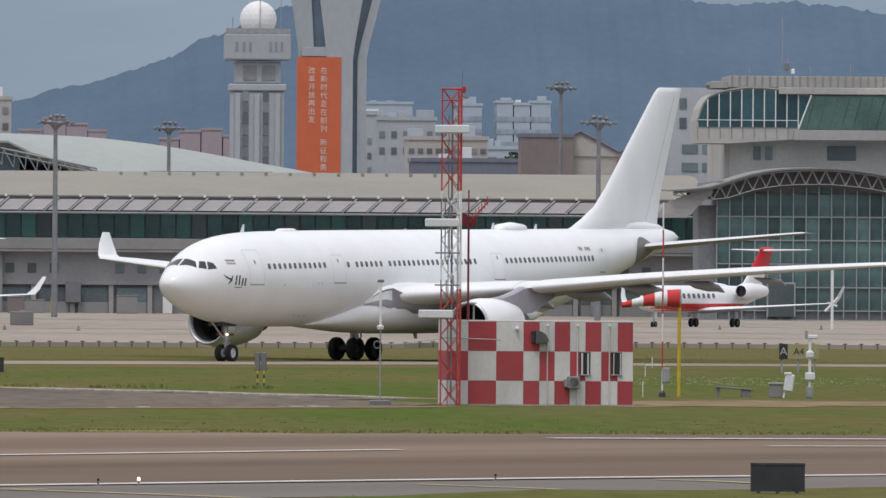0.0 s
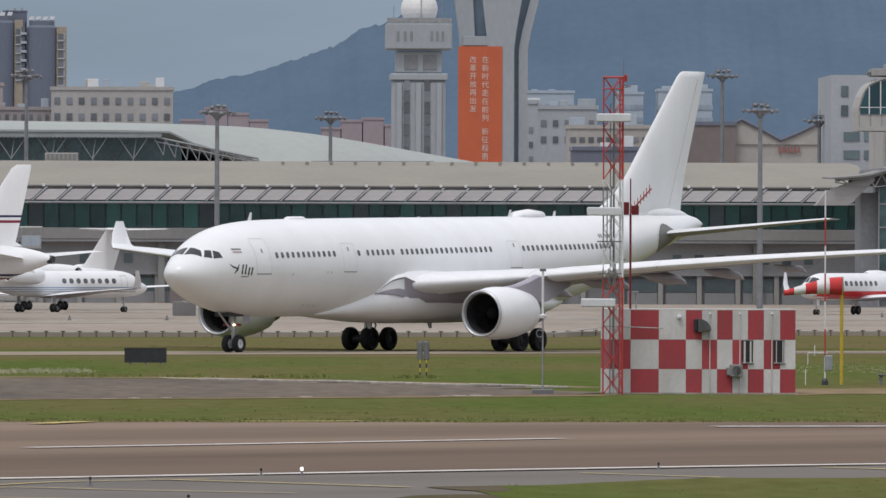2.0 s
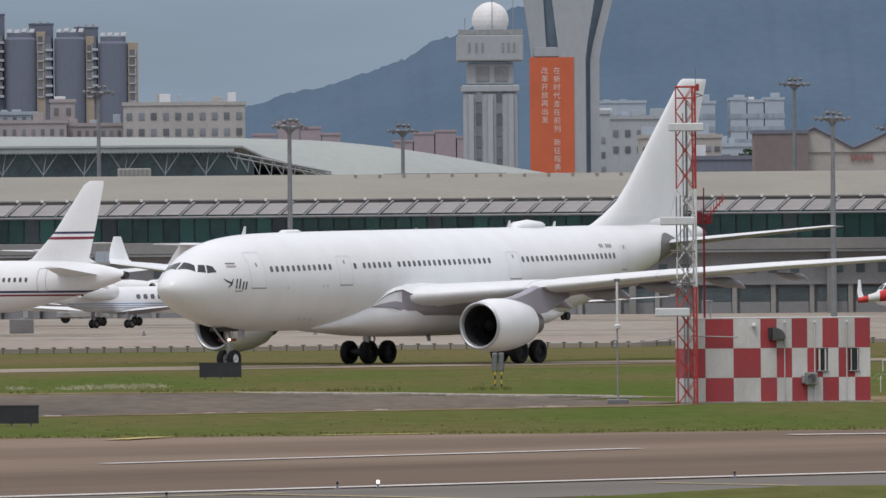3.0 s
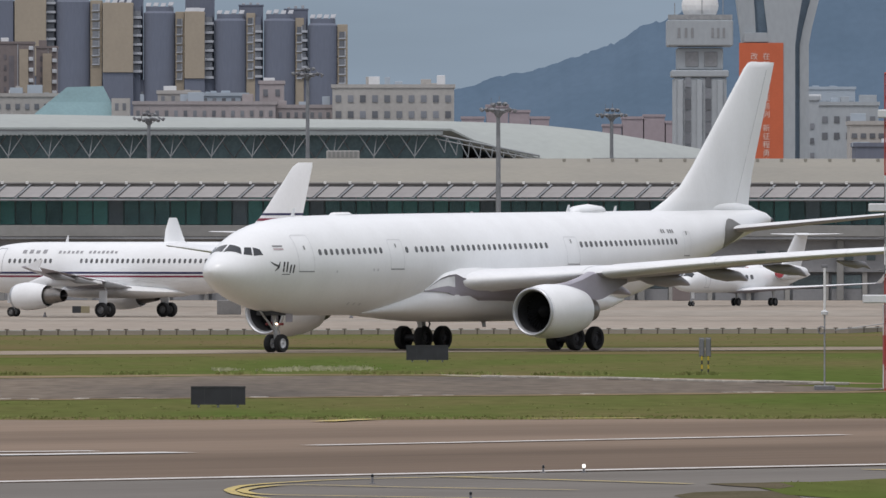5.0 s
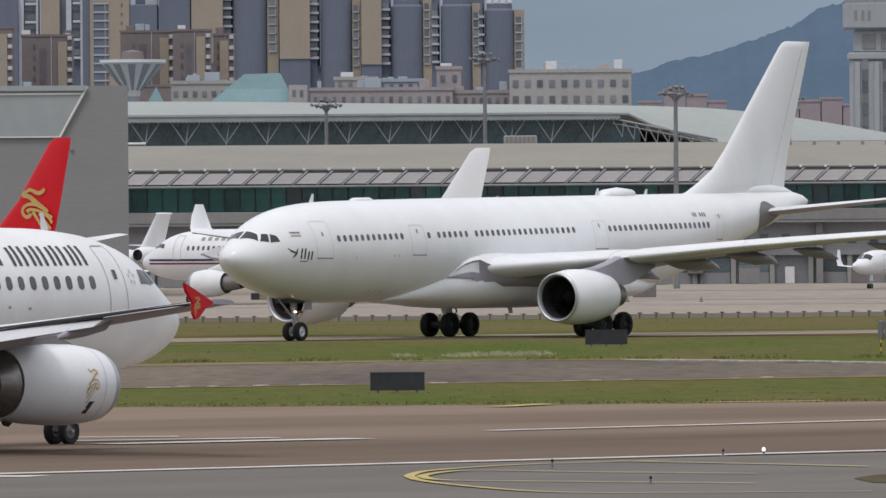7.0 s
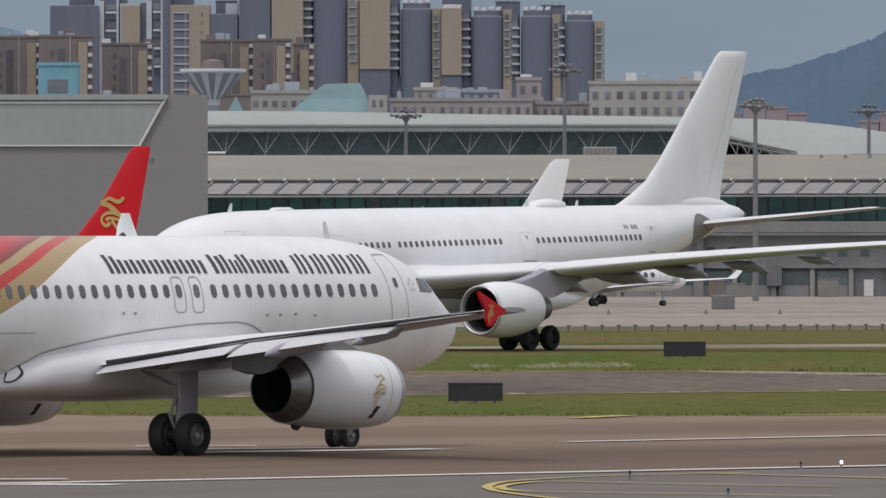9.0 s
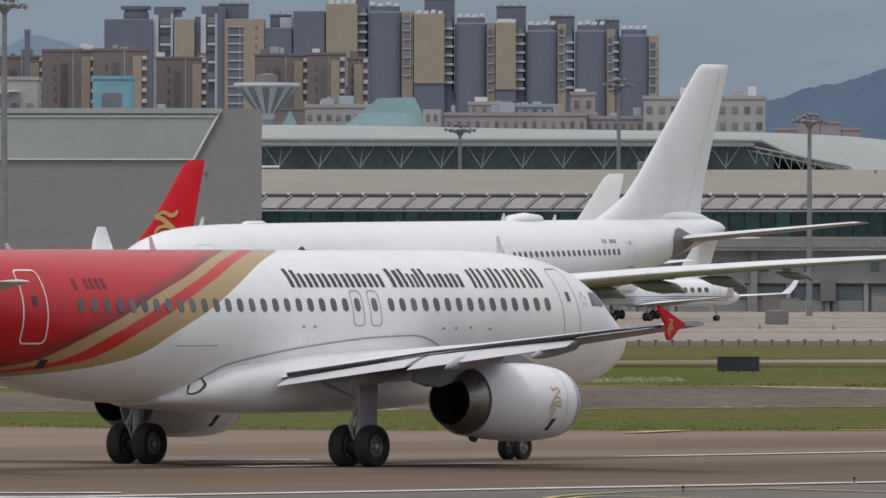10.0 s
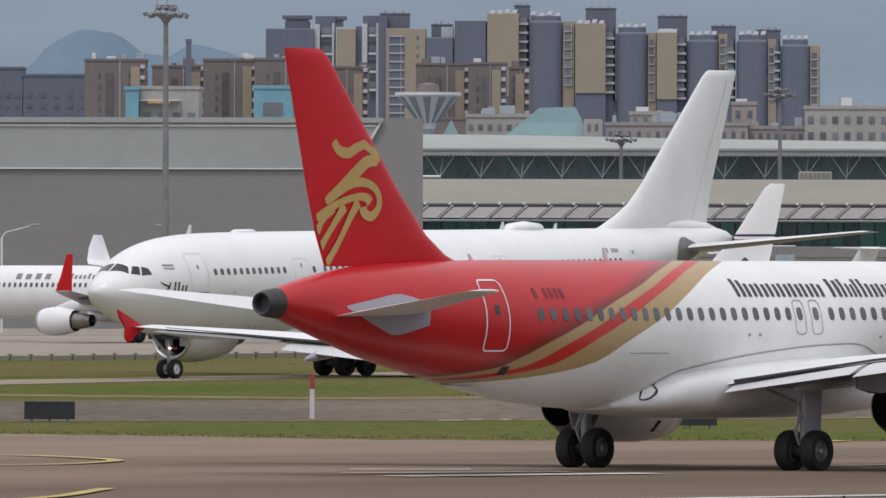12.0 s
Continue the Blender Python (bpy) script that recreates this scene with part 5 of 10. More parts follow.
sheet("town_ground", [(-1600, 2204), (1600, 2204), (1600, 4600), (-1600, 4600)], 0.02, M_TOWNGROUND, "unseen grey ground added for bounce light on the town", "ground")
# darker bands of stained concrete across the apron
M_APRON_DARK = mat("stained_apron_concrete", (0.29, 0.25, 0.208), 0.95, spec=0.04, vary=0.14, scale=0.05, stretch=(0.6, 0.1, 1), col2=(0.32, 0.29, 0.25))
for y0, y1, k in ((930, 965, 1), (1010, 1120, 2), (1190, 1330, 3)):
    sheet("apron_band", jagged([(-300, y0), (300, y0 + 12)], 18, 3, k) + jagged([(300, y1 + 12), (-300, y1)], 18, 4, k + 9), APRON_Z + 0.01 + k * 0.004, M_APRON_DARK, "darker stained band of apron concrete", "apron")


# dry verges along the pavements
for pts, amp, k, mt, lb_ in (
        ([(-70, 538), (-48, 568), (-27, 632), (2, 652), (28, 668), (56, 676), (150, 690), (150, 713), (56, 695), (28, 688), (3, 670), (-24, 650), (-43, 588), (-62, 554)], 1.5, 31, M_DRYGRASS, "dry brown grass beside the far taxiway"),
        ([(-66, 600), (-40, 650), (-26, 690), (0, 712), (26, 726), (56, 732), (150, 760), (150, 852), (68, 850), (38, 852), (32, 828), (0, 816), (-30, 806), (-52, 752)], 2.0, 32, M_DRYGRASS, "olive dry grass before the apron"),
        ([(-30, 416), (-15, 401), (10, 401.5), (32, 406), (80, 410), (80, 404), (32, 400), (10, 395.5), (-15, 393), (-30, 408)], 0.6, 33, M_DRYGRASS, "dry grass fringe along the runway"),
        ([(-40, 536), (-22, 524), (-6, 542), (2, 541), (13, 522), (20, 505), (22, 506), (15, 525), (4, 546), (-8, 548), (-24, 532), (-40, 544)], 0.5, 34, M_SOIL, "bare sandy edge of the service road"),
        ([(-60, 430), (-17, 446.5), (-5, 455.5), (10, 466), (19, 474), (21, 480), (17, 478), (8, 470), (-6, 461.5), (-17, 452), (-60, 437)], 0.9, 36, M_SOIL, "bare sandy edge of the service road"),
        ([(2.5, 539), (4, 535), (10, 524), (15, 513), (19, 505), (19.6, 507.5), (15.8, 517), (10.8, 529), (4.6, 541), (2, 546)], 1.1, 37, M_PALESOIL, "pale broken edge of the service road"),
        ([(27.4, 478), (30, 484), (33, 482), (38, 490), (46, 489), (58, 494), (58, 511), (46, 513), (40, 509), (34, 508), (29, 505)], 1.8, 35, M_SOIL, "bare sandy soil before the instruments")):
    sheet("dry_verge", jagged(pts + pts[:1], 2.5, amp, k)[:-1], 0.006 + 0.002 * (k - 31), mt, lb_)


def stripe(name, pts, w, z, material, label, category="marking"):
    """A painted line on the pavement along pts, w wide across the way it runs."""
    bm = bmesh.new()
    line = bend(pts, 6) if len(pts) > 2 else [Vector(p) for p in pts]
    ribbon_in(bm, line, [w] * len(line), lambda u, v: (u, v, z))
    for f in bm.faces:
        if f.normal.z < 0:
            f.normal_flip()
    return tagged(part(name, bm, material), label, category, "", "structure")


stripe("edge_line", [(-30, 264), (-10.6, 283.3), (11.5, 307), (23, 318), (60, 350)], 0.95, 0.06, M_LINEWHITE, "long white runway edge line, slightly worn")
stripe("side_line", [(-2.4, 339.8), (13.6, 360)], 0.8, 0.05, M_LINEWHITE, "white runway side line, slightly worn")
stripe("side_line", [(19.6, 386.8), (40, 392)], 1.5, 0.05, M_LINEWHITE, "white runway side line, slightly worn")
stripe("side_line", [(25.7, 372.4), (40, 377)], 0.9, 0.05, M_LINEWHITE, "white runway side line, slightly worn")
stripe("threshold_bar", [(-12.8, 321.5), (-5.9, 327.6)], 1.6, 0.05, M_LINEWHITE, "broad worn white touchdown bar")
stripe("threshold_bar", [(-14.3, 326.4), (-8.3, 329.8)], 0.9, 0.052, M_LINEWHITE, "broad worn white touchdown bar")
stripe("threshold_bar", [(-14.5, 333), (-11.1, 333.2)], 0.7, 0.05, M_LINEWHITE, "broad worn white touchdown bar")
stripe("threshold_bar", [(-18.5, 279), (-12.5, 277.3)], 1.8, 0.05, M_LINEWHITE, "broad worn white touchdown bar")
stripe("threshold_bar", [(-17, 284), (-14.0, 284.4)], 1.0, 0.05, M_LINEWHITE, "broad worn white touchdown bar")
yl = "thin worn yellow taxi line"
stripe("guide_line", [(2.4, 291.5), (-0.9, 288), (-2.5, 284), (-3.5, 279.8), (-3.8, 275.2), (-3.75, 272.6), (-3.5, 269.2), (-2.8, 264.6), (-1.6, 259.0), (-0.6, 256.0), (0.6, 254.6), (2.2, 254.2), (6.35, 254.5)], 0.26, 0.06, M_LINEYELLOW, yl)
stripe("guide_line", [(4.2, 274.2), (0.46, 277.4), (-2.2, 280.4), (-3.05, 278.4), (-3.46, 274.8), (-3.44, 272.3), (-2.9, 269.0), (-0.8, 267.1), (4.0, 263.4)], 0.27, 0.064, M_LINEYELLOW, yl)
stripe("guide_line", [(11.9, 301.3), (13.5, 298.5), (15.2, 295.7)], 0.3, 0.058, M_LINEYELLOW, yl)
stripe("guide_line", [(1.0, 291), (2.0, 289.6), (4.5, 286.0), (7.0, 281.8)], 0.36, 0.062, M_LINEYELLOW, yl)
stripe("guide_line", [(18.5, 310.2), (20, 308), (21.5, 303)], 0.4, 0.06, M_LINEYELLOW, yl)
stripe("guide_line", [(-29, 356), (-26.1, 357.3), (-23.6, 353), (-21.95, 347.2), (-22.8, 341), (-24.7, 338.4), (-29, 338)], 0.5, 0.06, M_LINEYELLOW, yl)
stripe("guide_line", [(-21, 284), (-19.8, 290.6), (-19.3, 301.5)], 0.45, 0.06, M_LINEYELLOW, yl)
for x0, y0, x1, y1 in ((-2.4, 388.2, -0.9, 393.9), (4.5, 395.2, 8.3, 396.8)):
    stripe("hold_mark", [(x0, y0), (x1, y1)], 0.9, 0.06, M_LINEYELLOW, "short yellow mark at the pavement edge")
# pale kerb by the road
rk = random.Random(4)
path = [(4, 533), (10, 522), (15, 511), (19, 503)]
kerb = root("kerb", pose(0, 0, 0), "pale broken kerb along the service road", "kerb", "", "structure")
ks = None
for (x0, y0), (x1, y1) in zip(path, path[1:]):
    n = 7
    for i in range(n):
        t = (i + 0.5) / n
        a = math.degrees(math.atan2(y1 - y0, x1 - x0))
        m = pose(x0 + (x1 - x0) * t, y0 + (y1 - y0) * t, rk.uniform(-0.02, 0.02), 0, 0, a)
        if ks is None:
            ks = part("kerb_stone", box(-0.85, 0.85, -0.2, 0.2, 0.0, 0.12, 0.03), M_KERB, kerb)
            ks.matrix_basis = m
        else:
            share(ks, m, kerb)


for k in range(26):
    t = rk.random()
    x, y = (-17 + 12 * t * 2, 449 + 9 * t * 2) if t < 0.5 else (-5 + 23 * (t - 0.5) * 2, 458 + 19 * (t - 0.5) * 2)
    share(ks, pose(x, y + rk.uniform(-1.0, 0.6), rk.uniform(-0.11, -0.06), 0, 0, 38 + rk.uniform(-8, 8)) @ Matrix.Diagonal((rk.uniform(0.2, 0.6), 0.8, 0.9, 1)), kerb)


def tufts(name, n, area, height, seed, material, label, spread=0.05):
    """Grass clumps as one piece of stuff: thin leaning blades."""
    rnd = random.Random(seed)
    verts, faces = [], []
    k = 0
    for _ in range(n):
        x, y = area(rnd)
        h = height * rnd.uniform(0.4, 1.0)
        for _b in range(4):
            bx, by = x + rnd.uniform(-0.12, 0.12), y + rnd.uniform(-0.12, 0.12)
            dx, dy = rnd.uniform(-1, 1) * h * 0.5, rnd.uniform(-1, 1) * h * 0.5
            w = rnd.uniform(0.02, spread)
            verts += [(bx - w, by, 0), (bx + w, by, 0), (bx + dx, by + dy, h)]
            faces.append((k, k + 1, k + 2))
            k += 3
    me = bpy.data.meshes.new(name)
    me.from_pydata(verts, [], faces)
    me.materials.append(material)
    return tagged(new(name, me), label, "grass", "", "stuff")


def strip_of(x0, x1, ya, yb):
    return lambda r: ((lambda x: (x, ya(x) + (yb(x) - ya(x)) * r.random()))(r.uniform(x0, x1)))


tufts("grass_fringe", 1300, strip_of(-34, 36, lambda x: 395.6 + (0.1 * (-x - 15) * 8 if x < -15 else 0.12 * max(0, x)), lambda x: 402 + (0.1 * (-x - 15) * 8 if x < -15 else 0.12 * max(0, x))), 0.10, 11, M_BLADE, "ragged fringe of grass along the runway")
tufts("grass_verge", 350, strip_of(-36, 42, lambda x: 402, lambda x: 440), 0.05, 12, M_BLADE, "rough grass between runway and road")
tufts("grass_field", 500, strip_of(-44, 58, lambda x: 545, lambda x: 640), 0.05, 13, M_BLADE, "rough grass beside the far taxiway")
tufts("grass_back", 900, strip_of(-50, 66, lambda x: 722, lambda x: 815), 0.05, 14, M_BLADE, "rough grass before the apron", 0.08)
tufts("island_grass", 400, strip_of(9, 30, lambda x: 270 + (x - 9) * 0.9, lambda x: 285 + (x - 9) * 0.95), 0.08, 15, M_BLADE, "rough grass of the island")
HEADS = [(-5.4, 566), (-4.9, 572), (-4.3, 568), (-3.6, 575), (-2.9, 570), (-2.2, 577), (-1.6, 569), (-8.2, 566)]
tufts("seed_heads", 380, lambda r: (lambda c: (c[0] + r.gauss(0, 0.38), c[1] + r.gauss(0, 3.5)))(r.choice(HEADS)), 0.16, 16, M_BLOOM, "pale seed heads in the grass", 0.022)
tufts("seed_heads", 700, strip_of(30, 60, lambda x: 575, lambda x: 620), 0.07, 17, M_BLOOM, "pale seed heads in the grass", 0.012)
WEEDS = [(-17.5, 545.5), (-12.2, 547), (-11.6, 546), (-7.0, 546.5), (-1.2, 546), (0.4, 547), (3.6, 546), (7.8, 545), (9.0, 546), (13.8, 545)]
tufts("weed_clumps", 420, lambda r: (lambda c: (c[0] + r.gauss(0, 0.55), c[1] + r.gauss(0, 1.0)))(r.choice(WEEDS)), 0.2, 18, M_BLADE, "low weed bushes along the road", 0.07)
# ---------------------------------------------------------------- terminal
M_ROOF = mat("weathered_roof_sheet", (0.285, 0.268, 0.228), 0.85, spec=0.15, vary=0.05, scale=0.08, col2=(0.255, 0.242, 0.21))
M_ROOFLIGHT = mat("pale_metal_roof", (0.35, 0.375, 0.355), 0.75, spec=0.2, vary=0.05, scale=0.06, col2=(0.32, 0.34, 0.33))
M_LOUVRE = mat("aluminium_louvre", (0.36, 0.345, 0.34), 0.7, 0.0, spec=0.25, vary=0.06, scale=0.5, each=0.08, stretch=(1, 1, 5))
M_LOUVRE_RIB = mat("dark_louvre_rib", (0.19, 0.185, 0.18), 0.7, vary=0.1, scale=0.5)
M_GREEN = mat("green_tinted_glass", (0.062, 0.165, 0.162), 0.15, vary=0.2, scale=0.35, each=0.3, spec=0.6)
M_GREEN2 = mat("pale_green_glass", (0.06, 0.22, 0.195), 0.18, vary=0.12, scale=0.25, each=0.25, spec=0.6)
M_SEAGLASS = mat("grey_green_glass", (0.095, 0.165, 0.165), 0.12, vary=0.2, scale=0.5, each=0.5, spec=0.6)
M_DARKGLASS = mat("dark_glazing", (0.12, 0.155, 0.165), 0.12, vary=0.1, scale=0.2, each=0.3, spec=0.6)
M_MULLION = mat("dark_mullion", (0.09, 0.14, 0.135), 0.5, 0.3, vary=0.1, scale=0.5)
M_STRUT2 = mat("grey_truss_steel", (0.28, 0.30, 0.31), 0.5, 0.2, vary=0.06, scale=0.5)
M_STEELPALE = mat("pale_truss_steel", (0.33, 0.36, 0.36), 0.5, 0.2, vary=0.06, scale=0.5)
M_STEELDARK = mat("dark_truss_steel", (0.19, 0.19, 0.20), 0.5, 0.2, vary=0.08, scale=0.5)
M_FASCIA = mat("grey_fascia", (0.25, 0.25, 0.24), 0.7, vary=0.07, scale=0.1, col2=(0.20, 0.20, 0.195))
M_WALLGREY = mat("grey_block_wall", (0.36, 0.355, 0.34), 0.85, vary=0.08, scale=0.12, col2=(0.28, 0.275, 0.26))
# Stands for shade in recesses, soffits and openings; lifted again for haze.
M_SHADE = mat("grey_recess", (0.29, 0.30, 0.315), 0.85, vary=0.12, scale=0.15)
M_CONCRETE = mat("stained_concrete", (0.46, 0.45, 0.42), 0.85, vary=0.08, scale=0.15, col2=(0.36, 0.35, 0.33))
M_HANGAR = mat("grey_cladding", (0.24, 0.24, 0.238), 0.75, vary=0.025, scale=0.1, stretch=(0.5, 1, 3), col2=(0.222, 0.222, 0.222), fine=0.015)
M_HANGARPALE = mat("pale_cladding", (0.345, 0.375, 0.375), 0.7, vary=0.05, scale=0.05)
M_TRIM = mat("white_trim", (0.72, 0.72, 0.70), 0.6, vary=0.05, scale=0.3)

M_GALLERYWALL = mat("bluish_grey_wall", (0.33, 0.335, 0.345), 0.85, vary=0.07, scale=0.15, col2=(0.27, 0.275, 0.285))
M_TEALDIM = mat("dim_teal_glazing", (0.14, 0.185, 0.198), 0.2, vary=0.15, scale=0.3, each=0.4, spec=0.5)
M_LOWWALL = mat("bluish_low_wall", (0.27, 0.275, 0.285), 0.85, vary=0.06, scale=0.2)
term = root("terminal", pose(0, 1380, APRON_Z), "long low terminal with green glass and louvred eaves", "terminal")
TX0, TX1 = -66.0, 88.0
part("lower_wall", box(TX0, TX1, 0.0, 60, 0, 7.4), M_SHADE, term, "recessed ground floor, shade in its grey")
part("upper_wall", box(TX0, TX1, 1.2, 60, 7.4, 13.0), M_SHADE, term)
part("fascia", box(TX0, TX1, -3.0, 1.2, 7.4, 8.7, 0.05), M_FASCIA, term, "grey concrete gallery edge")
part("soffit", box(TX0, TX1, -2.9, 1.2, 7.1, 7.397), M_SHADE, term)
bm = bmesh.new()
grid_faces(bm, [[(x, -1.2, 13.55), (x, 0.4, 13.7), (x, 10, 15.1), (x, 24, 16.42), (x, 40, 16.8), (x, 60, 16.65), (x, 60, 15.9), (x, -1.2, 13.2)] for x in (TX0, -20, 30, TX1)], True, True, True)
part("roof", fix(bm), M_ROOF, term, "shallow curved tan metal roof", True)
# Dark gutter doubles as the shadow line under the roof edge.
part("roof_gutter", box(TX0, TX1, -1.7, -1.203, 13.15, 13.6), M_LOUVRE_RIB, term)
# glazing, one pane after another, some of them paler
pane_a = pane_b = pane_c = None
rp = random.Random(21)
x = TX0 + 0.4
while x < TX1 - 1.7:
    w = 1.62
    m = pose(x + w / 2, 0.9, 10.45)
    pick = rp.random()
    pale = pick < 0.38
    if pick > 0.92:
        if pane_c is None:
            pane_c = part("pane", box(-w / 2, w / 2, -0.05, 0.05, -1.66, 1.66), M_DARKGLASS, term)
            pane_c.matrix_basis = m
        else:
            share(pane_c, m, term)
    elif pale and pane_b is None:
        pane_b = part("pane", box(-w / 2, w / 2, -0.05, 0.05, -1.66, 1.66), M_GREEN2, term)
        pane_b.matrix_basis = m
    elif not pale and pane_a is None:
        pane_a = part("pane", box(-w / 2, w / 2, -0.05, 0.05, -1.66, 1.66), M_GREEN, term)
        pane_a.matrix_basis = m
    else:
        share(pane_b if pale else pane_a, m, term)
    x += 1.8
mul = part("mullion", box(-0.045, 0.045, -0.12, 0.12, -1.72, 1.72), M_MULLION, term)
mul.matrix_basis = pose(TX0 + 0.3, 0.9, 10.45)
x = TX0 + 2.1
while x < TX1:
    share(mul, pose(x, 0.9, 10.45), term)
    x += 1.8
col = part("column", box(-0.4, 0.4, -0.3, 0.3, 0, 7.09, 0.04), M_FASCIA, term, "round-edged grey column")
col.matrix_basis = pose(-63.5, -1.6, 0)
for x in (-40.5, -17.5, 5.6, 28.6, 51.7, 74.7):
    share(col, pose(x, -1.6, 0), term)
# louvre panels that lean out over the glass, with their ribs
lb_ = box(-1.18, 1.18, -0.05, 0.05, -0.62, 0.62)
for v in lb_.verts:
    v.co.x += 1.1 * v.co.z
    v.co.y += 0.75 * v.co.z
lv = part("louvre", lb_, M_LOUVRE, term, "tilted pale metal louvre panel")
rb_ = box(-0.14, 0.14, -0.14, 0.10, -0.72, 0.86)
for v in rb_.verts:
    v.co.x += 1.1 * v.co.z
    v.co.y += 0.75 * v.co.z
rib = part("louvre_rib", rb_, M_SHADE, term)
k = 0
x = TX0 + 1.2
while x < TX1 - 1:
    ml = pose(x, -2.45, 12.56)
    mr = pose(x + 1.44, -2.52, 12.58)
    if k == 0:
        lv.matrix_basis, rib.matrix_basis = ml, mr
    else:
        share(lv, ml, term)
        share(rib, mr, term)
    k += 1
    x += 2.88
# Thick rail drawn as the shadow line below the louvres.
part("louvre_rail", tube((TX0, -3.2, 11.64), (TX1, -3.2, 11.64), 0.15, 6), M_SHADE, term)
kn = part("rail_bracket", box(-0.16, 0.16, -0.2, 0.2, -0.16, 0.16, 0.03), M_TRIM, term)
kn.matrix_basis = pose(TX0 + 3.2, -1.9, 13.62)
for i in range(1, 52):
    share(kn, pose(TX0 + 3.2 + 2.88 * i, -1.9, 13.62), term)
# Dark upper rail, for the shadow line above them.
part("louvre_rail", tube((TX0, -1.75, 13.55), (TX1, -1.75, 13.55), 0.14, 6), M_LOUVRE_RIB, term)
# ground floor: wall blocks with small windows and shop fronts
part("ground_floor_wall", box(TX0, TX1, -0.9, -0.003, 3.3, 7.09), M_GALLERYWALL, term, "grey rendered wall under the gallery")
pn = part("pane", box(-0.5, 0.5, -0.06, 0.06, -0.55, 0.55), M_DARKGLASS, term)
pn.matrix_basis = pose(-62, -0.95, 5.2)
for i in range(1, 58):
    if i % 9 not in (3, 4, 8):
        share(pn, pose(-62 + 2.55 * i, -0.95, 5.2), term)
sf = part("shop_front", box(-1.75, 1.75, -0.1, 0.1, -0.78, 0.78), M_TEALDIM, term, "dim teal ground floor glazing")
sf.matrix_basis = pose(-60, -0.25, 2.15)
lp = part("low_wall", box(-1.75, 1.75, -0.3, 0.0, 0.0, 1.32), M_LOWWALL, term, "grey low wall under the glazing")
lp.matrix_basis = pose(-60, -0.06, 0)
pr = part("pier", box(-0.28, 0.28, -0.35, 0.0, 0.0, 3.3), M_WALLGREY, term)
pr.matrix_basis = pose(-62.4, -0.3, 0)
for i in range(1, 33):
    if i % 7 != 5:
        share(sf, pose(-60 + 4.5 * i, -0.25, 2.15), term)
        share(lp, pose(-60 + 4.5 * i, -0.06, 0), term)
    share(pr, pose(-62.4 + 4.5 * i, -0.3, 0), term)
part("service_door", box(24.6, 25.7, -1.15, -0.95, 0.0, 1.95, 0.03), M_TRIM, term, "plain white service door")
for x in (14.2, 41.0, -22.0):
    part("plant_panel", box(x - 0.9, x + 0.9, -1.3, -0.4, 1.2, 3.6, 0.05), M_STEELDARK, term, "dark louvred plant panel")
tank = part("roof_vent", box(-0.2, 0.2, -0.2, 0.2, 0, 0.34, 0.03), M_ROOF, term)
tank.matrix_basis = pose(20, 22, 16.3)
for i in range(1, 14):
    share(tank, pose(20 + 2.85 * i, 22, 16.3), term)

# raised hall roof behind, on open trusses
M_HALLGLASS = mat("hazy_green_glass", (0.13, 0.20, 0.215), 0.2, vary=0.15, scale=0.2, spec=0.6)
hall = root("departure_hall", pose(0, 1480, APRON_Z), "large hall with a low arched pale metal roof", "terminal hall")
prof = [(-80, 23.0), (-55, 23.0), (-20, 22.5), (6, 22.1), (16, 21.75), (24, 21.0), (31, 19.95), (38, 18.7), (46, 17.3), (52, 16.2)]
bm = bmesh.new()
rings = []
for i in range(45):
    x = -80 + 132 * i / 44
    zt = spline(prof, x)
    ze = min(zt - 0.3, 20.9 - max(0, x) * 0.02) if x < 8 else max(min(zt - 0.25, 20.4 - (x - 6) * 0.27), 12)
    rings.append([(x, 0, ze), (x, 0.0, ze + 0.25), (x, 6, ze + (zt - ze) * 0.6), (x, 14, zt), (x, 40, zt + 0.1), (x, 40, 12), (x, 0.5, ze - 0.1)])
grid_faces(bm, rings, True, True, True)
part("roof", fix(bm), M_ROOFLIGHT, hall, "arched pale grey metal roof", True)
part("eaves_band", box(-80, 6, -0.9, -0.003, 20.25, 20.75), M_STEELPALE, hall, "pale ribbed eaves")
# Thin dark strip that stands for the shadow under the roof edge.
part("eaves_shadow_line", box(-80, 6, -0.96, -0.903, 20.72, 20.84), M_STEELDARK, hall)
tb = bmesh.new()
for k in range(170):
    box_in(tb, -80 + 0.506 * k, -79.78 + 0.506 * k, -1.0, -0.903, 20.12, 20.3)
tagged(part("eaves_teeth", tb, M_STEELPALE, hall), "small pale rafter ends under the eaves", kind="stuff")
part("glass_wall", box(-80, 8.5, 3.0, 3.2, 12, 20.6), M_HALLGLASS, hall, "deep green glass behind the trusses")
# Wall in the recess grey, put in for the dark under the hall roof.
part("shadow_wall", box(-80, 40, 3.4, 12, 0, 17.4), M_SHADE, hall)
vt = bmesh.new()
for a, b in (((0, 0, 17.5), (-1.9, 0, 20.3)), ((0, 0, 17.5), (1.9, 0, 20.3)), ((0, 0, 17.5), (0.4, 0.6, 20.3)), ((0, 0, 14), (0, 0, 17.5))):
    tube_in(vt, a, b, 0.075, 6)
vtr = part("truss_bracket", fix(vt), M_STRUT2, hall, "pale V-shaped steel bracket")
vtr.matrix_basis = pose(-78.5, -0.4, 0)
vt = bmesh.new()
for a, b in (((0, 0, 17.5), (-1.9, 0, 20.3)), ((0, 0, 17.5), (1.9, 0, 20.3)), ((0, 0, 14), (0, 0, 17.5))):
    tube_in(vt, a, b, 0.065, 6)
# Inner row repeats the brackets in darker steel, its shade in the colour.
vtr2 = part("truss_bracket", fix(vt), M_STEELDARK, hall, "inner steel bracket, painted dark as shade")
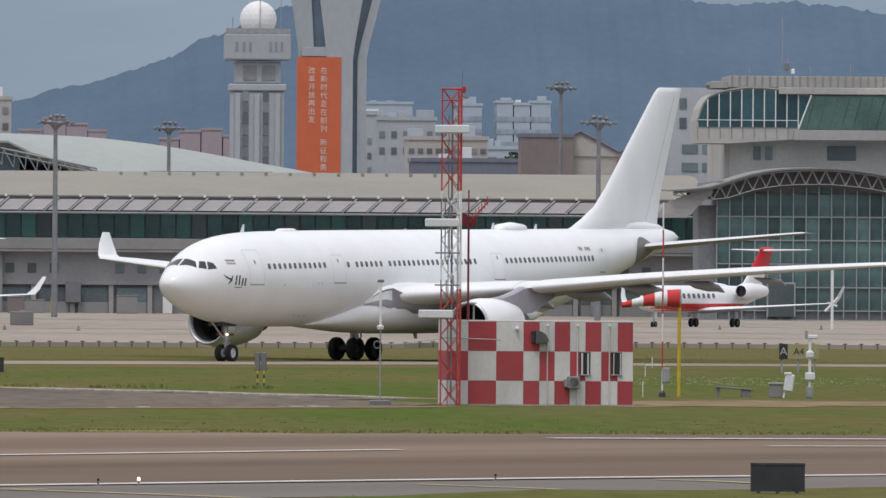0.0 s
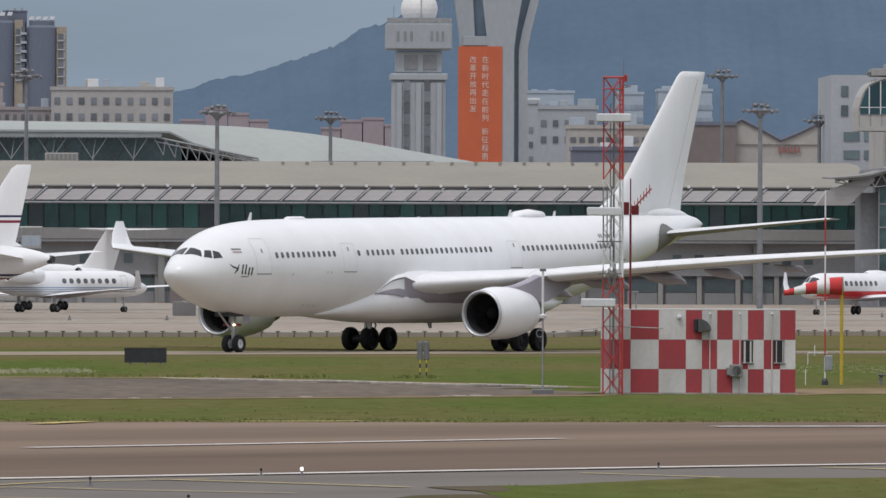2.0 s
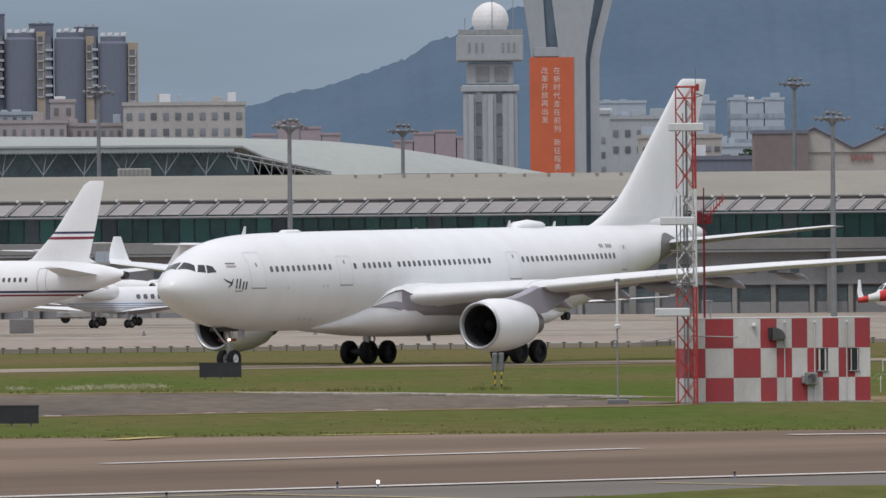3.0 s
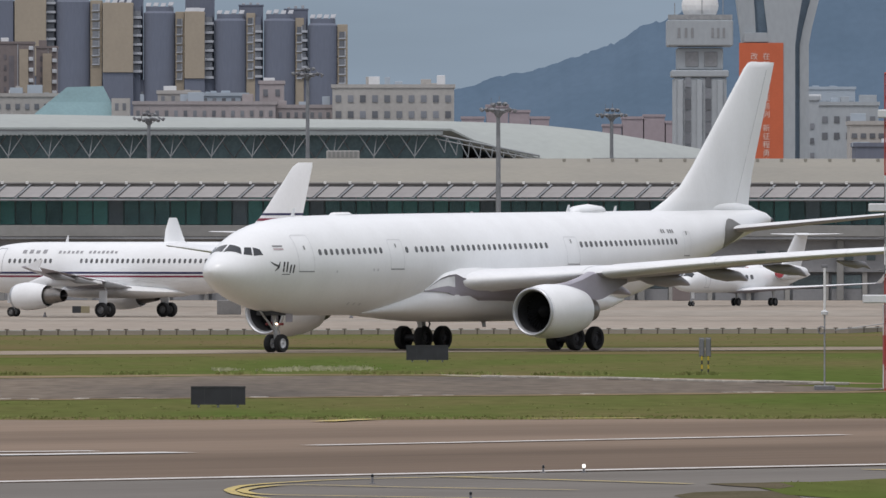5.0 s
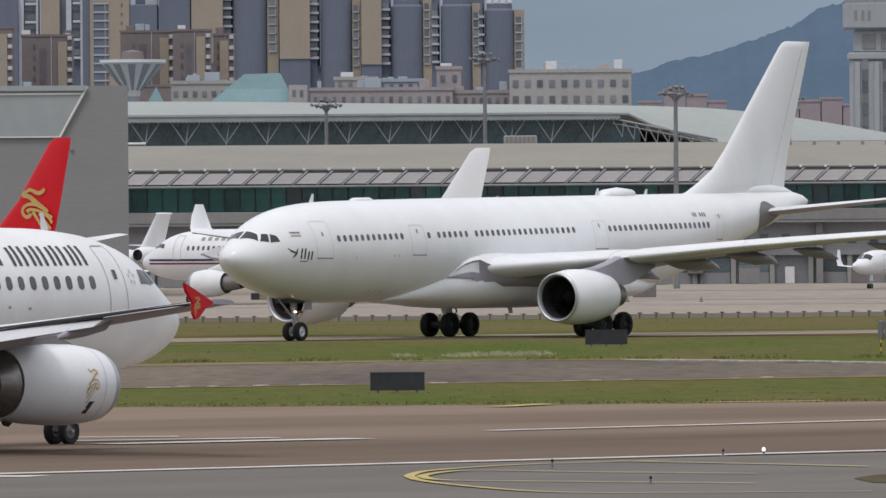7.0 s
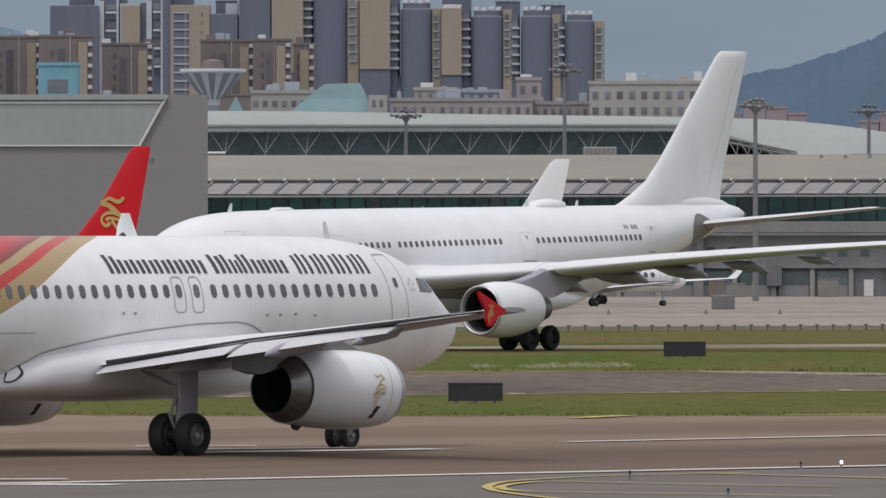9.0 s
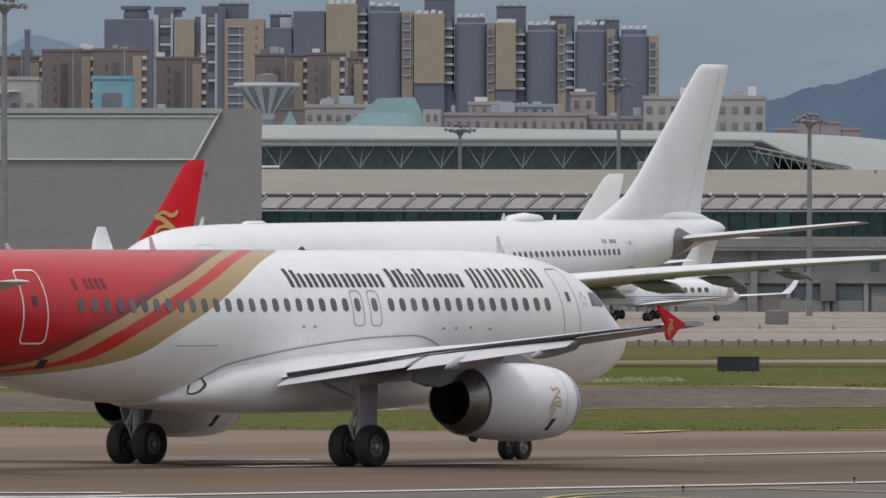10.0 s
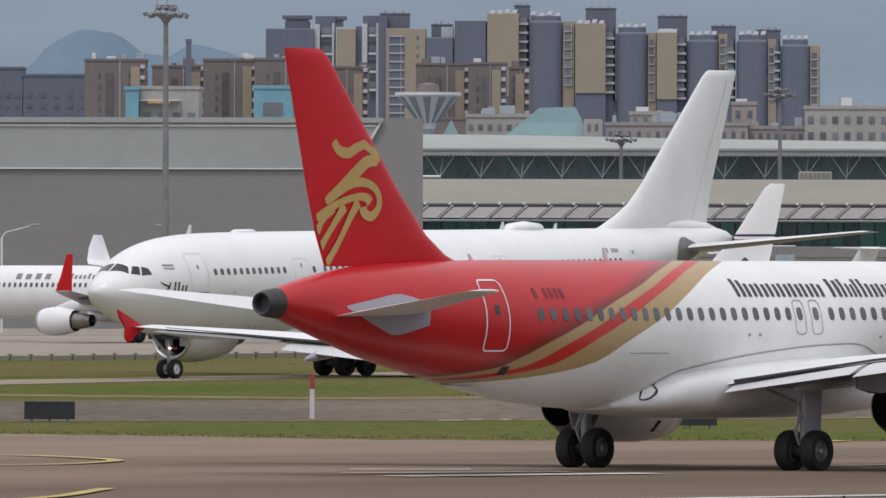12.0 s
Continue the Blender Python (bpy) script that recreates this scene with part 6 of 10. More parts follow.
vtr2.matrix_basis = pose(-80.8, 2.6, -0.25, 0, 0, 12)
for i in range(1, 17):
    share(vtr, pose(-78.5 + 5.06 * i, -0.4, 0), hall)
    share(vtr2, pose(-78.5 + 5.06 * i - 2.3, 2.6, -0.25, 0, 0, 12), hall)
for i in range(9):
    x0, x1 = 5 + 1.45 * i, 5 + 1.45 * (i + 1)
    t0, t1 = 20.3 - (x0 - 5) * 0.205, 20.3 - (x1 - 5) * 0.205
    part("top_chord", tube((x0, -0.4, t0), (x1, -0.4, t1), 0.14, 6), M_STRUT2, hall)
    part("lower_chord", tube((x0, -0.4, t0 - 0.55), (x1, -0.4, t1 - 0.55), 0.09, 6), M_STRUT2, hall)
    part("end_strut", tube((x0, -0.4, t0), ((x0 + x1) / 2 + 0.5, -0.4, max(17.2, t0 - 2.3)), 0.08, 6), M_STRUT2, hall)
    part("end_strut", tube((x1, -0.4, t1), ((x0 + x1) / 2 + 0.5, -0.4, max(17.2, t0 - 2.3)), 0.07, 6), M_STRUT2, hall)
un = root("rooftop_unit", pose(-6.2, 1424, 16.72 + APRON_Z), "grey ribbed air unit on the roof", "air unit")
part("body", box(-2.0, 2.0, -1.5, 1.5, 0, 1.05, 0.1), M_WALLGREY, un)
for k in range(7):
    part("grille", box(-1.75 + 0.52 * k, -1.45 + 0.52 * k, -1.56, -1.503, 0.25, 0.95, 0.01), M_FASCIA, un)
part("roof_pipe", tube((-62, -4.0, 17.55), (-53.0, -4.0, 17.55), 0.16, 8), M_TRIM, hall, "white pipe along the roof edge")

# ---------------------------------------------------------------- hangar
hang = root("hangar", pose(0, 1150, APRON_Z), "large windowless grey hangar with pale upper cladding", "hangar")
hb = bmesh.new()
grid_faces(hb, [[(-190, 0, z), (-43, 0, z), (-50, 120, z), (-190, 120, z)] for z in (0, 20.45)], True, True, True)
part("body", fix(hb), M_HANGAR, hang, "grey clad hangar wall")
bm = bmesh.new()
grid_faces(bm, [[(-190, y, 15.55), (-49.5, y, 15.55), (-47.0, y, 20.3), (-190, y, 20.3)] for y in (-0.25, -0.01)], True, True, True)
part("upper_cladding", fix(bm), M_HANGARPALE, hang, "pale grey-green upper cladding")
bm = tube((-49.6, -0.35, 15.5), (-46.9, -0.35, 20.4), 0.13, 6)
part("edge_trim", bm, M_TRIM, hang, "white raked edge trim")
part("roof_trim", box(-190, -47.5, -0.4, -0.253, 19.62, 19.78), M_TRIM, hang, "white horizontal band")
part("roof_trim", box(-190, -47.0, -0.6, -0.253, 20.0, 20.5), M_HANGARPALE, hang)
part("roof_trim", box(-190, -49.6, -0.32, -0.253, 15.48, 15.6), M_TRIM, hang, "thin white line under the cladding")
part("wall_lamp", box(-48.6, -48.3, -0.25, 0.0, 14.2, 14.5, 0.03), M_SHADE, hang)

# ---------------------------------------------------------------- glazed pier with the arched canopy
M_BACKING = mat("dark_soffit_lining", (0.12, 0.108, 0.108), 0.8, vary=0.08, scale=0.3)
vip = root("glazed_pier_building", pose(0, 1300, APRON_Z), "glass-fronted building with an arched truss canopy", "building")
part("body", box(84.2, 150, 1.0, 40, 0, 15.3), M_SHADE, vip)
arch = lambda x: spline([(77, 13.62), (79.15, 13.72), (82.5, 14.02), (85.65, 14.94), (88.7, 15.8), (91.8, 16.16), (95.6, 16.25), (99.3, 15.97), (102.3, 15.5), (110, 13.8)], x)
gp = part("pane", box(-0.66, 0.66, -0.04, 0.04, -1.2, 1.2), M_SEAGLASS, vip)
first = True
for i in range(16):
    for j in range(7):
        x = 84.6 + 1.4 * i
        z = -0.15 + 2.56 * j
        if z > arch(x) - 1.0 or z < 0.2:
            continue
        m = pose(x, 0.6, z)
        if first:
            gp.matrix_basis, first = m, False
        else:
            share(gp, m, vip)
mv = part("mullion", box(-0.06, 0.06, -0.15, 0.15, 0, 1), M_STEELPALE, vip)
mv.matrix_basis = Matrix.LocRotScale((83.9, 0.5, 0), None, (1, 1, arch(83.9) - 1.2))
for i in range(1, 17):
    x = 83.9 + 1.4 * i
    share(mv, Matrix.LocRotScale((x, 0.5, 0), None, (1, 1, arch(x) - 1.0)), vip)
for z in (0.05, 1.1, 3.65, 6.2, 8.8, 11.38):
    part("transom", box(83.9, 106.5, 0.36, 0.64, z - 0.07, z + 0.07), M_STEELPALE, vip)
for y in (-2.0, -0.6):
    bm = bmesh.new()
    for i in range(20):
        x0, x1 = 79.0 + 1.45 * i, 79.0 + 1.45 * (i + 1)
        tube_in(bm, (x0, y, arch(x0) + 0.25), (x1, y, arch(x1) + 0.25), 0.13, 6)
        tube_in(bm, (x0, y, arch(x0) - 1.3 * min(1, i / 4)), (x1, y, arch(x1) - 1.3 * min(1, (i + 1) / 4)), 0.05, 6)
        tube_in(bm, (x0, y, arch(x0) - 1.3 * min(1, i / 4)), ((x0 + x1) / 2, y, arch((x0 + x1) / 2) + 0.2), 0.05, 6)
        tube_in(bm, ((x0 + x1) / 2, y, arch((x0 + x1) / 2) + 0.2), (x1, y, arch(x1) - 1.3 * min(1, (i + 1) / 4)), 0.05, 6)
    part("canopy_truss", fix(bm), M_STRUT2, vip, "arched grey steel truss")
# Dark plate added behind the truss in place of the canopy's inner shade.
bm = bmesh.new()
grid_faces(bm, [[(x, -0.35, arch(x) + 0.2), (x, -0.35, arch(x) - 1.6 * min(1, max(0.0, (x - 80) / 5))), (x, -0.2, arch(x) - 1.6 * min(1, max(0.0, (x - 80) / 5))), (x, -0.2, arch(x) + 0.2)] for x in [80.5 + 1.5 * i for i in range(20)]], True, True, True)
part("truss_lining", fix(bm), M_BACKING, vip, "dark brown plate that stands for shade behind the truss")
bm = bmesh.new()
grid_faces(bm, [[(x, -2.6, arch(x) + 0.36), (x, 14, arch(x) + 0.55), (x, 14, arch(x) + 0.7), (x, -2.6, arch(x) + 0.54)] for x in [78.4 + 1.5 * i for i in range(22)]], True, True, True)
part("canopy_roof", fix(bm), M_FASCIA, vip, "thin arched canopy roof", True)
part("wing_wall", box(82.0, 84.1, 2, 12, 0.0, 12.6), M_SHADE, vip, "recessed end bay, shade in its grey")
bm = bmesh.new()
grid_faces(bm, [[(76.9, y, 11.2), (80.4, y, 11.2), (83.3, y, 13.9), (83.3, y, 14.3), (81.7, y, 14.1), (78.1, y, 12.75)] for y in (-1.5, 3)], True, True, True)
part("wing_roof", fix(bm), M_LOUVRE, vip, "pale folded roof edge")
part("gate_frame", box(89.4, 92.6, 0.2, 0.35, 0.4, 4.2, 0.03), M_STEELPALE, vip)
part("gate_door", box(89.6, 92.4, 0.1, 0.2, 0.4, 4.0, 0.03), M_DARKGLASS, vip)

M_PALEGLASS = mat("pale_blue_glass", (0.17, 0.225, 0.25), 0.25, vary=0.1, scale=0.3, each=0.2)
M_PALEWALL = mat("pale_blue_grey_render", (0.40, 0.42, 0.45), 0.85, vary=0.05, scale=0.15)
M_CABGLASS = mat("dark_blue_green_glass", (0.034, 0.088, 0.105), 0.12, vary=0.15, scale=0.3, each=0.4, spec=0.6)
M_GREENBAND = mat("dusty_green_glass", (0.085, 0.155, 0.132), 0.25, vary=0.15, scale=0.3, spec=0.5)
deck = root("operations_block", pose(0, 1330, APRON_Z), "pale concrete block with a curved green window band", "building")
part("wall", box(87.2, 150, 0.5, 40, 0, 25.9), M_CONCRETE, deck, "pale stained concrete wall")
part("annex", box(87.25, 95.59, 113, 140, 0, 27.72), M_PALEWALL, deck, "pale blue-grey side block")
for x in (89.74, 92.23):
    for z in (18.03, 20.25):
        part("window", box(x - 0.97, x + 0.97, 112.85, 113.05, z - 0.54, z + 0.54, 0.02), M_PALEGLASS, deck)
for z in (23.39, 25.77):
    part("window", box(88.44, 89.31, 112.85, 113.05, z - 0.65, z + 0.65, 0.02), M_DARKGLASS, deck)
# cab with a rounded west end, a glass band that leans, and a ribbed parapet
top = lambda x: spline([(83.4, 22.0), (83.6, 23.1), (84.8, 24.82), (86.9, 25.52), (89.7, 25.82), (93.2, 25.57), (96.0, 25.3)], min(x, 96.0))
bm = bmesh.new()
grid_faces(bm, [[(x, -2.0, 19.7 + max(0.0, min(0.5, (x - 87) * 0.07))), (x, -2.0, top(x) + 0.28), (x, 10, top(x) + 0.28), (x, 10, 19.7)] for x in [83.4 + 0.27 * i for i in range(9)] + [86 + 1.0 * i for i in range(11)] + [150]], True, True, True)
part("cab", fix(bm), M_CONCRETE, deck, "rounded pale cab wall", False)
for i in range(9):
    xa, xb = (83.48, 84.55) if i == 0 else (84.55 + 1.27 * (i - 1), 84.55 + 1.27 * i)
    xc, xd = xa + 0.06, xb - 0.06
    for lo, hi in ((21.55, 22.25), (22.37, None)):
        n = 5
        bm = bmesh.new()
        grid_faces(bm, [[(x, -2.12, lo), (x, -2.12, hi or max(lo + 0.1, top(x) - 0.1)), (x, -2.02, hi or max(lo + 0.1, top(x) - 0.1)), (x, -2.02, lo)] for x in [xc + (xd - xc) * k / n for k in range(n + 1)]], True, True, True)
        part("pane", fix(bm), M_CABGLASS, deck)
    part("mullion", box(xb - 0.06, xb + 0.06, -2.2, -2.003, 21.5, top(xb)), M_TRIM, deck)
part("transom", box(83.5, 94.7, -2.18, -2.003, 22.27, 22.35), M_TRIM, deck)
bm = bmesh.new()
for xa in [83.42 + 0.63 * i for i in range(18)]:
    tube_in(bm, (xa, -2.1, top(xa) + 0.12), (xa + 0.63, -2.1, top(xa + 0.63) + 0.12), 0.11, 6)
part("cab_edge", fix(bm), M_FASCIA, deck, "dark curved cab edge")
for xa in [83.4 + 1.27 * i for i in range(9)]:
    part("apron_rib", box(xa, xa + 0.07, -2.05, -2.003, 20.2, 21.5), M_FASCIA, deck)
bm = bmesh.new()
grid_faces(bm, [[(94.75, y, 21.3), (150, y, 21.3), (150, y, 25.1), (96.1, y, 25.1)] for y in (-2.5, -2.25)], True, True, True)
part("window_band", fix(bm), M_GREENBAND, deck, "long slanting green window band")
for k in range(14):
    part("band_mullion", fix(tube((95.6 + 1.3 * k, -2.53, 21.35), (96.6 + 1.3 * k, -2.53, 25.0), 0.03, 5)), M_SEAGLASS, deck)
bm = bmesh.new()
grid_faces(bm, [[(94.8, y, 21.55), (96.02, y, 25.0), (94.8, y, 25.1)] for y in (-2.2, -2.1)], True, True, True)
part("pane", fix(bm), M_CABGLASS, deck)
part("band_edge", tube((94.7, -2.55, 21.3), (96.15, -2.55, 25.15), 0.1, 6), M_TRIM, deck)
part("band_sill", box(94.2, 150, -2.6, 0.5, 20.1, 21.25, 0.05), M_WALLGREY, deck, "grey sill under the window band")
part("roof_edge", box(92.5, 150, -2.7, 12, 25.25, 26.0, 0.05), M_CONCRETE, deck, "pale roof edge")
part("roof_parapet", box(87.0, 150, -0.5, 12, 26.0, 27.3, 0.05), M_WALLGREY, deck, "ribbed grey roof parapet")
part("roof_parapet", box(85.2, 90.5, 0.5, 10, 25.9, 26.7, 0.05), M_WALLGREY, deck)
for k in range(26):
    part("parapet_rib", box(87.3 + 0.85 * k, 87.42 + 0.85 * k, -0.6, -0.503, 26.0, 27.35), M_FASCIA, deck)
for x, z0, z1 in ((90.3, 17.9, 19.4), (91.6, 17.9, 19.4)):
    part("window", box(x - 0.4, x + 0.4, 0.35, 0.55, z0, z1, 0.02), M_DARKGLASS, deck)
part("window", box(98.2, 101.4, 0.35, 0.55, 17.9, 19.5, 0.02), M_DARKGLASS, deck)
for x, z in ((93.3, 34.5), (93.9, 30.0), (89.6, 28.9), (101, 28.8), (96.5, 28.4)):
    part("roof_aerial", tube((x, 4, 27.5), (x, 4, z), 0.05, 6), M_STEEL, deck)
part("roof_camera", box(93.5, 94.1, 3.6, 4.4, 28.0, 28.9, 0.1), M_STEELDARK, deck)
part("roof_camera", box(94.3, 94.7, 3.6, 4.2, 27.6, 28.2, 0.1), M_TRIM, deck)
part("roof_plant", box(84.8, 86.6, 5, 8, 26.0, 26.4, 0.05), M_DARKGLASS, deck)
# ---------------------------------------------------------------- towers behind the terminal
M_TOWERGREY = mat("pale_grey_tower_concrete", (0.345, 0.375, 0.40), 0.8, vary=0.06, scale=0.12, stretch=(1, 1, 0.4), col2=(0.305, 0.335, 0.36))
M_BANNER = mat("orange_red_banner_cloth", (0.54, 0.125, 0.055), 0.8, vary=0.05, scale=0.3)
M_BANNERTEXT = mat("white_banner_lettering", (0.70, 0.56, 0.50), 0.8, vary=0.03, scale=1)
M_RADOME = mat("white_radome_panels", (0.74, 0.74, 0.73), 0.6, vary=0.04, scale=0.6)
M_BLUEGLASS = mat("blue_strip_glazing", (0.15, 0.215, 0.285), 0.3, vary=0.12, scale=0.4, spec=0.6)
# Town windows are lightened to carry the haze.
M_TOWNGLASS = mat("dim_window_glass", (0.185, 0.195, 0.215), 0.3, vary=0.1, scale=0.3, each=0.35)

rad = root("radar_tower", pose(43.6, 1700, 0), "pale grey concrete tower with a white radome", "tower")
part("shaft", box(-3.8, 3.8, -3.8, 3.8, 0, 31.0, 0.3), M_TOWERGREY, rad, "fluted square concrete shaft")
for x in (-3.2, -0.45, 2.5):
    part("pilaster", box(x, x + 0.75, -4.25, -3.803, 0, 30.6, 0.05), M_TOWERGREY, rad)
for x in (-2.15, 0.75):
    st = part("stair_window", box(x, x + 0.85, -3.95, -3.803, 0.0, 1.5), M_TOWNGLASS, rad)
    st.location.z = 2.0
    for i in range(1, 18):
        share(st, pose(0, 0, 2.0 + 1.62 * i), rad)
part("collar", box(-4.1, 4.1, -4.1, 4.1, 31.0, 32.0, 0.15), M_TOWERGREY, rad)
part("neck", box(-3.3, 3.3, -3.3, 3.3, 32.0, 35.2, 0.2), M_TOWERGREY, rad)
for x in (-2.1, 0.6):
    part("neck_opening", box(x, x + 1.9, -3.42, -3.303, 32.5, 34.6, 0.05), M_SHADE, rad)
part("gallery", box(-4.7, 4.7, -4.7, 4.7, 35.4, 39.2, 0.2), M_TOWERGREY, rad, "overhanging square gallery")
for x in (-3.2, -2.2, -1.3, 1.6, 2.4, 3.2):
    part("gallery_slot", box(x, x + 0.35, -4.78, -4.703, 36.6, 38.0, 0.02), M_SHADE, rad)
bm = bmesh.new()
bmesh.ops.create_icosphere(bm, subdivisions=3, radius=2.65)
for v in bm.verts:
    v.co.z = max(v.co.z, -2.1)
part("radome", bm, M_RADOME, rad, "white panelled radar dome").location = (0.1, 0, 41.3)
for x, z in ((-3.6, 41.6), (0.3, 45.6), (3.3, 44.6)):
    part("lightning_rod", tube((x, -2.6, 39.2), (x, -2.6, z), 0.06, 6), M_STEEL, rad)
part("gallery_rail", box(-4.6, 4.6, -4.65, -4.6, 39.2, 39.9), M_STEEL, rad)

atc = root("control_tower", pose(56, 1750, 0), "tall white flaring control tower with an orange banner", "tower")
for x0, x1, t0, t1, y in ((-4.9, -2.8, -6.05, -3.25, 0), (-1.0, 2.9, -2.0, 4.3, -0.8), (3.6, 4.95, 5.75, 7.0, 0.4)):
    bm = bmesh.new()
    rr = []
    for z, u in ((0, 0), (20, 0), (36.5, 0), (39, 0.22), (45, 0.95), (60, 2.8)):
        a, b = x0 + (t0 - x0) * u, x1 + (t1 - x1) * u
        rr.append([(a, y - 2.2, z), (b, y - 2.2, z), (b, y + 3, z), (a, y + 3, z)])
    grid_faces(bm, rr, True, True, True)
    part("leg", fix(bm), M_TOWERGREY, atc, "white concrete leg that flares outward", False)
bm = bmesh.new()
grid_faces(bm, [[(-3.4, -1.3, z), (-0.7, -1.3, z), (-0.7, -0.9, z), (-3.4, -0.9, z)] for z in (0, 60)], True, True, True)
part("glass_strip", fix(bm), M_BLUEGLASS, atc)
bm = bmesh.new()
rr = []
for z, u in ((0, 0), (37, 0), (39, 0.25), (45, 0.95), (60, 2.8)):
    rr.append([(2.6 + 1.4 * u, -1.2, z), (3.8 + 2.2 * u, -1.2, z), (3.8 + 2.2 * u, -0.7, z), (2.6 + 1.4 * u, -0.7, z)])
grid_faces(bm, rr, True, True, True)
part("glass_strip", fix(bm), M_BLUEGLASS, atc, "blue-grey recessed glass strip")
part("gallery", box(-4.6, 1.4, -2.9, -2.2, 36.9, 38.3, 0.05), M_TOWERGREY, atc)
ban = part("banner", box(-5.35, 1.15, -3.15, -3.0, 16.0, 36.8), M_BANNER, atc, "orange-red vertical banner with white lettering")


def lettering(chars, x, z, step, size, parent, y, material):
    """Upright lettering, one character under another."""
    for i, c in enumerate(chars):
        if c == " ":
            continue
        cu = bpy.data.curves.new("lettering", "FONT")
        cu.body, cu.size, cu.align_x, cu.align_y = c, size, "CENTER", "CENTER"
        cu.extrude = 0.02
        cu.materials.append(material)
        o = new("lettering", cu)
        o.parent = parent
        o.matrix_basis = pose(x, y, z - step * i, 90, 0, 0)


lettering("在新时代走在前列", -1.35, 34.75, 1.22, 1.1, ban, -3.2, M_BANNERTEXT)
lettering("新征程勇当尖兵", -1.35, 24.2, 1.22, 1.1, ban, -3.2, M_BANNERTEXT)
lettering("改革开放再出发", -3.15, 34.75, 1.2, 1.1, ban, -3.2, M_BANNERTEXT)

# ---------------------------------------------------------------- the town and the hills
# Most town paints lean pale or blue: distance haze in the colour.
M_BEIGE = mat("beige_tower_render", (0.35, 0.297, 0.228), 0.85, vary=0.05, scale=0.06, col2=(0.315, 0.268, 0.21))
M_SLATE = mat("slate_grey_tower_render", (0.142, 0.160, 0.208), 0.85, vary=0.06, scale=0.12, stretch=(1, 1, 0.15), col2=(0.130, 0.143, 0.182))
M_BROWN = mat("brown_tower_render", (0.20, 0.168, 0.160), 0.85, vary=0.08, scale=0.06, col2=(0.172, 0.148, 0.146))
M_BALCONY = mat("pale_balcony_front", (0.42, 0.44, 0.475), 0.8, vary=0.06, scale=0.4)
M_CREAM = mat("cream_low_building", (0.40, 0.385, 0.365), 0.85, vary=0.07, scale=0.1, col2=(0.345, 0.33, 0.31))
M_PINK = mat("dusty_pink_building", (0.35, 0.315, 0.315), 0.85, vary=0.07, scale=0.1, col2=(0.31, 0.28, 0.28))
M_BLUEWALL = mat("turquoise_panel_wall", (0.185, 0.40, 0.48), 0.7, vary=0.06, scale=0.2)
M_TEALROOF = mat("teal_tile_roof", (0.19, 0.30, 0.32), 0.8, vary=0.07, scale=0.15)
# Rose, blue-grey and far glass hold the most haze in their tones.
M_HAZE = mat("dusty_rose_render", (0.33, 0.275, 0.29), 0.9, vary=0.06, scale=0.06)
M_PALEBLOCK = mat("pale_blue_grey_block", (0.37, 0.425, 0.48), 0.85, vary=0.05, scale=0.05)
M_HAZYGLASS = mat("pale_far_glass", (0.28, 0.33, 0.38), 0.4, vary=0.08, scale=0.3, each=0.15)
M_POSTWHITE = mat("white_bay_post", (0.52, 0.54, 0.57), 0.8, vary=0.06, scale=0.3)
M_SOLAR = mat("grey_roof_gear", (0.36, 0.37, 0.39), 0.7, vary=0.05, scale=0.5)
M_ROOFWHITE = mat("white_roof_gear", (0.66, 0.67, 0.68), 0.6, vary=0.05, scale=0.5)


def block(name, x0, x1, y, z1, wall, label, rows=(), cols=0, z0=0.0, depth=14, win=(0.9, 1.1), first=2.2, storey=3.0, parapet=True, category="building", glass=None, gear=True):
    """A house of the town: wall, parapet and real windows on the side that is seen."""
    b = root(name, pose((x0 + x1) / 2, y, 0), label, category)
    h = (x1 - x0) / 2
    part("wall", box(-h, h, 0, depth, z0, z1), wall, b)
    if parapet:
        part("parapet", box(-h - 0.25, h + 0.25, -0.25, depth, z1, z1 + 0.7), wall, b)
    if cols:
        pitch = 2 * h / cols
        w = None
        for r in rows:
            for c in range(cols):
                m = pose(-h + pitch * (c + 0.5), -0.05, r)
                if w is None:
                    w = part("window", box(-win[0] / 2, win[0] / 2, -0.12, 0.1, -win[1] / 2, win[1] / 2), glass or M_TOWNGLASS, b)
                    w.matrix_basis = m
                else:
                    share(w, m, b)
    rnd = random.Random(int(x0 * 7 + z1 * 3))
    for k in range(max(1, min(9, int((x1 - x0) / 3.2))) if gear else 0):
        cx, w = rnd.uniform(-h + 1, h - 1), rnd.uniform(0.35, 1.6)
        part(rnd.choice(("roof_tank", "stair_house", "roof_shed")), box(cx - w, cx + w, 1.5 + 0.17 * k, 4.5 + 0.23 * k, z1, z1 + rnd.uniform(0.8, 2.6), 0.05), rnd.choice((M_ROOFWHITE, wall, M_PALEBLOCK)), b)
    return b


# towers of flats
FL = 4300.0


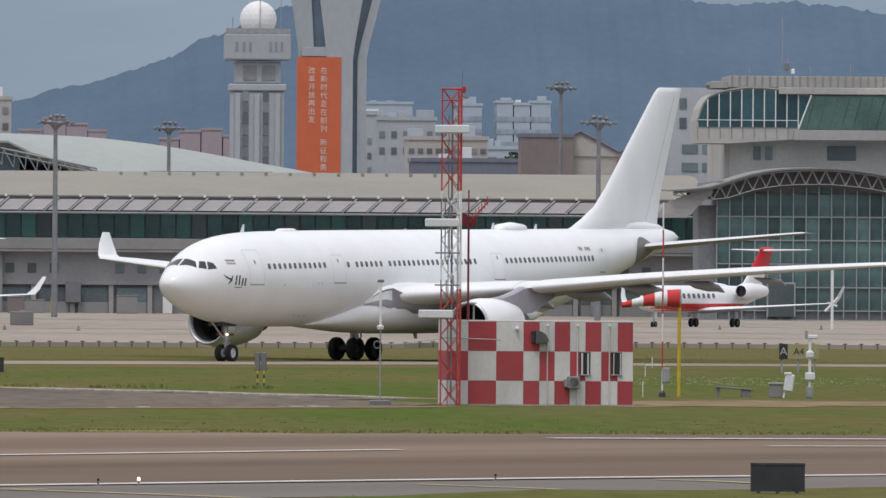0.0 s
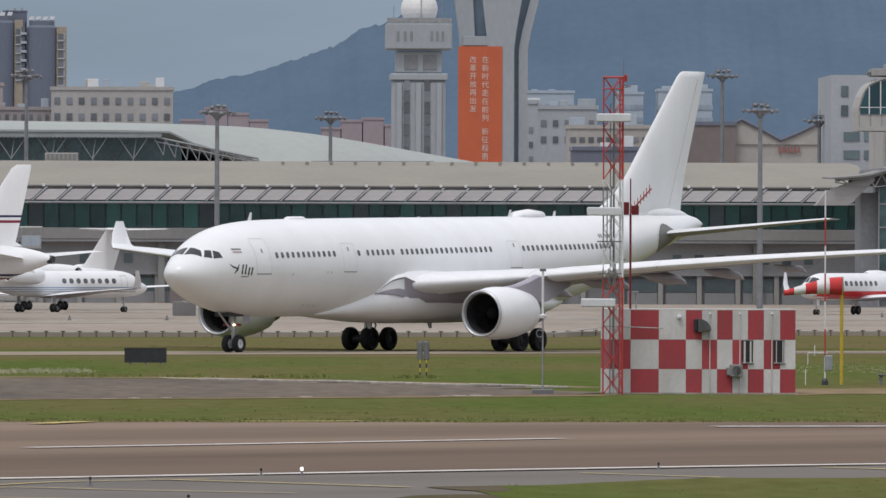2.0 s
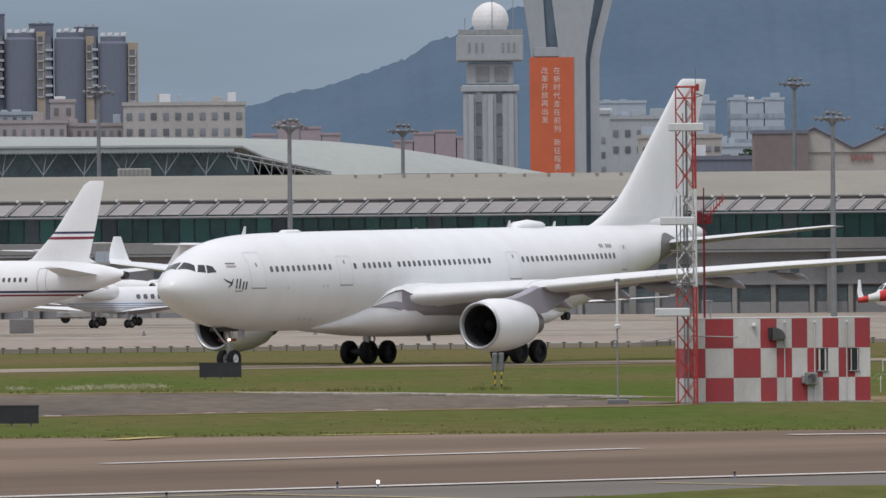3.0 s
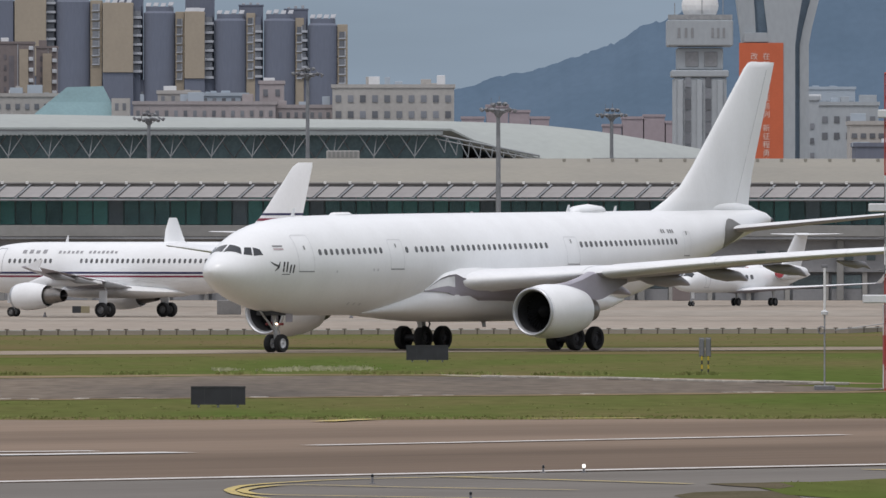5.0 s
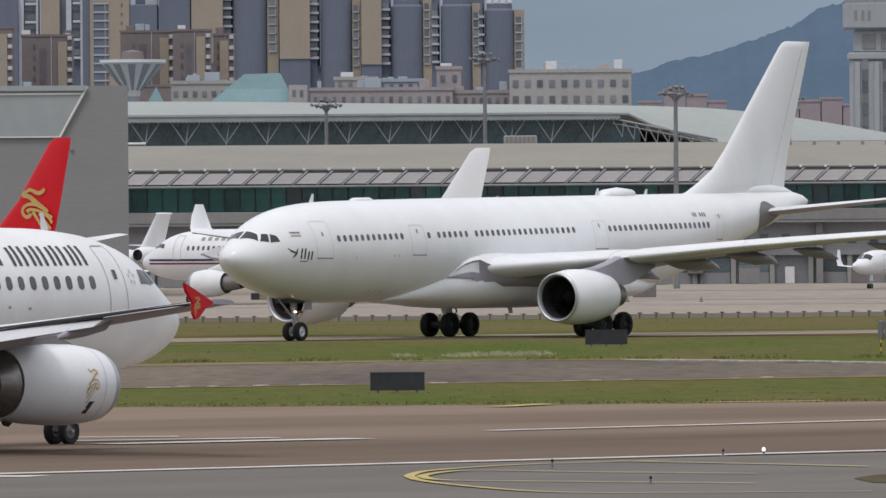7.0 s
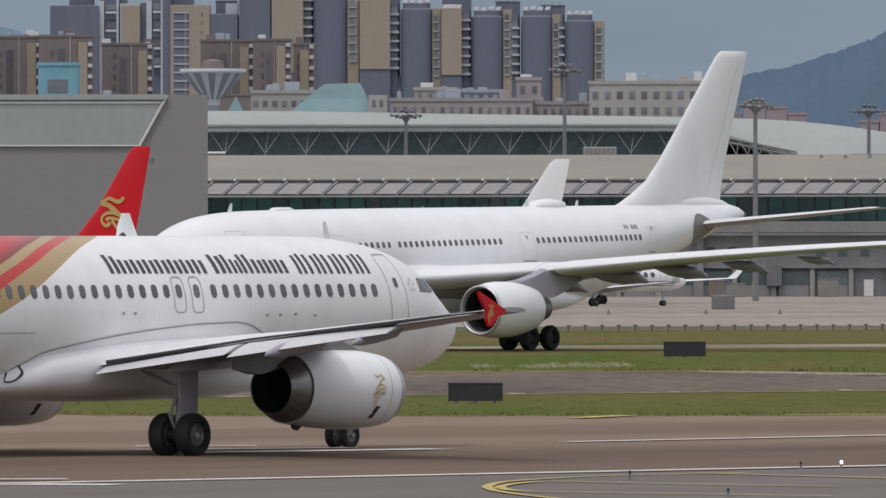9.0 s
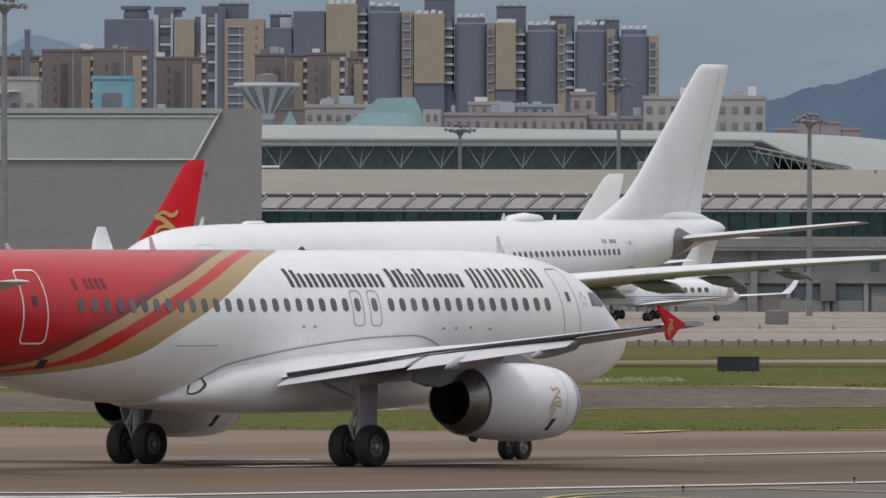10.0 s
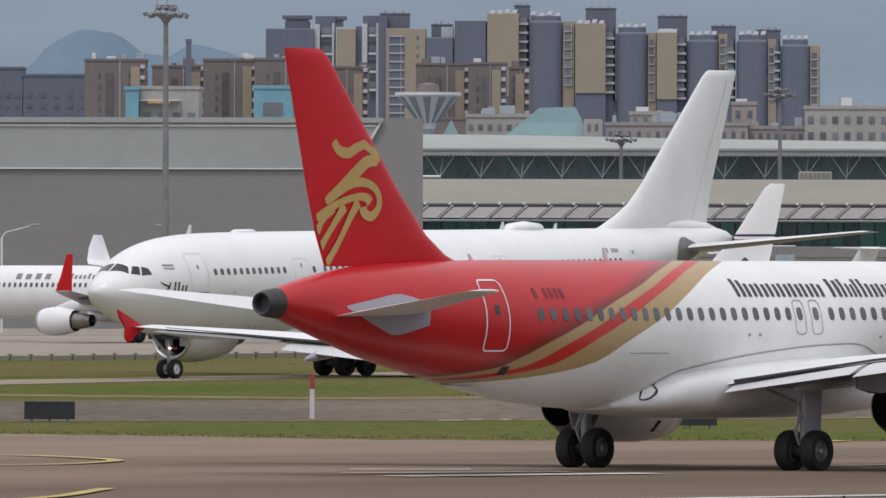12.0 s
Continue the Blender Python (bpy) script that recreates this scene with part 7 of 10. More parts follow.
def framed_bay(b, x0, x1, z1):
    """A recessed bay of loggias between white posts, with a white slab every second storey."""
    part("bay", box(x0, x1, 4.0, 16, 0, z1 + 3.0, 0.1), M_SLATE, b, "recessed bay of loggias")
    part("post", box(x0 - 0.2, x0 + 1.7, 2.2, 4.3, 40, z1), M_POSTWHITE, b, "white post of the bay")
    part("post", box(x1 - 0.75, x1 + 0.1, 2.0, 4.2, 40, z1 + 0.4), M_POSTWHITE, b, "white post of the bay")
    # Dark plates on the bay's face stand for shaded loggias.
    lg = part("loggia", box(x0 + 1.9, x1 - 0.9, 3.7, 3.98, 0.3, 2.5), M_TOWNGLASS, b, "loggia opening, its shade a dark plate")
    sl = part("slab", box(x0 + 2.2, x1 - 0.6, 2.1, 3.99, -0.45, 0.45, 0.05), M_POSTWHITE, b, "white loggia slab")
    lg.matrix_basis, sl.matrix_basis = pose(0, 0, z1 - 3.6), pose(0, 0, z1 - 4.2)
    for k in range(1, 8):
        share(lg, pose(0, 0, z1 - 3.6 - 3.3 * k), b)
        if k % 2 == 0:
            share(sl, pose(0, 0, z1 - 4.2 - 3.3 * k), b)


def flat_cap(b, x0, x1, z):
    """An oversailing slab on a neck, over a stair house."""
    part("cap_neck", box(x0 + 1.2, x1 - 1.2, 17, 24, z - 2.4, z), M_BALCONY, b, "pale open neck under the roof slab")
    part("cap_slab", box(x0, x1, 15.5, 26, z, z + 1.3, 0.05), M_SLATE, b, "oversailing flat roof slab")


def loggia_column(b, x0, x1, z0, z1):
    """A column of recessed loggias in a flat front, with pale slabs."""
    # No hollow here: a slate plate gives the shade of the loggias.
    part("recess", box(x0, x1, -0.12, 0.2, z0, z1), M_SLATE, b, "column of loggias, their shade a dark plate")
    sl = part("slab", box(x0, x1, -0.5, -0.124, -0.28, 0.28), M_BALCONY, b, "pale loggia slab")
    part("post", box((x0 + x1) / 2 + 1.3, (x0 + x1) / 2 + 1.7, -0.4, -0.124, z0, z1), M_BEIGE, b)
    sl.matrix_basis = pose(0, 0, z1 - 0.4)
    k = 1
    while z1 - 0.4 - 3.1 * k > z0:
        share(sl, pose(0, 0, z1 - 0.4 - 3.1 * k), b)
        k += 1


def estate_tower(front, bay, core, z_foot, label, seed, bay_wall=M_BEIGE, panels=4):
    """A tower of the estate: a rounded drum or a flat beige front, a bay of windows and a taller core with balconies."""
    kind, xa, xb, zt = front
    rnd = random.Random(seed)
    cx = (xa + xb) / 2
    b = root("apartment_tower", pose(cx, FL, 0), label, "apartment tower", "towers of flats behind the airport")
    h = (xb - xa) / 2
    if kind == "drum":
        bm = bmesh.new()
        ring = [(h * math.copysign(abs(math.cos(a)) ** 0.55, math.cos(a)), 7 - 6.0 * math.sin(a) ** 0.7) for a in [math.pi * i / 20 for i in range(21)]] + [(-h, 16), (h, 16)]
        small = [(x * 0.86, 7 + (y - 7) * 0.86) for x, y in ring]
        grid_faces(bm, [[(x, y, z) for x, y in ring] for z in (0, zt - 2.4)] + [[(x, y, z) for x, y in small] for z in (zt - 1.6, zt)], True, True, True)
        part("drum", fix(bm), M_SLATE, b, "rounded slate-grey front", True)
    elif kind == "block":
        part("front", box(-h, h, 0, 14, 0, zt, 0.3), M_SLATE, b, "flat slate-grey front")
    else:
        part("front", box(-h, h, 0, 14, z_foot, zt, 0.15), M_BEIGE, b, "flat beige front")
        part("lower_front", box(-h, h, 0.6, 14, 0, z_foot - 0.004), M_SLATE, b)
    if bay:
        x0, x1, z1 = bay[0] - cx, bay[1] - cx, bay[2]
        part("bay", box(x0 + 0.004, x1, 4.0, 16, 0, z1, 0.1), bay_wall, b, "narrow window bay")
        w = (x1 - x0) / 2
        win = part("window", box(-w * 0.62, w * 0.42, -0.15, 0.1, 0.0, 2.2), M_TOWNGLASS, b)
        ledge = part("window_frame", fix(box_in(box(-w * 0.75, w * 0.6, -0.5, -0.16, -0.5, 0.0), w * 0.43, w * 0.62, -0.4, 0.0, 0.004, 2.3)), M_BALCONY, b, "pale window surround")
        z = z_foot
        first = True
        while z < z1 - 2.6:
            m = pose((x0 + x1) / 2, 3.9, z)
            if first:
                win.matrix_basis, ledge.matrix_basis, first = m, m, False
            else:
                share(win, m, b)
                share(ledge, m, b)
            z += 3.25
    if core:
        x0, x1, z1, xb0 = core[0] - cx, core[1] - cx, core[2], core[3] - cx
        part("core", box(x0, x1, 16.3, 26, 0, z1, 0.1), M_SLATE, b, "taller slate core")
        part("parapet", box(x0 - 0.2, x1 + 0.2, 16.1, 26.2, z1, z1 + 0.5), M_SLATE, b)
        wide = xb0 < x1 - 0.7
        part("balcony_bay", box(xb0 if wide else x1 - 0.7, x1 - 0.6, 4.3, 16.297, 0, zt - 1.0), M_SLATE, b)
        xb0 = min(xb0, x1 - 0.7)
        bal = part("balcony", box(xb0 - x1, 0, -1.6, 0.0, 0.0, 0.9, 0.05), M_BALCONY, b, "white balcony front")
        # Dark plate for the shaded recess behind each balcony.
        slab = part("recess", box(xb0 - x1, -0.5, -0.3, 0.1, 0.95, 2.9), M_TOWNGLASS, b)
        z = z_foot
        first = True
        while z < zt - 3.5:
            m = pose(x1, 4.0, z)
            if first:
                bal.matrix_basis, slab.matrix_basis, first = m, m, False
            else:
                share(bal, m, b)
                share(slab, m, b)
            z += 3.25
        for q in range(3):
            x = x0 + (x1 - x0) * (q + 0.6) / 3.3
            part("roof_tank", box(x - 0.5, x + 0.5, 17, 18.4, z1 + 0.5, z1 + rnd.uniform(1.0, 1.7), 0.05), M_SOLAR, b)
    for q in range(panels):
        x = -h * 0.7 + 1.4 * h * q / 3
        z = zt + rnd.uniform(-0.1, 0.5)
        bm = bmesh.new()
        grid_faces(bm, [[(x - 1.0, 5.0, z), (x + 0.7, 5.0, z), (x + 1.1, 7.4, z + 1.3), (x - 0.6, 7.4, z + 1.3)], [(x - 1.0, 5.1, z - 0.4), (x + 0.7, 5.1, z - 0.4), (x + 1.1, 7.5, z + 1.1), (x - 0.6, 7.5, z + 1.1)]], True, True, True)
        part("solar_panel", fix(bm), M_SOLAR, b)
    return b


flat_label = "beige-fronted apartment tower with a slate core and balconies"
drum_label = "slate apartment tower with a rounded front and beige bay"
tw = estate_tower(("block", -217.9, -200.3, 95.1), None, None, 58.0, "dark slate apartment tower with a white-framed bay", 51, panels=0)
flat_cap(tw, -3.6, 7.0, 98.9)
part("stair_house", box(-2.6, 6.2, 16, 25, 90, 97.9), M_SLATE, tw, "stair house on the roof")
framed_bay(tw, 9.0, 15.9, 96.7)
flat_cap(tw, 10.2, 19.6, 98.6)
tw = estate_tower(("flat", -192.2, -185.3, 95.1), None, None, 58.0, "narrow beige apartment tower beside a white-framed bay", 53, panels=0)
part("side_wall", box(3.46, 5.7, 3.0, 14, 0, 96.0), M_SLATE, tw, "dark side wall")
framed_bay(tw, 5.9, 11.6, 96.9)
tw = estate_tower(("flat", -174.3, -160.0, 95.2), None, (-177.1, -166.6, 100.6, -166.6), 62.0, "beige-fronted apartment tower with a slate core", 54, panels=0)
part("side_wall", box(-9.9, -7.16, 1.0, 16.2, 0, 99.8), M_SLATE, tw, "slate flank of the core")
loggia_column(tw, -5.9, -0.4, 55, 92.8)
for k in range(4):
    part("window", box(4.0, 4.7, -0.12, 0.1, 91.2 - 3.3 * k, 92.4 - 3.3 * k), M_TOWNGLASS, tw)
tw = estate_tower(("block", -159.9, -149.9, 92.0), None, (-158.4, -151.0, 96.6, -151.0), 60.0, "plain slate apartment tower with a white roof house", 55, panels=0)
part("roof_house", box(0.6, 5.0, 2, 8, 92.0, 95.8, 0.05), M_BALCONY, tw, "white roof house")
estate_tower(("block", -149.4, -138.0, 98.1), None, None, 60.0, "plain slate apartment tower", 56, panels=0)
estate_tower(("flat", -137.6, -126.2, 100.7), None, (-128.2, -122.8, 103.6, -126.9), 70.5, flat_label, 61)
estate_tower(("drum", -122.9, -110.3, 99.8), (-110.3, -106.1, 98.0), None, 75.0, drum_label, 62)
estate_tower(("flat", -105.7, -94.7, 97.1), None, (-102.3, -91.5, 102.6, -96.0), 71.8, flat_label, 63)
estate_tower(("drum", -91.0, -79.5, 95.7), (-79.5, -76.3, 93.9), None, 69.6, drum_label, 64)
estate_tower(("flat", -76.1, -68.8, 93.9), None, (-76.1, -65.6, 99.8, -69.4), 69.6, flat_label, 65)
estate_tower(("drum", -65.3, -53.8, 93.0), (-53.8, -50.6, 93.4), (-56.6, -47.9, 96.2, -50.6), 70.0, drum_label, 66)
estate_tower(("drum", -47.4, -36.0, 93.0), (-36.0, -32.9, 91.6), (-40.1, -31.6, 94.8, -33.6), 70.0, drum_label, 67)
estate_tower(("drum", -31.4, -20.8, 91.3), (-20.8, -17.1, 89.3), None, 68.2, drum_label, 68)
# lower podium fronts that close the gaps under the towers
block("podium_block", -138, -18, 4305, 68.5, M_SLATE, "dark lower storeys of the apartment estate", [42 + 3.2 * i for i in range(8)], 40, gear=False)

M_SLATEGLASS = mat("slate_window_glass", (0.135, 0.15, 0.19), 0.4, vary=0.1, scale=0.3, each=0.15)
M_BROWNGLASS = mat("dusky_brown_glass", (0.125, 0.115, 0.125), 0.5, vary=0.1, scale=0.3, each=0.2)
# brown estate
BR = 3400.0
for xa, xb, zt in ((-224.6, -207.3, 67.0), (-207.0, -191.6, 65.8), (-191.4, -176.0, 67.4), (-176.0, -160.6, 67.4), (-159.9, -145.3, 65.8), (-130.8, -115.4, 66.6), (-115.1, -104.3, 66.6), (-104.3, -98.4, 65.8)):
    b = block("brown_apartment_block", xa, xb, BR + (abs(xa) % 7) * 9, zt, M_BROWN, "brown apartment block with columns of balconies", [38 + 3.1 * i for i in range(9)], 2, win=(0.7, 1.5), category="apartment block", glass=M_BROWNGLASS)
    hh = (xb - xa) / 2
    # Flat dark plate in place of the loggias' shade.
    part("loggia_column", box(-hh * 0.30, -hh * 0.02, -0.1, 0.2, 20, zt - 3.4), M_BROWNGLASS, b, "column of loggias, their shade a dark plate")
    part("drainpipe", box(hh * 0.16, hh * 0.19, -0.25, -0.004, 20, zt), M_BALCONY, b, "pale drainpipe")
    part("stair_bay", box(hh - 4.0, hh - 1.4, -0.6, 4, 0, zt - 1.5), M_BEIGE, b)
    o = part("balcony", box(-0.65, 0.65, -1.0, 0.0, 0, 1.1, 0.1), M_POSTWHITE, b)
    o.matrix_basis = pose(hh - 0.6, 0, 40)
    for k in range(1, 9):
        share(o, pose(hh - 0.6, 0, 40 + 3.1 * k), b)
for xa, xb, zt in ((-266, -249.2, 66.3), (-249, -225.2, 64.2)):
    block("hazy_apartment_block", xa, xb, 3500, zt, M_SLATE, "dark distant apartment block", [40 + 3.1 * i for i in range(7)], 6, win=(1.4, 1.5), category="apartment block", gear=False, glass=M_SLATEGLASS)
block("brick_flats", -124, -85, 3380, 50, M_BROWN, "dim brown flats low behind the hall roof", [28 + 3.0 * i for i in range(6)], 14, win=(1.3, 1.4), category="apartment block")

# low houses nearer by
LW = 2400.0
block("turquoise_block", -124, -116.2, LW, 43.3, M_BLUEWALL, "turquoise block with one wide window", [39.2], 1, win=(4.0, 2.6), gear=False)
block("turquoise_shed", -150.0, -147.4, LW, 43.0, M_BLUEWALL, "small turquoise rooftop shed", [], 0, gear=False)
block("cream_roof_house", -147.3, -135.4, LW + 4, 43.2, M_CREAM, "cream rooftop house with a bright awning", [38.0], 4, win=(1.6, 1.0), gear=False)
awn = root("awning", pose(-142, LW + 2, 39.6), "sunlit orange and white awning on a roof", "awning")
part("sheet", box(-5.4, 3.0, 0.2, 1.9, 1.2, 1.45, 0.05), M_ROOFWHITE, awn, "white awning sheet")
part("valance", box(-3.6, 1.0, 0.0, 0.196, 0.7, 1.3, 0.03), mat("orange_awning_cloth", (0.62, 0.36, 0.17), 0.8, vary=0.06, scale=1), awn, "orange valance")
for x in (-5.0, 2.6):
    part("post", tube((x, 0.3, -1.6), (x, 0.3, 1.2), 0.08, 6), M_STEEL, awn)
stk = root("chimney_stack", pose(-194.1, 3395, 0), "tall dark chimney stack beside the flats", "chimney")
part("shaft", box(-0.75, 0.75, -0.7, 0.7, 0, 73.0, 0.05), M_SLATE, stk)
part("rim", box(-0.85, 0.85, -0.8, 0.8, 72.0, 73.2, 0.05), M_SLATE, stk)
block("flat_roofed_row", -190, -116, LW + 20, 34.5, M_CREAM, "row of pale flat-roofed workshops", [29 + 3 * i for i in range(2)], 30, win=(1.1, 1.0))
block("cream_house", -81, -67.5, LW, 37.6, M_CREAM, "cream low house with a row of windows", [32.5, 35.6], 7)
block("cream_house", -68, -20, LW + 30, 33.4, M_CREAM, "cream low house behind the hall roof", [30.5], 20)
block("pale_flats", -12.6, 12.0, LW, 39.4, M_CREAM, "pale low flats with recessed balconies", [30.8, 34.0, 37.2], 10, win=(1.15, 1.4))
block("dusty_house", -52.8, -24.1, LW, 36.0, M_PINK, "long dusty pink flat-roofed house", [34.2], 15, win=(0.7, 1.2))
block("cream_house", -48.2, -39.8, LW + 16, 38.4, M_CREAM, "cream upper house with few windows", [37.4], 4, win=(0.7, 1.1))
block("pale_house", -39.6, -30.0, LW + 20, 38.0, M_PALEBLOCK, "pale grey upper house", [37.1], 5, win=(0.8, 1.0))
block("orange_house", -27.5, -22.6, LW + 16, 40.4, M_PINK, "narrow reddish house with a white roof shelter", [35.6, 38.6], 2, win=(0.9, 1.4))
block("dusty_house", -24.0, -12.7, LW + 8, 35.4, M_PINK, "dusty pink flat-roofed house", [34.0], 7, win=(0.7, 1.1))
for xa, xb, dy, zt, wl_, rows_, nc in ((-106, -98, -6, 35.0, M_CREAM, [32.6], 4), (-112, -106.5, 2, 36.2, M_PALEBLOCK, [33.0], 3)):
    block("rooftop_house", xa, xb, LW + dy, zt, wl_, "small pale house with roof tanks", rows_, nc, win=(0.8, 1.2))
teal = root("teal_roofed_house", pose(-65, LW - 20, 0), "house with a hipped teal tile roof", "house")
part("wall", box(-7.2, 8.0, 0, 14, 0, 33.0), M_CREAM, teal)
bm = bmesh.new()
grid_faces(bm, [[(-8.2, -1, 33.0), (9.0, -1, 33.0), (9.0, 15, 33.0), (-8.2, 15, 33.0)], [(-4.4, 3, 36.3), (8.0, 3, 36.3), (8.0, 11, 36.3), (-4.4, 11, 36.3)], [(-0.8, 5, 39.3), (6.4, 5, 39.5), (6.4, 9, 39.5), (-0.8, 9, 39.3)]], True, True, True)
part("roof", fix(bm), M_TEALROOF, teal, "hipped teal roof")
part("dormer", box(8.3, 11.9, -1, 6, 0, 37.0), M_CREAM, teal)
part("window", box(9.0, 9.7, -1.1, -0.9, 34.6, 36.0), M_TOWNGLASS, teal)
part("window", box(10.5, 11.2, -1.1, -0.9, 34.6, 36.0), M_TOWNGLASS, teal)
bm = bmesh.new()
grid_faces(bm, [[(-20.5, 2, 33.0), (-16.6, 2, 33.0), (-16.6, 6, 33.0), (-20.5, 6, 33.0)], [(-18.5, 4, 36.8), (-18.4, 4, 36.8), (-18.4, 4.1, 36.8), (-18.5, 4.1, 36.8)]], True, True, True)
part("turret_roof", fix(bm), M_TEALROOF, teal)

# funnel-shaped tank tower
M_CONEPALE = mat("pale_tank_concrete", (0.66, 0.69, 0.71), 0.8, vary=0.05, scale=0.2)
M_CONERIB = mat("grey_tank_rib", (0.28, 0.32, 0.36), 0.8, vary=0.05, scale=0.2)
cone = root("water_tower", pose(-88.7, 2400, 0), "funnel-shaped concrete water tower with dark ribs", "water tower")
part("stem", spin([(0, 1.6), (36.5, 1.35)], "Z", 20), M_TOWERGREY, cone, "", True)
part("bowl", spin([(35.2, 1.4), (36.4, 1.7), (41.6, 6.1), (42.0, 6.7), (42.6, 6.7), (42.6, 0.1)], "Z", 40), M_CONEPALE, cone, "pale flaring bowl", True)
ribm = bmesh.new()
grid_faces(ribm, [[(1.75, -0.22, 36.4), (1.75, 0.22, 36.4), (6.15, 0.78, 41.6), (6.15, -0.78, 41.6)], [(1.4, -0.2, 36.5), (1.4, 0.2, 36.5), (5.8, 0.7, 41.7), (5.8, -0.7, 41.7)]], True, True, True)
rib0 = part("bowl_rib", fix(ribm), M_CONERIB, cone, "dark painted rib")
rib0.matrix_basis = pose(0.12, 0, 0)
for k in range(1, 12):
    share(rib0, pose(0, 0, 0, 0, 0, 30 * k) @ pose(0.12, 0, 0), cone)
part("cap", spin([(42.6, 2.3), (44.2, 2.1), (44.6, 0.1)], "Z", 24), M_BROWN, cone, "", True)

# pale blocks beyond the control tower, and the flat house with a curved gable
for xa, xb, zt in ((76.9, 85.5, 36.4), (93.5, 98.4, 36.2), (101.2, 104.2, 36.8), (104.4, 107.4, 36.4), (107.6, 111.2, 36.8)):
    block("pale_flats_tower", xa * 1.36, xb * 1.36, 3000, 5.5 + (zt - 5.5) * 1.36, M_PALEBLOCK, "block of flats far off, pale haze in its colour", [28 + 3.2 * i for i in range(6)], 6, win=(1.2, 1.3), category="apartment block", glass=M_HAZYGLASS)
block("white_office", 78.2, 89.2, 2190, 33.2, M_TOWERGREY, "white office block with square windows", [27.6, 30.6], 5, win=(1.0, 1.2))
block("cream_hall", 82.4, 97, 2150, 29.2, M_CREAM, "long cream hall with a window row", [27.2], 9, win=(1.0, 0.9))
block("cream_hall", 96, 112, 2230, 28.4, M_PALEBLOCK, "low pale hall among trees", [26.2], 8, win=(1.0, 0.9))
block("grey_shed", 80.6, 117.5, 2080, 24.6, M_SLATE, "long dark shed roof", [], 0)
block("narrow_white_block", 60.5 * 1.2, 62.5 * 1.2, 2100, 33, M_TOWERGREY, "narrow white stair block with small windows", [18 + 2.6 * i for i in range(5)], 1, win=(0.7, 1.0))
M_SIGNRED = mat("faded_maroon_sign", (0.28, 0.13, 0.12), 0.8, vary=0.05, scale=0.5)
gab = root("gabled_hall", pose(108, 1900, 0), "cream hall with a curved dark-edged gable", "hall")
part("wall", box(-10.5, 10.5, 0, 20, 0, 24.0), M_CREAM, gab)
bm = bmesh.new()
o = [(-9.2, 24.0), (-9.2, 27.0), (-7.5, 27.9), (-4.5, 26.4), (-1.2, 24.6), (2, 25.9), (4.5, 27.2), (7.5, 26.2), (10.5, 24.4), (10.5, 24.0)]
grid_faces(bm, [[(x, y, z) for x, z in o] for y in (-0.3, 1)], True, True, True)
part("gable", fix(bm), M_CREAM, gab)
bm = bmesh.new()
for (xa, za), (xb, zb) in zip(o[1:-1], o[2:-1]):
    tube_in(bm, (xa, -0.5, za + 0.1), (xb, -0.5, zb + 0.1), 0.3, 6)
part("gable_edge", fix(bm), M_SLATE, gab)
part("dark_shed", box(-17, -8.6, -2, 8, 0, 27.0), M_BROWN, gab)
part("shed_cap", box(-17.3, -8.4, -2.2, 8, 27.0, 27.6), M_SLATE, gab)
for i in range(6):
    part("sign_bar", box(-1.6 + 0.62 * i, -1.2 + 0.62 * i, -0.42, -0.305, 22.6 + (i % 2) * 0.15, 23.6), M_SIGNRED, gab, "faded red sign in plain bars")
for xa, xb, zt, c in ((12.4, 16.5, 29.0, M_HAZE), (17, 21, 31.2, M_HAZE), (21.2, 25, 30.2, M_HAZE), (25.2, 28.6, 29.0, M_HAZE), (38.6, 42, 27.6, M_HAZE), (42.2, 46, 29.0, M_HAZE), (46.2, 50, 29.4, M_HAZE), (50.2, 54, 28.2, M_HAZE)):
    block("hillside_block", xa * 1.5, xb * 1.5, 3300, zt * 1.5, c, "pinkish flats below the hill, haze in their colour", [], 0, category="apartment block", gear=False)
block("white_hillside_house", 80, 89, 3200, 43, M_CREAM, "pale square house at the hill's foot", [46], 3)


def hill(name, ridge, y, material, label, depth=160.0, seed=0, trees=0.0, step=4.0):
    """A wooded ridge: a bumpy slope whose crest follows the ridge line."""
    nz = noise
    x0, x1 = ridge[0][0], ridge[-1][0]
    nx = int((x1 - x0) / step)
    verts, faces = [], []
    ny = 14
    for i in range(nx + 1):
        x = x0 + (x1 - x0) * i / nx
        top = spline(ridge, x)
        for j in range(ny + 1):
            v = j / ny
            zz = top * (v ** 0.8)
            bump = nz.noise(Vector((x * 0.02 + seed, v * 3, 3.1))) * 3.0 * v * (1 - v) * 4
            leafy = (nz.noise(Vector((x * 0.55, v * 40, seed))) * 1.3 + nz.noise(Vector((x * 0.21, 7.7, seed))) * 1.9) * trees
            verts.append((x, y - depth * (1 - v) + bump * 3, zz + leafy * (1 if j == ny else 0.5)))
    for i in range(nx):
        for j in range(ny):
            a = i * (ny + 1) + j
            faces.append((a, a + ny + 1, a + ny + 2, a + 1))
    me = bpy.data.meshes.new(name)
    me.from_pydata(verts, [], faces)
    me.materials.append(material)
    me.shade_smooth()
    return tagged(new(name, me), label, "hill", "", "structure")


# Both ridges carry the blue of distance haze in their base colour.
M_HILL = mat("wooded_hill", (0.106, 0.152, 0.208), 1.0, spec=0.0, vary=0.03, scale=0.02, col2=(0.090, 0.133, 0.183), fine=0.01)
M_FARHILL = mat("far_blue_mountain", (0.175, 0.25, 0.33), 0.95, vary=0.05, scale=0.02)
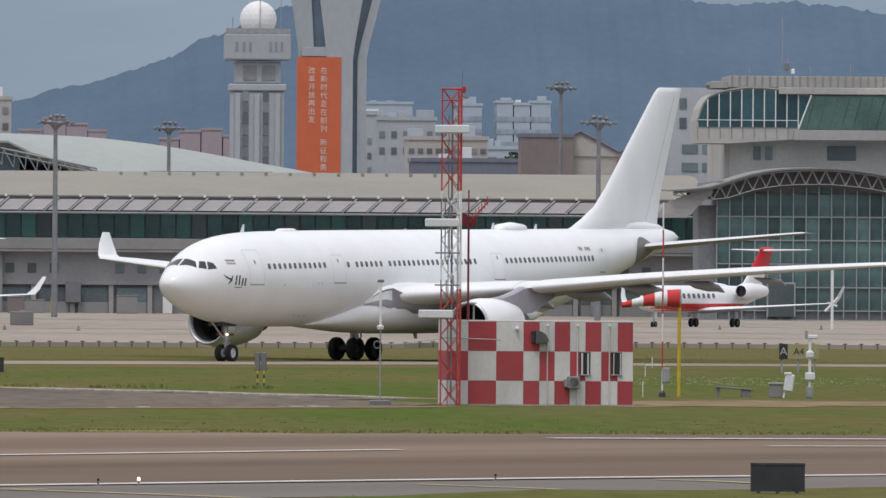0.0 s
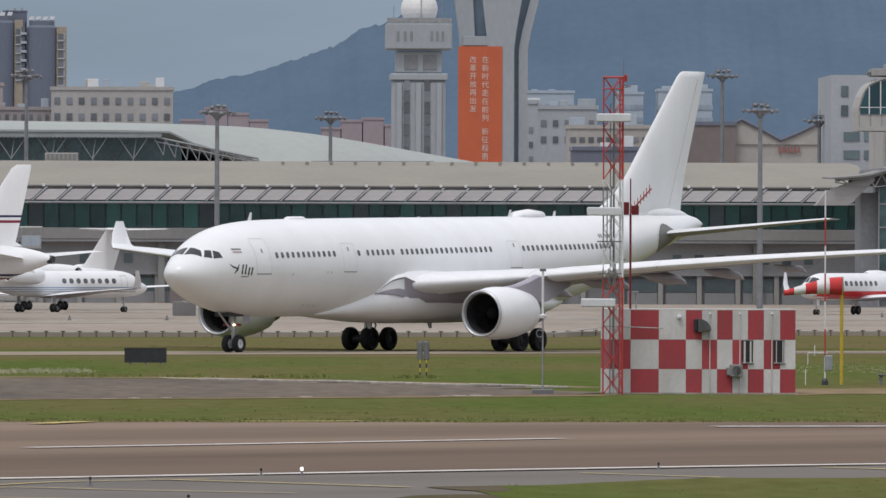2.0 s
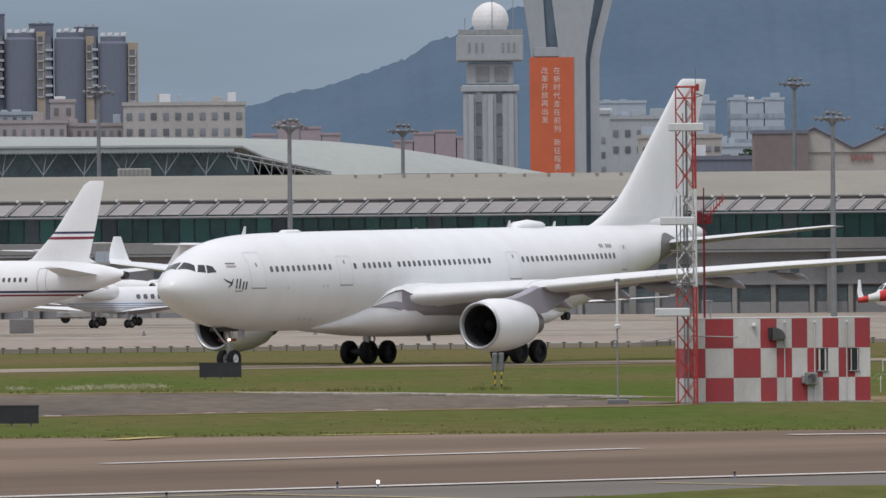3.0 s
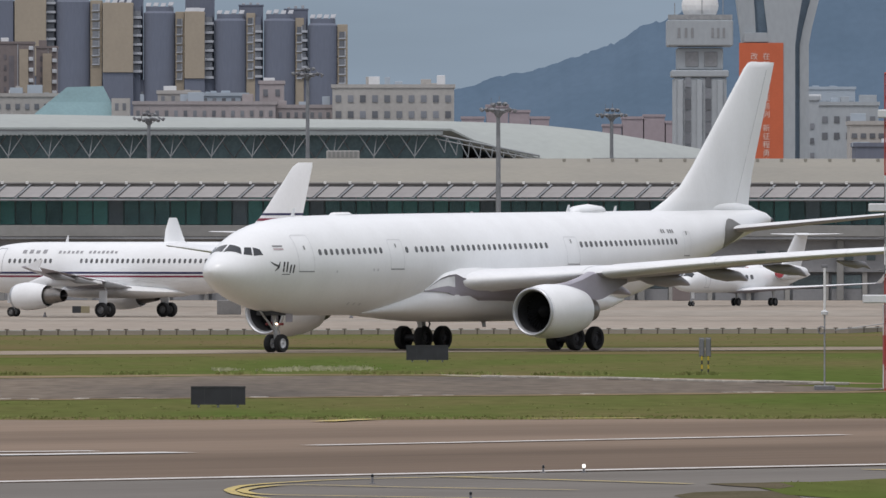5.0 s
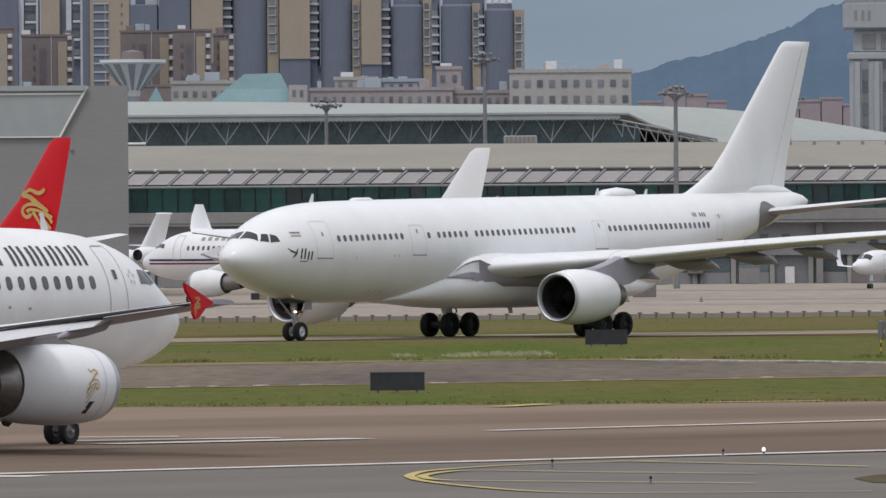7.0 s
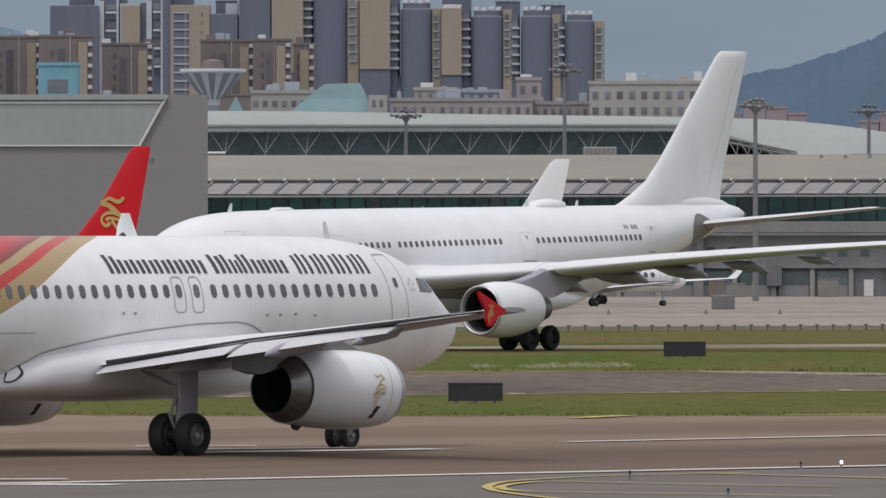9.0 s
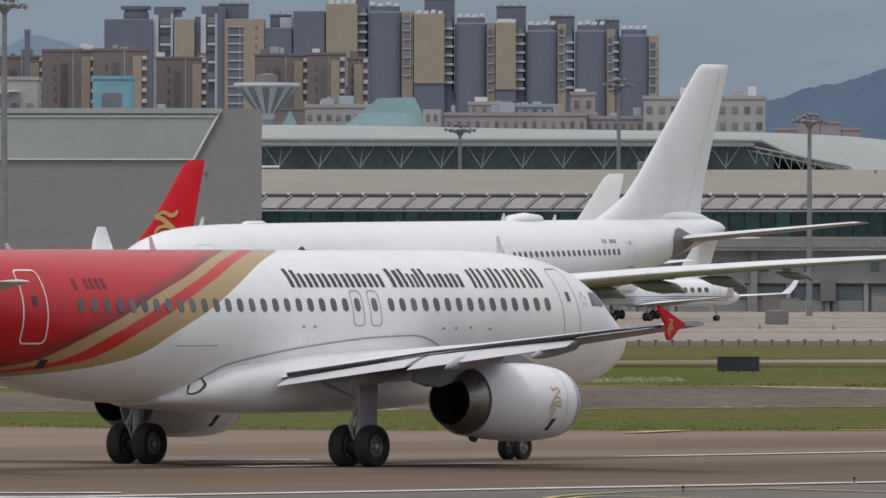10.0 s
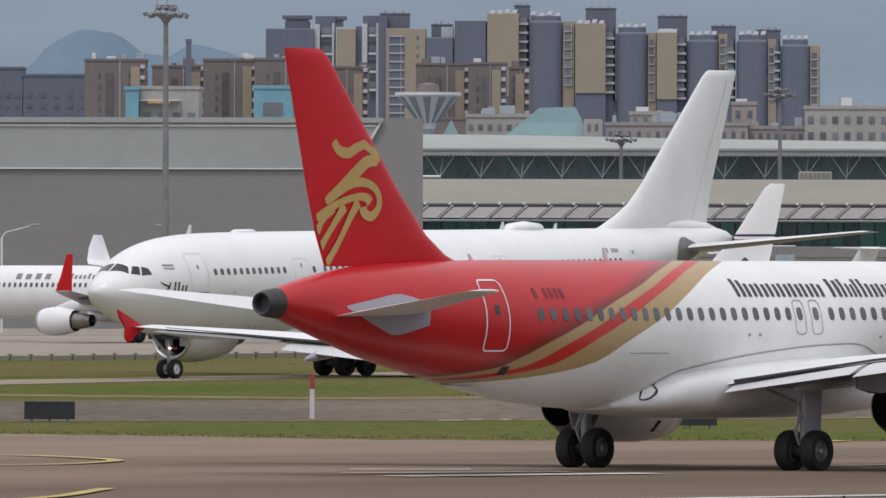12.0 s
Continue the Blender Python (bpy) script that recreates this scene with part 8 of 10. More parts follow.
hill("hill", [(-40, 58), (0, 68), (25, 72), (43, 77.5), (60, 80.5), (72, 85.5), (86, 90), (99, 97), (112, 102), (130, 110), (175, 122), (215, 127), (250, 123), (275, 118), (293, 114.5), (313, 113), (336, 114), (374, 110), (440, 100), (520, 74)], 4750, M_HILL, "wooded hill behind the airport, blue haze in its colour", 170, 3, 0.8, 1.3)
hill("mountain", [(-420, 70), (-385, 82), (-358, 88), (-349, 90), (-337, 101), (-323, 107), (-311, 105.5), (-297, 97), (-288, 96.5), (-279, 101), (-265, 98), (-250, 92), (-235, 85), (-200, 78)], 4900, M_FARHILL, "far mountain, pale blue haze in its colour", 60, 9, 0.3, 4.0)
M_TREE = mat("dark_tree_foliage", (0.045, 0.075, 0.035), 0.9, vary=0.2, scale=0.4, col2=(0.07, 0.10, 0.045))


def tree(x, y, z0, h, r, seed):
    """A small tree: tapered trunk, limbs, and a crown of many leaf clumps."""
    rnd = random.Random(seed)
    t = root("tree", pose(x, y, z0), "dark leafy tree among the low houses", "tree", "trees among the houses")
    bm = tube((0, 0, 0), (0, 0, h * 0.85), r * 0.09, 7, r * 0.04)
    for k in range(5):
        a = rnd.uniform(0, 6.28)
        tube_in(bm, (0, 0, h * rnd.uniform(0.68, 0.76)), (r * 0.6 * math.cos(a), r * 0.6 * math.sin(a), h * rnd.uniform(0.82, 0.92)), r * 0.04, 5, r * 0.015)
    part("trunk", fix(bm), M_BROWN, t)
    verts, faces, k = [], [], 0
    for _ in range(420):
        a, u = rnd.uniform(0, 6.28), rnd.random() ** 0.5
        zz = 1 - rnd.random() * 0.24
        rad_ = r * u * math.sqrt(max(0.05, 1 - ((zz - 0.88) / 0.13) ** 2)) * rnd.uniform(0.75, 1.15)
        c = Vector((rad_ * math.cos(a), rad_ * math.sin(a), zz * h))
        s = rnd.uniform(0.10, 0.22) * r
        d1 = Vector((rnd.uniform(-1, 1), rnd.uniform(-1, 1), rnd.uniform(-0.6, 0.6))).normalized() * s
        d2 = Vector((rnd.uniform(-1, 1), rnd.uniform(-1, 1), rnd.uniform(-0.6, 0.6))).normalized() * s
        verts += [c - d1, c + d2, c + d1, c - d2]
        faces.append((k, k + 1, k + 2, k + 3))
        k += 4
    me = bpy.data.meshes.new("crown")
    me.from_pydata([tuple(v) for v in verts], [], faces)
    me.materials.append(M_TREE)
    o = new("crown", me)
    o.parent = t
    return t


for i, (x, y, z0, h, r) in enumerate(((99.5, 2100, 22, 5.4, 2.2), (103.5, 2102, 22, 5.0, 2.4), (112, 2106, 22, 5.6, 2.0))):
    tree(x, y, 0, 24.6 + h - 3.4, r, 60 + i)


# ---------------------------------------------------------------- apron lamp masts
M_POLE = mat("dull_mast_steel", (0.24, 0.25, 0.26), 0.6, 0.2, vary=0.1, scale=1)
def lamp_mast(x, y, h, seed):
    rnd = random.Random(seed)
    m = root("floodlight_mast", pose(x, y, APRON_Z), "tall grey apron floodlight mast with a ring of lamps", "floodlight mast", "apron floodlights")
    part("pole", tube((0, 0, 0), (0, 0, h), 0.34, 10, 0.2), M_POLE, m, "", True)
    bm = bmesh.new()
    ring = [(1.25 * math.cos(2 * math.pi * k / 10), 1.25 * math.sin(2 * math.pi * k / 10)) for k in range(10)]
    for k in range(10):
        (xa, ya), (xb, yb) = ring[k], ring[(k + 1) % 10]
        tube_in(bm, (xa, ya, h - 0.1), (xb, yb, h - 0.1), 0.07, 5)
        tube_in(bm, (xa * 0.7, ya * 0.7, h + 0.62), (xb * 0.7, yb * 0.7, h + 0.62), 0.045, 5)
        if k % 2 == 0:
            tube_in(bm, (xa, ya, h - 0.1), (0, 0, h - 0.7), 0.05, 5)
            tube_in(bm, (xa, ya, h - 0.1), (xa * 0.7, ya * 0.7, h + 0.62), 0.035, 5)
    tube_in(bm, (-1.75, 0, h - 0.05), (1.75, 0, h - 0.05), 0.07, 5)
    tube_in(bm, (0.1, 0, h), (0.1, 0, h + 1.35), 0.03, 5)
    tube_in(bm, (-0.75, 0.2, h + 0.6), (-0.75, 0.2, h + 1.2), 0.025, 5)
    part("crosshead", fix(bm), M_STEELDARK, m, "dark steel lamp ring")
    part("collar", spin([(h - 0.85, 0.22), (h - 0.6, 0.42), (h - 0.1, 0.42), (h, 0.2)], "Z", 10), M_POLE, m, "", True)
    lamps = [(1.3 * math.cos(2 * math.pi * k / 8 + 0.3), 1.3 * math.sin(2 * math.pi * k / 8 + 0.3), -0.12) for k in range(8)] + [(-1.75, 0, -0.1), (1.75, 0, -0.15), (-0.5, -0.6, 0.45), (0.1, -0.75, 0.5), (0.7, -0.55, 0.45)]
    for dx, dy, dz in lamps:
        la = part("lamp_head", box(-0.23, 0.23, -0.16, 0.16, -0.2, 0.2, 0.05), M_POLE if rnd.random() < 0.6 else M_STEELDARK, m)
        la.matrix_basis = pose(dx, dy, h + dz + rnd.uniform(-0.14, 0.08), rnd.uniform(20, 50), 0, math.degrees(math.atan2(dy, dx)) + 90 + rnd.uniform(-20, 20))
    return m


for i, (x, y, h) in enumerate(((10.9, 1250, 20.6), (26.62, 1458, 22.55), (-30.17, 1458, 22.03), (-10.69, 1458, 27.57), (74.76, 1458, 27.90), (86.69, 1458, 22.38), (68.1, 1250, 21.0))):
    lamp_mast(x, y, h, i)
lamp_mast(-59.1, 1000, 27.3, 9)
# ---------------------------------------------------------------- equipment hut and radio mast
M_HOOD = mat("dull_hood_sheet", (0.11, 0.11, 0.112), 0.6, 0.2, vary=0.12, scale=2)
M_SMOKEGLASS = mat("dusty_dark_pane", (0.035, 0.033, 0.034), 0.35, vary=0.2, scale=3, spec=0.4)
hut = root("equipment_hut", pose(21.05, 482.8, 0, 0, 0, 3.4), "red and white checkered equipment hut on the grass", "hut")
HW, HD, HH = 6.75, 3.4, 3.42
part("wall", box(-0.86, HW, 0, HD, 0, HH), M_WHITEPAINT, hut)
part("roof_slab", box(-0.88, HW + 0.02, -0.02, HD, HH, HH + 0.05, 0.01), M_WHITEPAINT, hut)
part("plinth", box(-0.96, HW + 0.1, -0.1, HD, 0.0, 0.06), M_KERB, hut)
xs = [-0.86, 0, 1.15, 2.26, 2.92, 3.54, 4.17, 4.80, 5.45, 6.12, HW]
zs = [0.06, 1.02, 2.22, HH]
for r in range(3):
    for c in range(len(xs) - 1):
        red = (c + (2 - r)) % 2 == 1
        part("panel", box(xs[c] + 0.004, xs[c + 1] - 0.004, -0.018, -0.002, zs[r] + 0.004, zs[r + 1] - 0.004, 0.003), M_REDPAINT if red else M_WHITEPAINT, hut)
    part("panel", box(-0.878, -0.862, 0.004, HD - 0.004, zs[r] + 0.004, zs[r + 1] - 0.004, 0.003), M_REDPAINT if r == 1 else M_WHITEPAINT, hut)
for x0, x1, jambs in ((4.56, 5.0, ((0.06, 0.14), (0.31, 0.38))), (5.86, 6.28, ((0.08, 0.12), (0.35, 0.39)))):
    w = part("window", box(x0, x1, -0.05, -0.02, 1.30, 2.18, 0.01), M_SMOKEGLASS, hut, "narrow window with pale jambs")
    for u0, u1 in jambs:
        part("jamb", box(x0 + u0, x0 + u1, -0.1, -0.054, 1.28, 2.16, 0.01), M_WHITEPAINT, w, "pale window jamb")
    part("lintel", box(x0 - 0.02, x1 + 0.02, -0.09, -0.02, 2.182, 2.21, 0.005), M_STEELDARK, w)
    part("window_sill", box(x0 - 0.02, x1 + 0.04, -0.12, -0.02, 1.25, 1.297, 0.01), M_STEEL, w)
ac = part("air_unit", box(4.05, 4.55, -0.38, -0.02, 0.72, 1.22, 0.03), M_FASCIA, hut, "weathered wall air unit")
part("fan_grille", spin([(0, 0.18), (0.02, 0.18), (0.02, 0.02)], "Y", 20), M_SHADE, ac).matrix_basis = pose(4.3, -0.40, 0.97)
part("air_unit", box(3.92, 4.06, -0.3, -0.02, 0.78, 1.1, 0.02), M_STEEL, hut)
o = [(2.72 + 0.54 * math.sin(radians(15 * i)), 2.60 + 0.48 * math.cos(radians(15 * i))) for i in range(7)] + [(2.95, 2.60), (2.86, 2.54), (2.72, 2.54)]
bm = bmesh.new()
grid_faces(bm, [[(x, y, z) for x, z in o] for y in (-0.42, -0.02)], True, True, True)
hood = part("vent_hood", fix(bm), M_HOOD, hut, "rounded dark vent hood")
part("vent_duct", box(2.58, 2.716, -0.3, -0.02, 2.56, 3.06, 0.02), M_BLACK, hood, "dark duct behind the hood")
bm = bmesh.new()
bmesh.ops.create_uvsphere(bm, u_segments=14, v_segments=8, radius=0.1)
part("wall_lamp", bm, M_ROOFWHITE, hut, "white globe wall lamp", True).location = (1.98, -0.14, 3.14)
part("conduit", tube((-1.0, -0.2, 2.76), (1.32, -0.2, 2.68), 0.025, 6), M_STEEL, hut)
part("conduit", tube((-3.2, -0.2, 2.44), (-1.0, -0.2, 2.74), 0.02, 6), M_STEEL, hut)
for x in (3.24, 4.47, 5.78):
    pipe = part("downpipe", tube((x, -0.05, 0.1), (x, -0.05, 3.2), 0.028, 6), M_WHITEPAINT, hut)
    part("pipe_head", pod([(x - 0.05, -0.07, 3.27, 0.02, 0.02), (x, -0.07, 3.27, 0.055, 0.055), (x + 0.05, -0.07, 3.27, 0.02, 0.02)], 10), M_ROOFWHITE, pipe, "white pipe head", True)

M_DUSTYSTEEL = mat("dusty_grey_steel", (0.17, 0.17, 0.175), 0.6, 0.2, vary=0.12, scale=2)
mast = root("radio_mast", pose(20.27, 481.7, 0), "red and white lattice radio mast with white antenna boxes", "radio mast")
for i, (z0, z1, mt) in enumerate(((0, 4.75, M_MASTRED), (4.75, 8.72, M_MASTWHITE), (8.72, 12.9, M_MASTRED))):
    s = part("mast_section", tube((-0.40, -0.30, z0), (-0.40, -0.30, z1), 0.03, 6), mt, mast, "lattice section of the mast")
    for x, y in ((0.38, -0.34), (0.30, 0.36)):
        part("leg", tube((x, y, z0), (x, y, z1), 0.042, 6), mt, s)
    n = max(3, round((z1 - z0) / 0.95))
    for k in range(n):
        za, zb = z0 + (z1 - z0) * k / n, z0 + (z1 - z0) * (k + 1) / n
        for (xa, ya), (xb, yb) in (((-0.4, -0.3), (0.38, -0.34)), ((-0.4, -0.3), (0.30, 0.36))):
            bm = tube((xa, ya, za), (xb, yb, zb), 0.018, 5)
            tube_in(bm, (xb, yb, za), (xa, ya, zb), 0.018, 5)
            part("brace", bm, mt, s)
        part("brace", tube((0.38, -0.34, za), (0.30, 0.36, zb), 0.02, 5), mt, s)
for x, z in ((0.0, 11.22), (-0.38, 7.42), (-0.62, 3.72)):
    part("antenna_box", box(x - 0.7, x + 0.7, -0.78, -0.46, z - 0.17, z + 0.17, 0.04), M_ROOFWHITE, mast, "long white antenna box")
part("ladder", fix(tube_in(tube_in(bmesh.new(), (0.05, 0.1, 0), (0.05, 0.1, 12.6), 0.012, 5), (0.3, 0.1, 0), (0.3, 0.1, 12.6), 0.012, 5)), M_STEEL, mast)
part("cable_run", tube((-0.1, 0.2, 0), (-0.1, 0.2, 11.8), 0.02, 6), M_STEELDARK, mast)
part("rod", tube((0.42, 0, 12.9), (0.42, 0, 13.6), 0.015, 5), M_STEELDARK, mast)
part("obstruction_lamp", spin([(12.7, 0.08), (12.95, 0.08), (13.0, 0.02)], "Z", 10), M_MASTRED, mast).location = (0.5, 0.2, 0)
part("cable_tray", box(0.0, 0.08, 0.12, 0.18, 0.3, 12.3), M_DUSTYSTEEL, mast, "grey cable tray up the mast")
for z, rods in ((6.2, ((-0.42, 5.95, 8.4), (-0.26, 5.95, 8.45), (-0.08, 6.0, 8.45))), (4.9, ((-0.42, 4.6, 5.1), (-0.2, 4.3, 5.1), (0.08, 4.5, 5.3)))):
    arm = part("dipole_arm", tube((-0.66, -0.52, z), (0.34, -0.52, z), 0.035, 6), M_STEELDARK, mast, "dark dipole arm")
    for x, za, zb in rods:
        part("dipole_rod", tube((x, -0.56, za), (x, -0.56, zb), 0.022, 6), M_DUSTYSTEEL, arm)
part("lamp_bracket", fix(tube_in(tube((0.3, 0, 12.62), (0.72, 0, 12.5), 0.03, 6), (0.3, 0, 12.4), (0.66, 0, 12.5), 0.025, 6)), M_STEELDARK, mast)
part("top_frame", fix(tube_in(tube((-0.42, -0.32, 12.86), (0.4, -0.34, 12.86), 0.05, 6), (-0.42, -0.32, 12.4), (0.4, -0.34, 12.4), 0.035, 6)), M_MASTRED, mast, "red top frame")
an = root("whip_antenna", pose(21.05, 483.2, 3.47), "thin red whip antenna on the hut's roof", "antenna")
part("pole", tube((0, 0, 0), (0, 0, 3.85), 0.045, 8), M_DARKRED, an, "dark maroon lower pole")
part("whip", tube((0, 0, 3.85), (0, 0, 5.3), 0.028, 6), M_DARKRED, an)
part("panel", box(-0.5, -0.06, -0.06, 0.0, 3.82, 4.34, 0.02), M_DARKRED, an, "dark red panel aerial")
bm = tube((0.0, 0, 3.95), (0.85, 0, 4.9), 0.035, 6)
for k in range(7):
    t = k / 6
    tube_in(bm, (0.05 + 0.72 * t, -0.24, 4.0 + 0.82 * t), (0.05 + 0.72 * t, 0.24, 4.05 + 0.82 * t), 0.015, 4)
    tube_in(bm, (0.05 + 0.72 * t, 0, 3.84 + 0.82 * t), (0.05 + 0.72 * t, 0, 4.24 + 0.82 * t), 0.016, 4)
part("yagi", fix(bm), M_MASTRED, an, "small red directional aerial")
part("reflector", box(0.06, 0.34, -0.03, 0.02, 3.82, 4.2, 0.02), M_DARKRED, an, "dark red aerial reflector")
std = root("roof_stand", pose(21.2, 484.0, 3.47), "small grey stand on the hut's roof", "stand")
part("top", box(-0.22, 0.22, -0.2, 0.2, 0.66, 0.72, 0.01), M_STEEL, std)
for x in (-0.1, 0.12):
    part("leg", tube((x, 0, 0), (x, 0, 0.66), 0.035, 6), M_STEEL, std)


def slim_post(x, y, h):
    p = root("wind_sensor_post", pose(x, y, 0), "slim sensor post with a white upper pole in the grass", "sensor post")
    part("pole", tube((0, 0, 0), (0, 0, 3.2), 0.035, 6), M_STEEL, p)
    part("upper_pole", tube((0, 0, 3.2), (0, 0, h), 0.05, 8), M_MASTWHITE, p, "white upper pole")
    part("base", box(-0.42, 0.42, -0.4, 0.4, 0, 0.2, 0.03), M_STEELDARK, p, "dark base block")
    part("sensor", spin([(3.05, 0.02), (3.08, 0.13), (3.2, 0.15), (3.26, 0.05)], "Z", 12), M_ROOFWHITE, p, "round white sensor head", True)
    part("cross_arm", box(-0.13, 0.13, -0.05, 0.05, h, h + 0.12, 0.02), M_STEELDARK, p)
    bm = bmesh.new()
    n = 14
    loops = []
    for k in range(n):
        o = 2 * math.pi * k / n
        loops.append([bm.verts.new((-0.13 + (0.13 + 0.022 * math.cos(q)) * math.cos(o), -0.03 + 0.022 * math.sin(q), 2.45 + (0.15 + 0.022 * math.cos(q)) * math.sin(o))) for q in (0, 1.571, 3.142, 4.712)])
    for k in range(n):
        for j in range(4):
            bm.faces.new((loops[k][j], loops[k][(j + 1) % 4], loops[(k + 1) % n][(j + 1) % 4], loops[(k + 1) % n][j]))
    part("bracket_ring", fix(bm), M_STEELDARK, p, "small dark cable loop")
    return p


slim_post(17.46, 482.4, 4.98)
wp = root("weather_mast", pose(31.2, 520, 0), "thin red and white weather mast with a grey box", "weather mast")
for i in range(7):
    part("mast_section", tube((0, 0, 1.22 * i), (0, 0, 1.22 * (i + 1)), 0.035, 6), M_MASTWHITE if i % 2 == 0 else M_MASTRED, wp)
part("junction_box", box(-0.02, 0.32, -0.2, 0.1, 0.65, 1.3, 0.03), M_STEEL, wp, "grey junction box")
part("foot", spin([(0, 0.16), (0.2, 0.14), (0.3, 0.08)], "Z", 12), M_DARKMETAL, wp)
bm = tube((-0.75, 0, 1.4), (0.1, 0, 1.4), 0.025, 5)
tube_in(bm, (-0.75, 0, 1.4), (-0.75, 0, 0.9), 0.02, 5)
tube_in(bm, (-0.45, 0, 1.75), (-0.45, 0, 1.3), 0.02, 5)
tube_in(bm, (-0.85, 0, 0.0), (-0.85, 0, 0.7), 0.02, 5)
part("sensor_arm", fix(bm), M_MASTWHITE, wp)
part("aerial", tube((-0.2, 0, 8.54), (0.3, 0, 8.54), 0.015, 5), M_STEELDARK, wp)

ws = root("windsock", pose(32.05, 522, 0), "red and white striped windsock on a yellow pole", "windsock")
part("pole", tube((0, 0, 0), (0, 0, 4.2), 0.075, 10), M_YELLOW, ws, "yellow pole")
part("hoop", spin([(-0.02, 0.40), (0.02, 0.40)], "X", 20), M_STEEL, ws).location = (0.05, 0, 4.35)
sock = [(0.0, 0.40, 4.35), (-0.55, 0.38, 4.33), (-1.1, 0.33, 4.28), (-1.6, 0.27, 4.2), (-2.1, 0.21, 4.1), (-2.55, 0.15, 4.02)]
for i, (a, b) in enumerate(zip(sock, sock[1:])):
    bm = bmesh.new()
    n = 18
    rr = []
    for k in range(4):
        t = k / 3
        x, r, z = (a[j] + (b[j] - a[j]) * t for j in range(3))
        rr.append([(x, r * math.cos(6.2832 * q / n), z + r * math.sin(6.2832 * q / n) * (1 - 0.06 * i)) for q in range(n)])
    grid_faces(bm, rr)
    part("sock_band", fix(bm), M_SOCKRED if i % 2 == 0 else M_MASTWHITE, ws, "", True)

bench = root("instrument_bench", pose(34.4, 521, 0), "low grey instrument bench in the grass", "instrument bench")
bm = box(-0.85, 0.85, -0.3, 0.3, 0.36, 0.44, 0.02)
part("top", bm, M_DUSTYSTEEL, bench).matrix_basis = pose(0, 0, 0, 0, 4, 0)
part("leg", box(0.35, 0.75, -0.25, 0.25, 0, 0.36), M_LOUVRE_RIB, bench)
part("leg", box(-0.75, -0.6, -0.2, 0.2, 0, 0.40), M_LOUVRE_RIB, bench)
cab = root("electric_cabinet", pose(36.3, 521.6, 0), "small dark cabinet with a pale lid", "cabinet")
part("body", box(-0.28, 0.28, -0.25, 0.25, 0, 0.58, 0.02), M_FASCIA, cab)
part("lid", box(-0.33, 0.33, -0.3, 0.3, 0.58, 0.66, 0.02), M_WALLGREY, cab)
tra = root("visibility_sensor", pose(36.75, 521, 0), "white leaning visibility sensor box", "sensor")
part("body", box(-0.2, 0.2, -0.2, 0.2, 0.28, 1.05, 0.05), M_ROOFWHITE, tra).matrix_basis = pose(0, 0, 0, 0, 8, 0)
part("leg", tube((-0.15, 0, 0), (-0.05, 0, 0.4), 0.05, 6), M_MASTWHITE, tra)
part("hood", box(-0.12, 0.2, -0.22, 0.22, 1.0, 1.12, 0.03), M_ROOFWHITE, tra)
sn = root("weather_station", pose(37.75, 521, 0), "white weather station on a grey post", "weather station")
part("pole", tube((0, 0, 0), (0, 0, 2.7), 0.06, 8), M_MASTWHITE, sn)
part("base", box(-0.14, 0.14, -0.14, 0.14, 0, 0.5, 0.03), M_STEEL, sn)
part("box", box(-0.2, 0.22, -0.2, 0.2, 0.78, 1.12, 0.04), M_ROOFWHITE, sn, "white instrument box")
part("collar", spin([(1.7, 0.06), (1.8, 0.18), (2.0, 0.18), (2.1, 0.06)], "Z", 14), M_ROOFWHITE, sn)
part("head", box(-0.1, 0.34, -0.12, 0.12, 2.6, 2.78, 0.04), M_ROOFWHITE, sn)
part("fin", box(-0.22, -0.1, -0.02, 0.02, 2.6, 2.95), M_STEEL, sn)

# ---------------------------------------------------------------- signs, markers, lights


def sign_board(x, y, w, h, rz, label):
    """The back of a lit taxiway sign: a shallow dark box on two short legs."""
    s = root("taxiway_sign", pose(x, y, 0, 0, 0, rz), label, "sign", "taxiway signs")
    part("housing", box(-w / 2, w / 2, -0.12, 0.12, 0.1, h, 0.025), M_BLACK, s, "matt black sign housing")
    for d in (-w * 0.36, 0, w * 0.36):
        part("leg", box(d - 0.04, d + 0.04, -0.05, 0.05, 0, 0.1), M_STEEL, s)
    part("frame_edge", box(-w / 2 - 0.01, w / 2 + 0.01, -0.135, -0.121, h - 0.05, h + 0.005), M_DARKMETAL, s)
    part("frame_edge", box(-w / 2 - 0.01, w / 2 + 0.01, -0.135, -0.121, 0.1, 0.14), M_DARKMETAL, s)
    for d in (-w * 0.25, w * 0.25):
        part("panel_joint", box(d - 0.008, d + 0.008, -0.128, -0.121, 0.14, h - 0.05), M_DARKMETAL, s)
    return s


lb = "black back of a low taxiway sign on the grass"
sign_board(20.35, 291.5, 1.33, 0.80, -2, lb)
sign_board(-6.36, 428.0, 1.96, 0.76, 0, lb)
sign_board(1.68, 611.0, 2.16, 0.86, -2, lb)
sign_board(-30.4, 441.6, 1.88, 0.76, 0, lb)
a4 = root("location_sign", pose(46.0, 652, 0), "black and yellow lettered taxiway location sign", "sign", "taxiway signs")
part("housing", box(-0.45, 0.0, -0.15, 0.15, 0.75, 1.6, 0.02), M_BLACK, a4)
part("housing", box(0.004, 1.75, -0.15, 0.15, 0.75, 1.6, 0.02), mat("faded_yellow_sign", (0.33, 0.29, 0.15), 0.6, vary=0.06, scale=1), a4, "dull yellow sign face")
for d in (-0.3, 0.6, 1.5):
    part("leg", box(d - 0.05, d + 0.05, -0.05, 0.05, 0, 0.75), M_STEEL, a4)


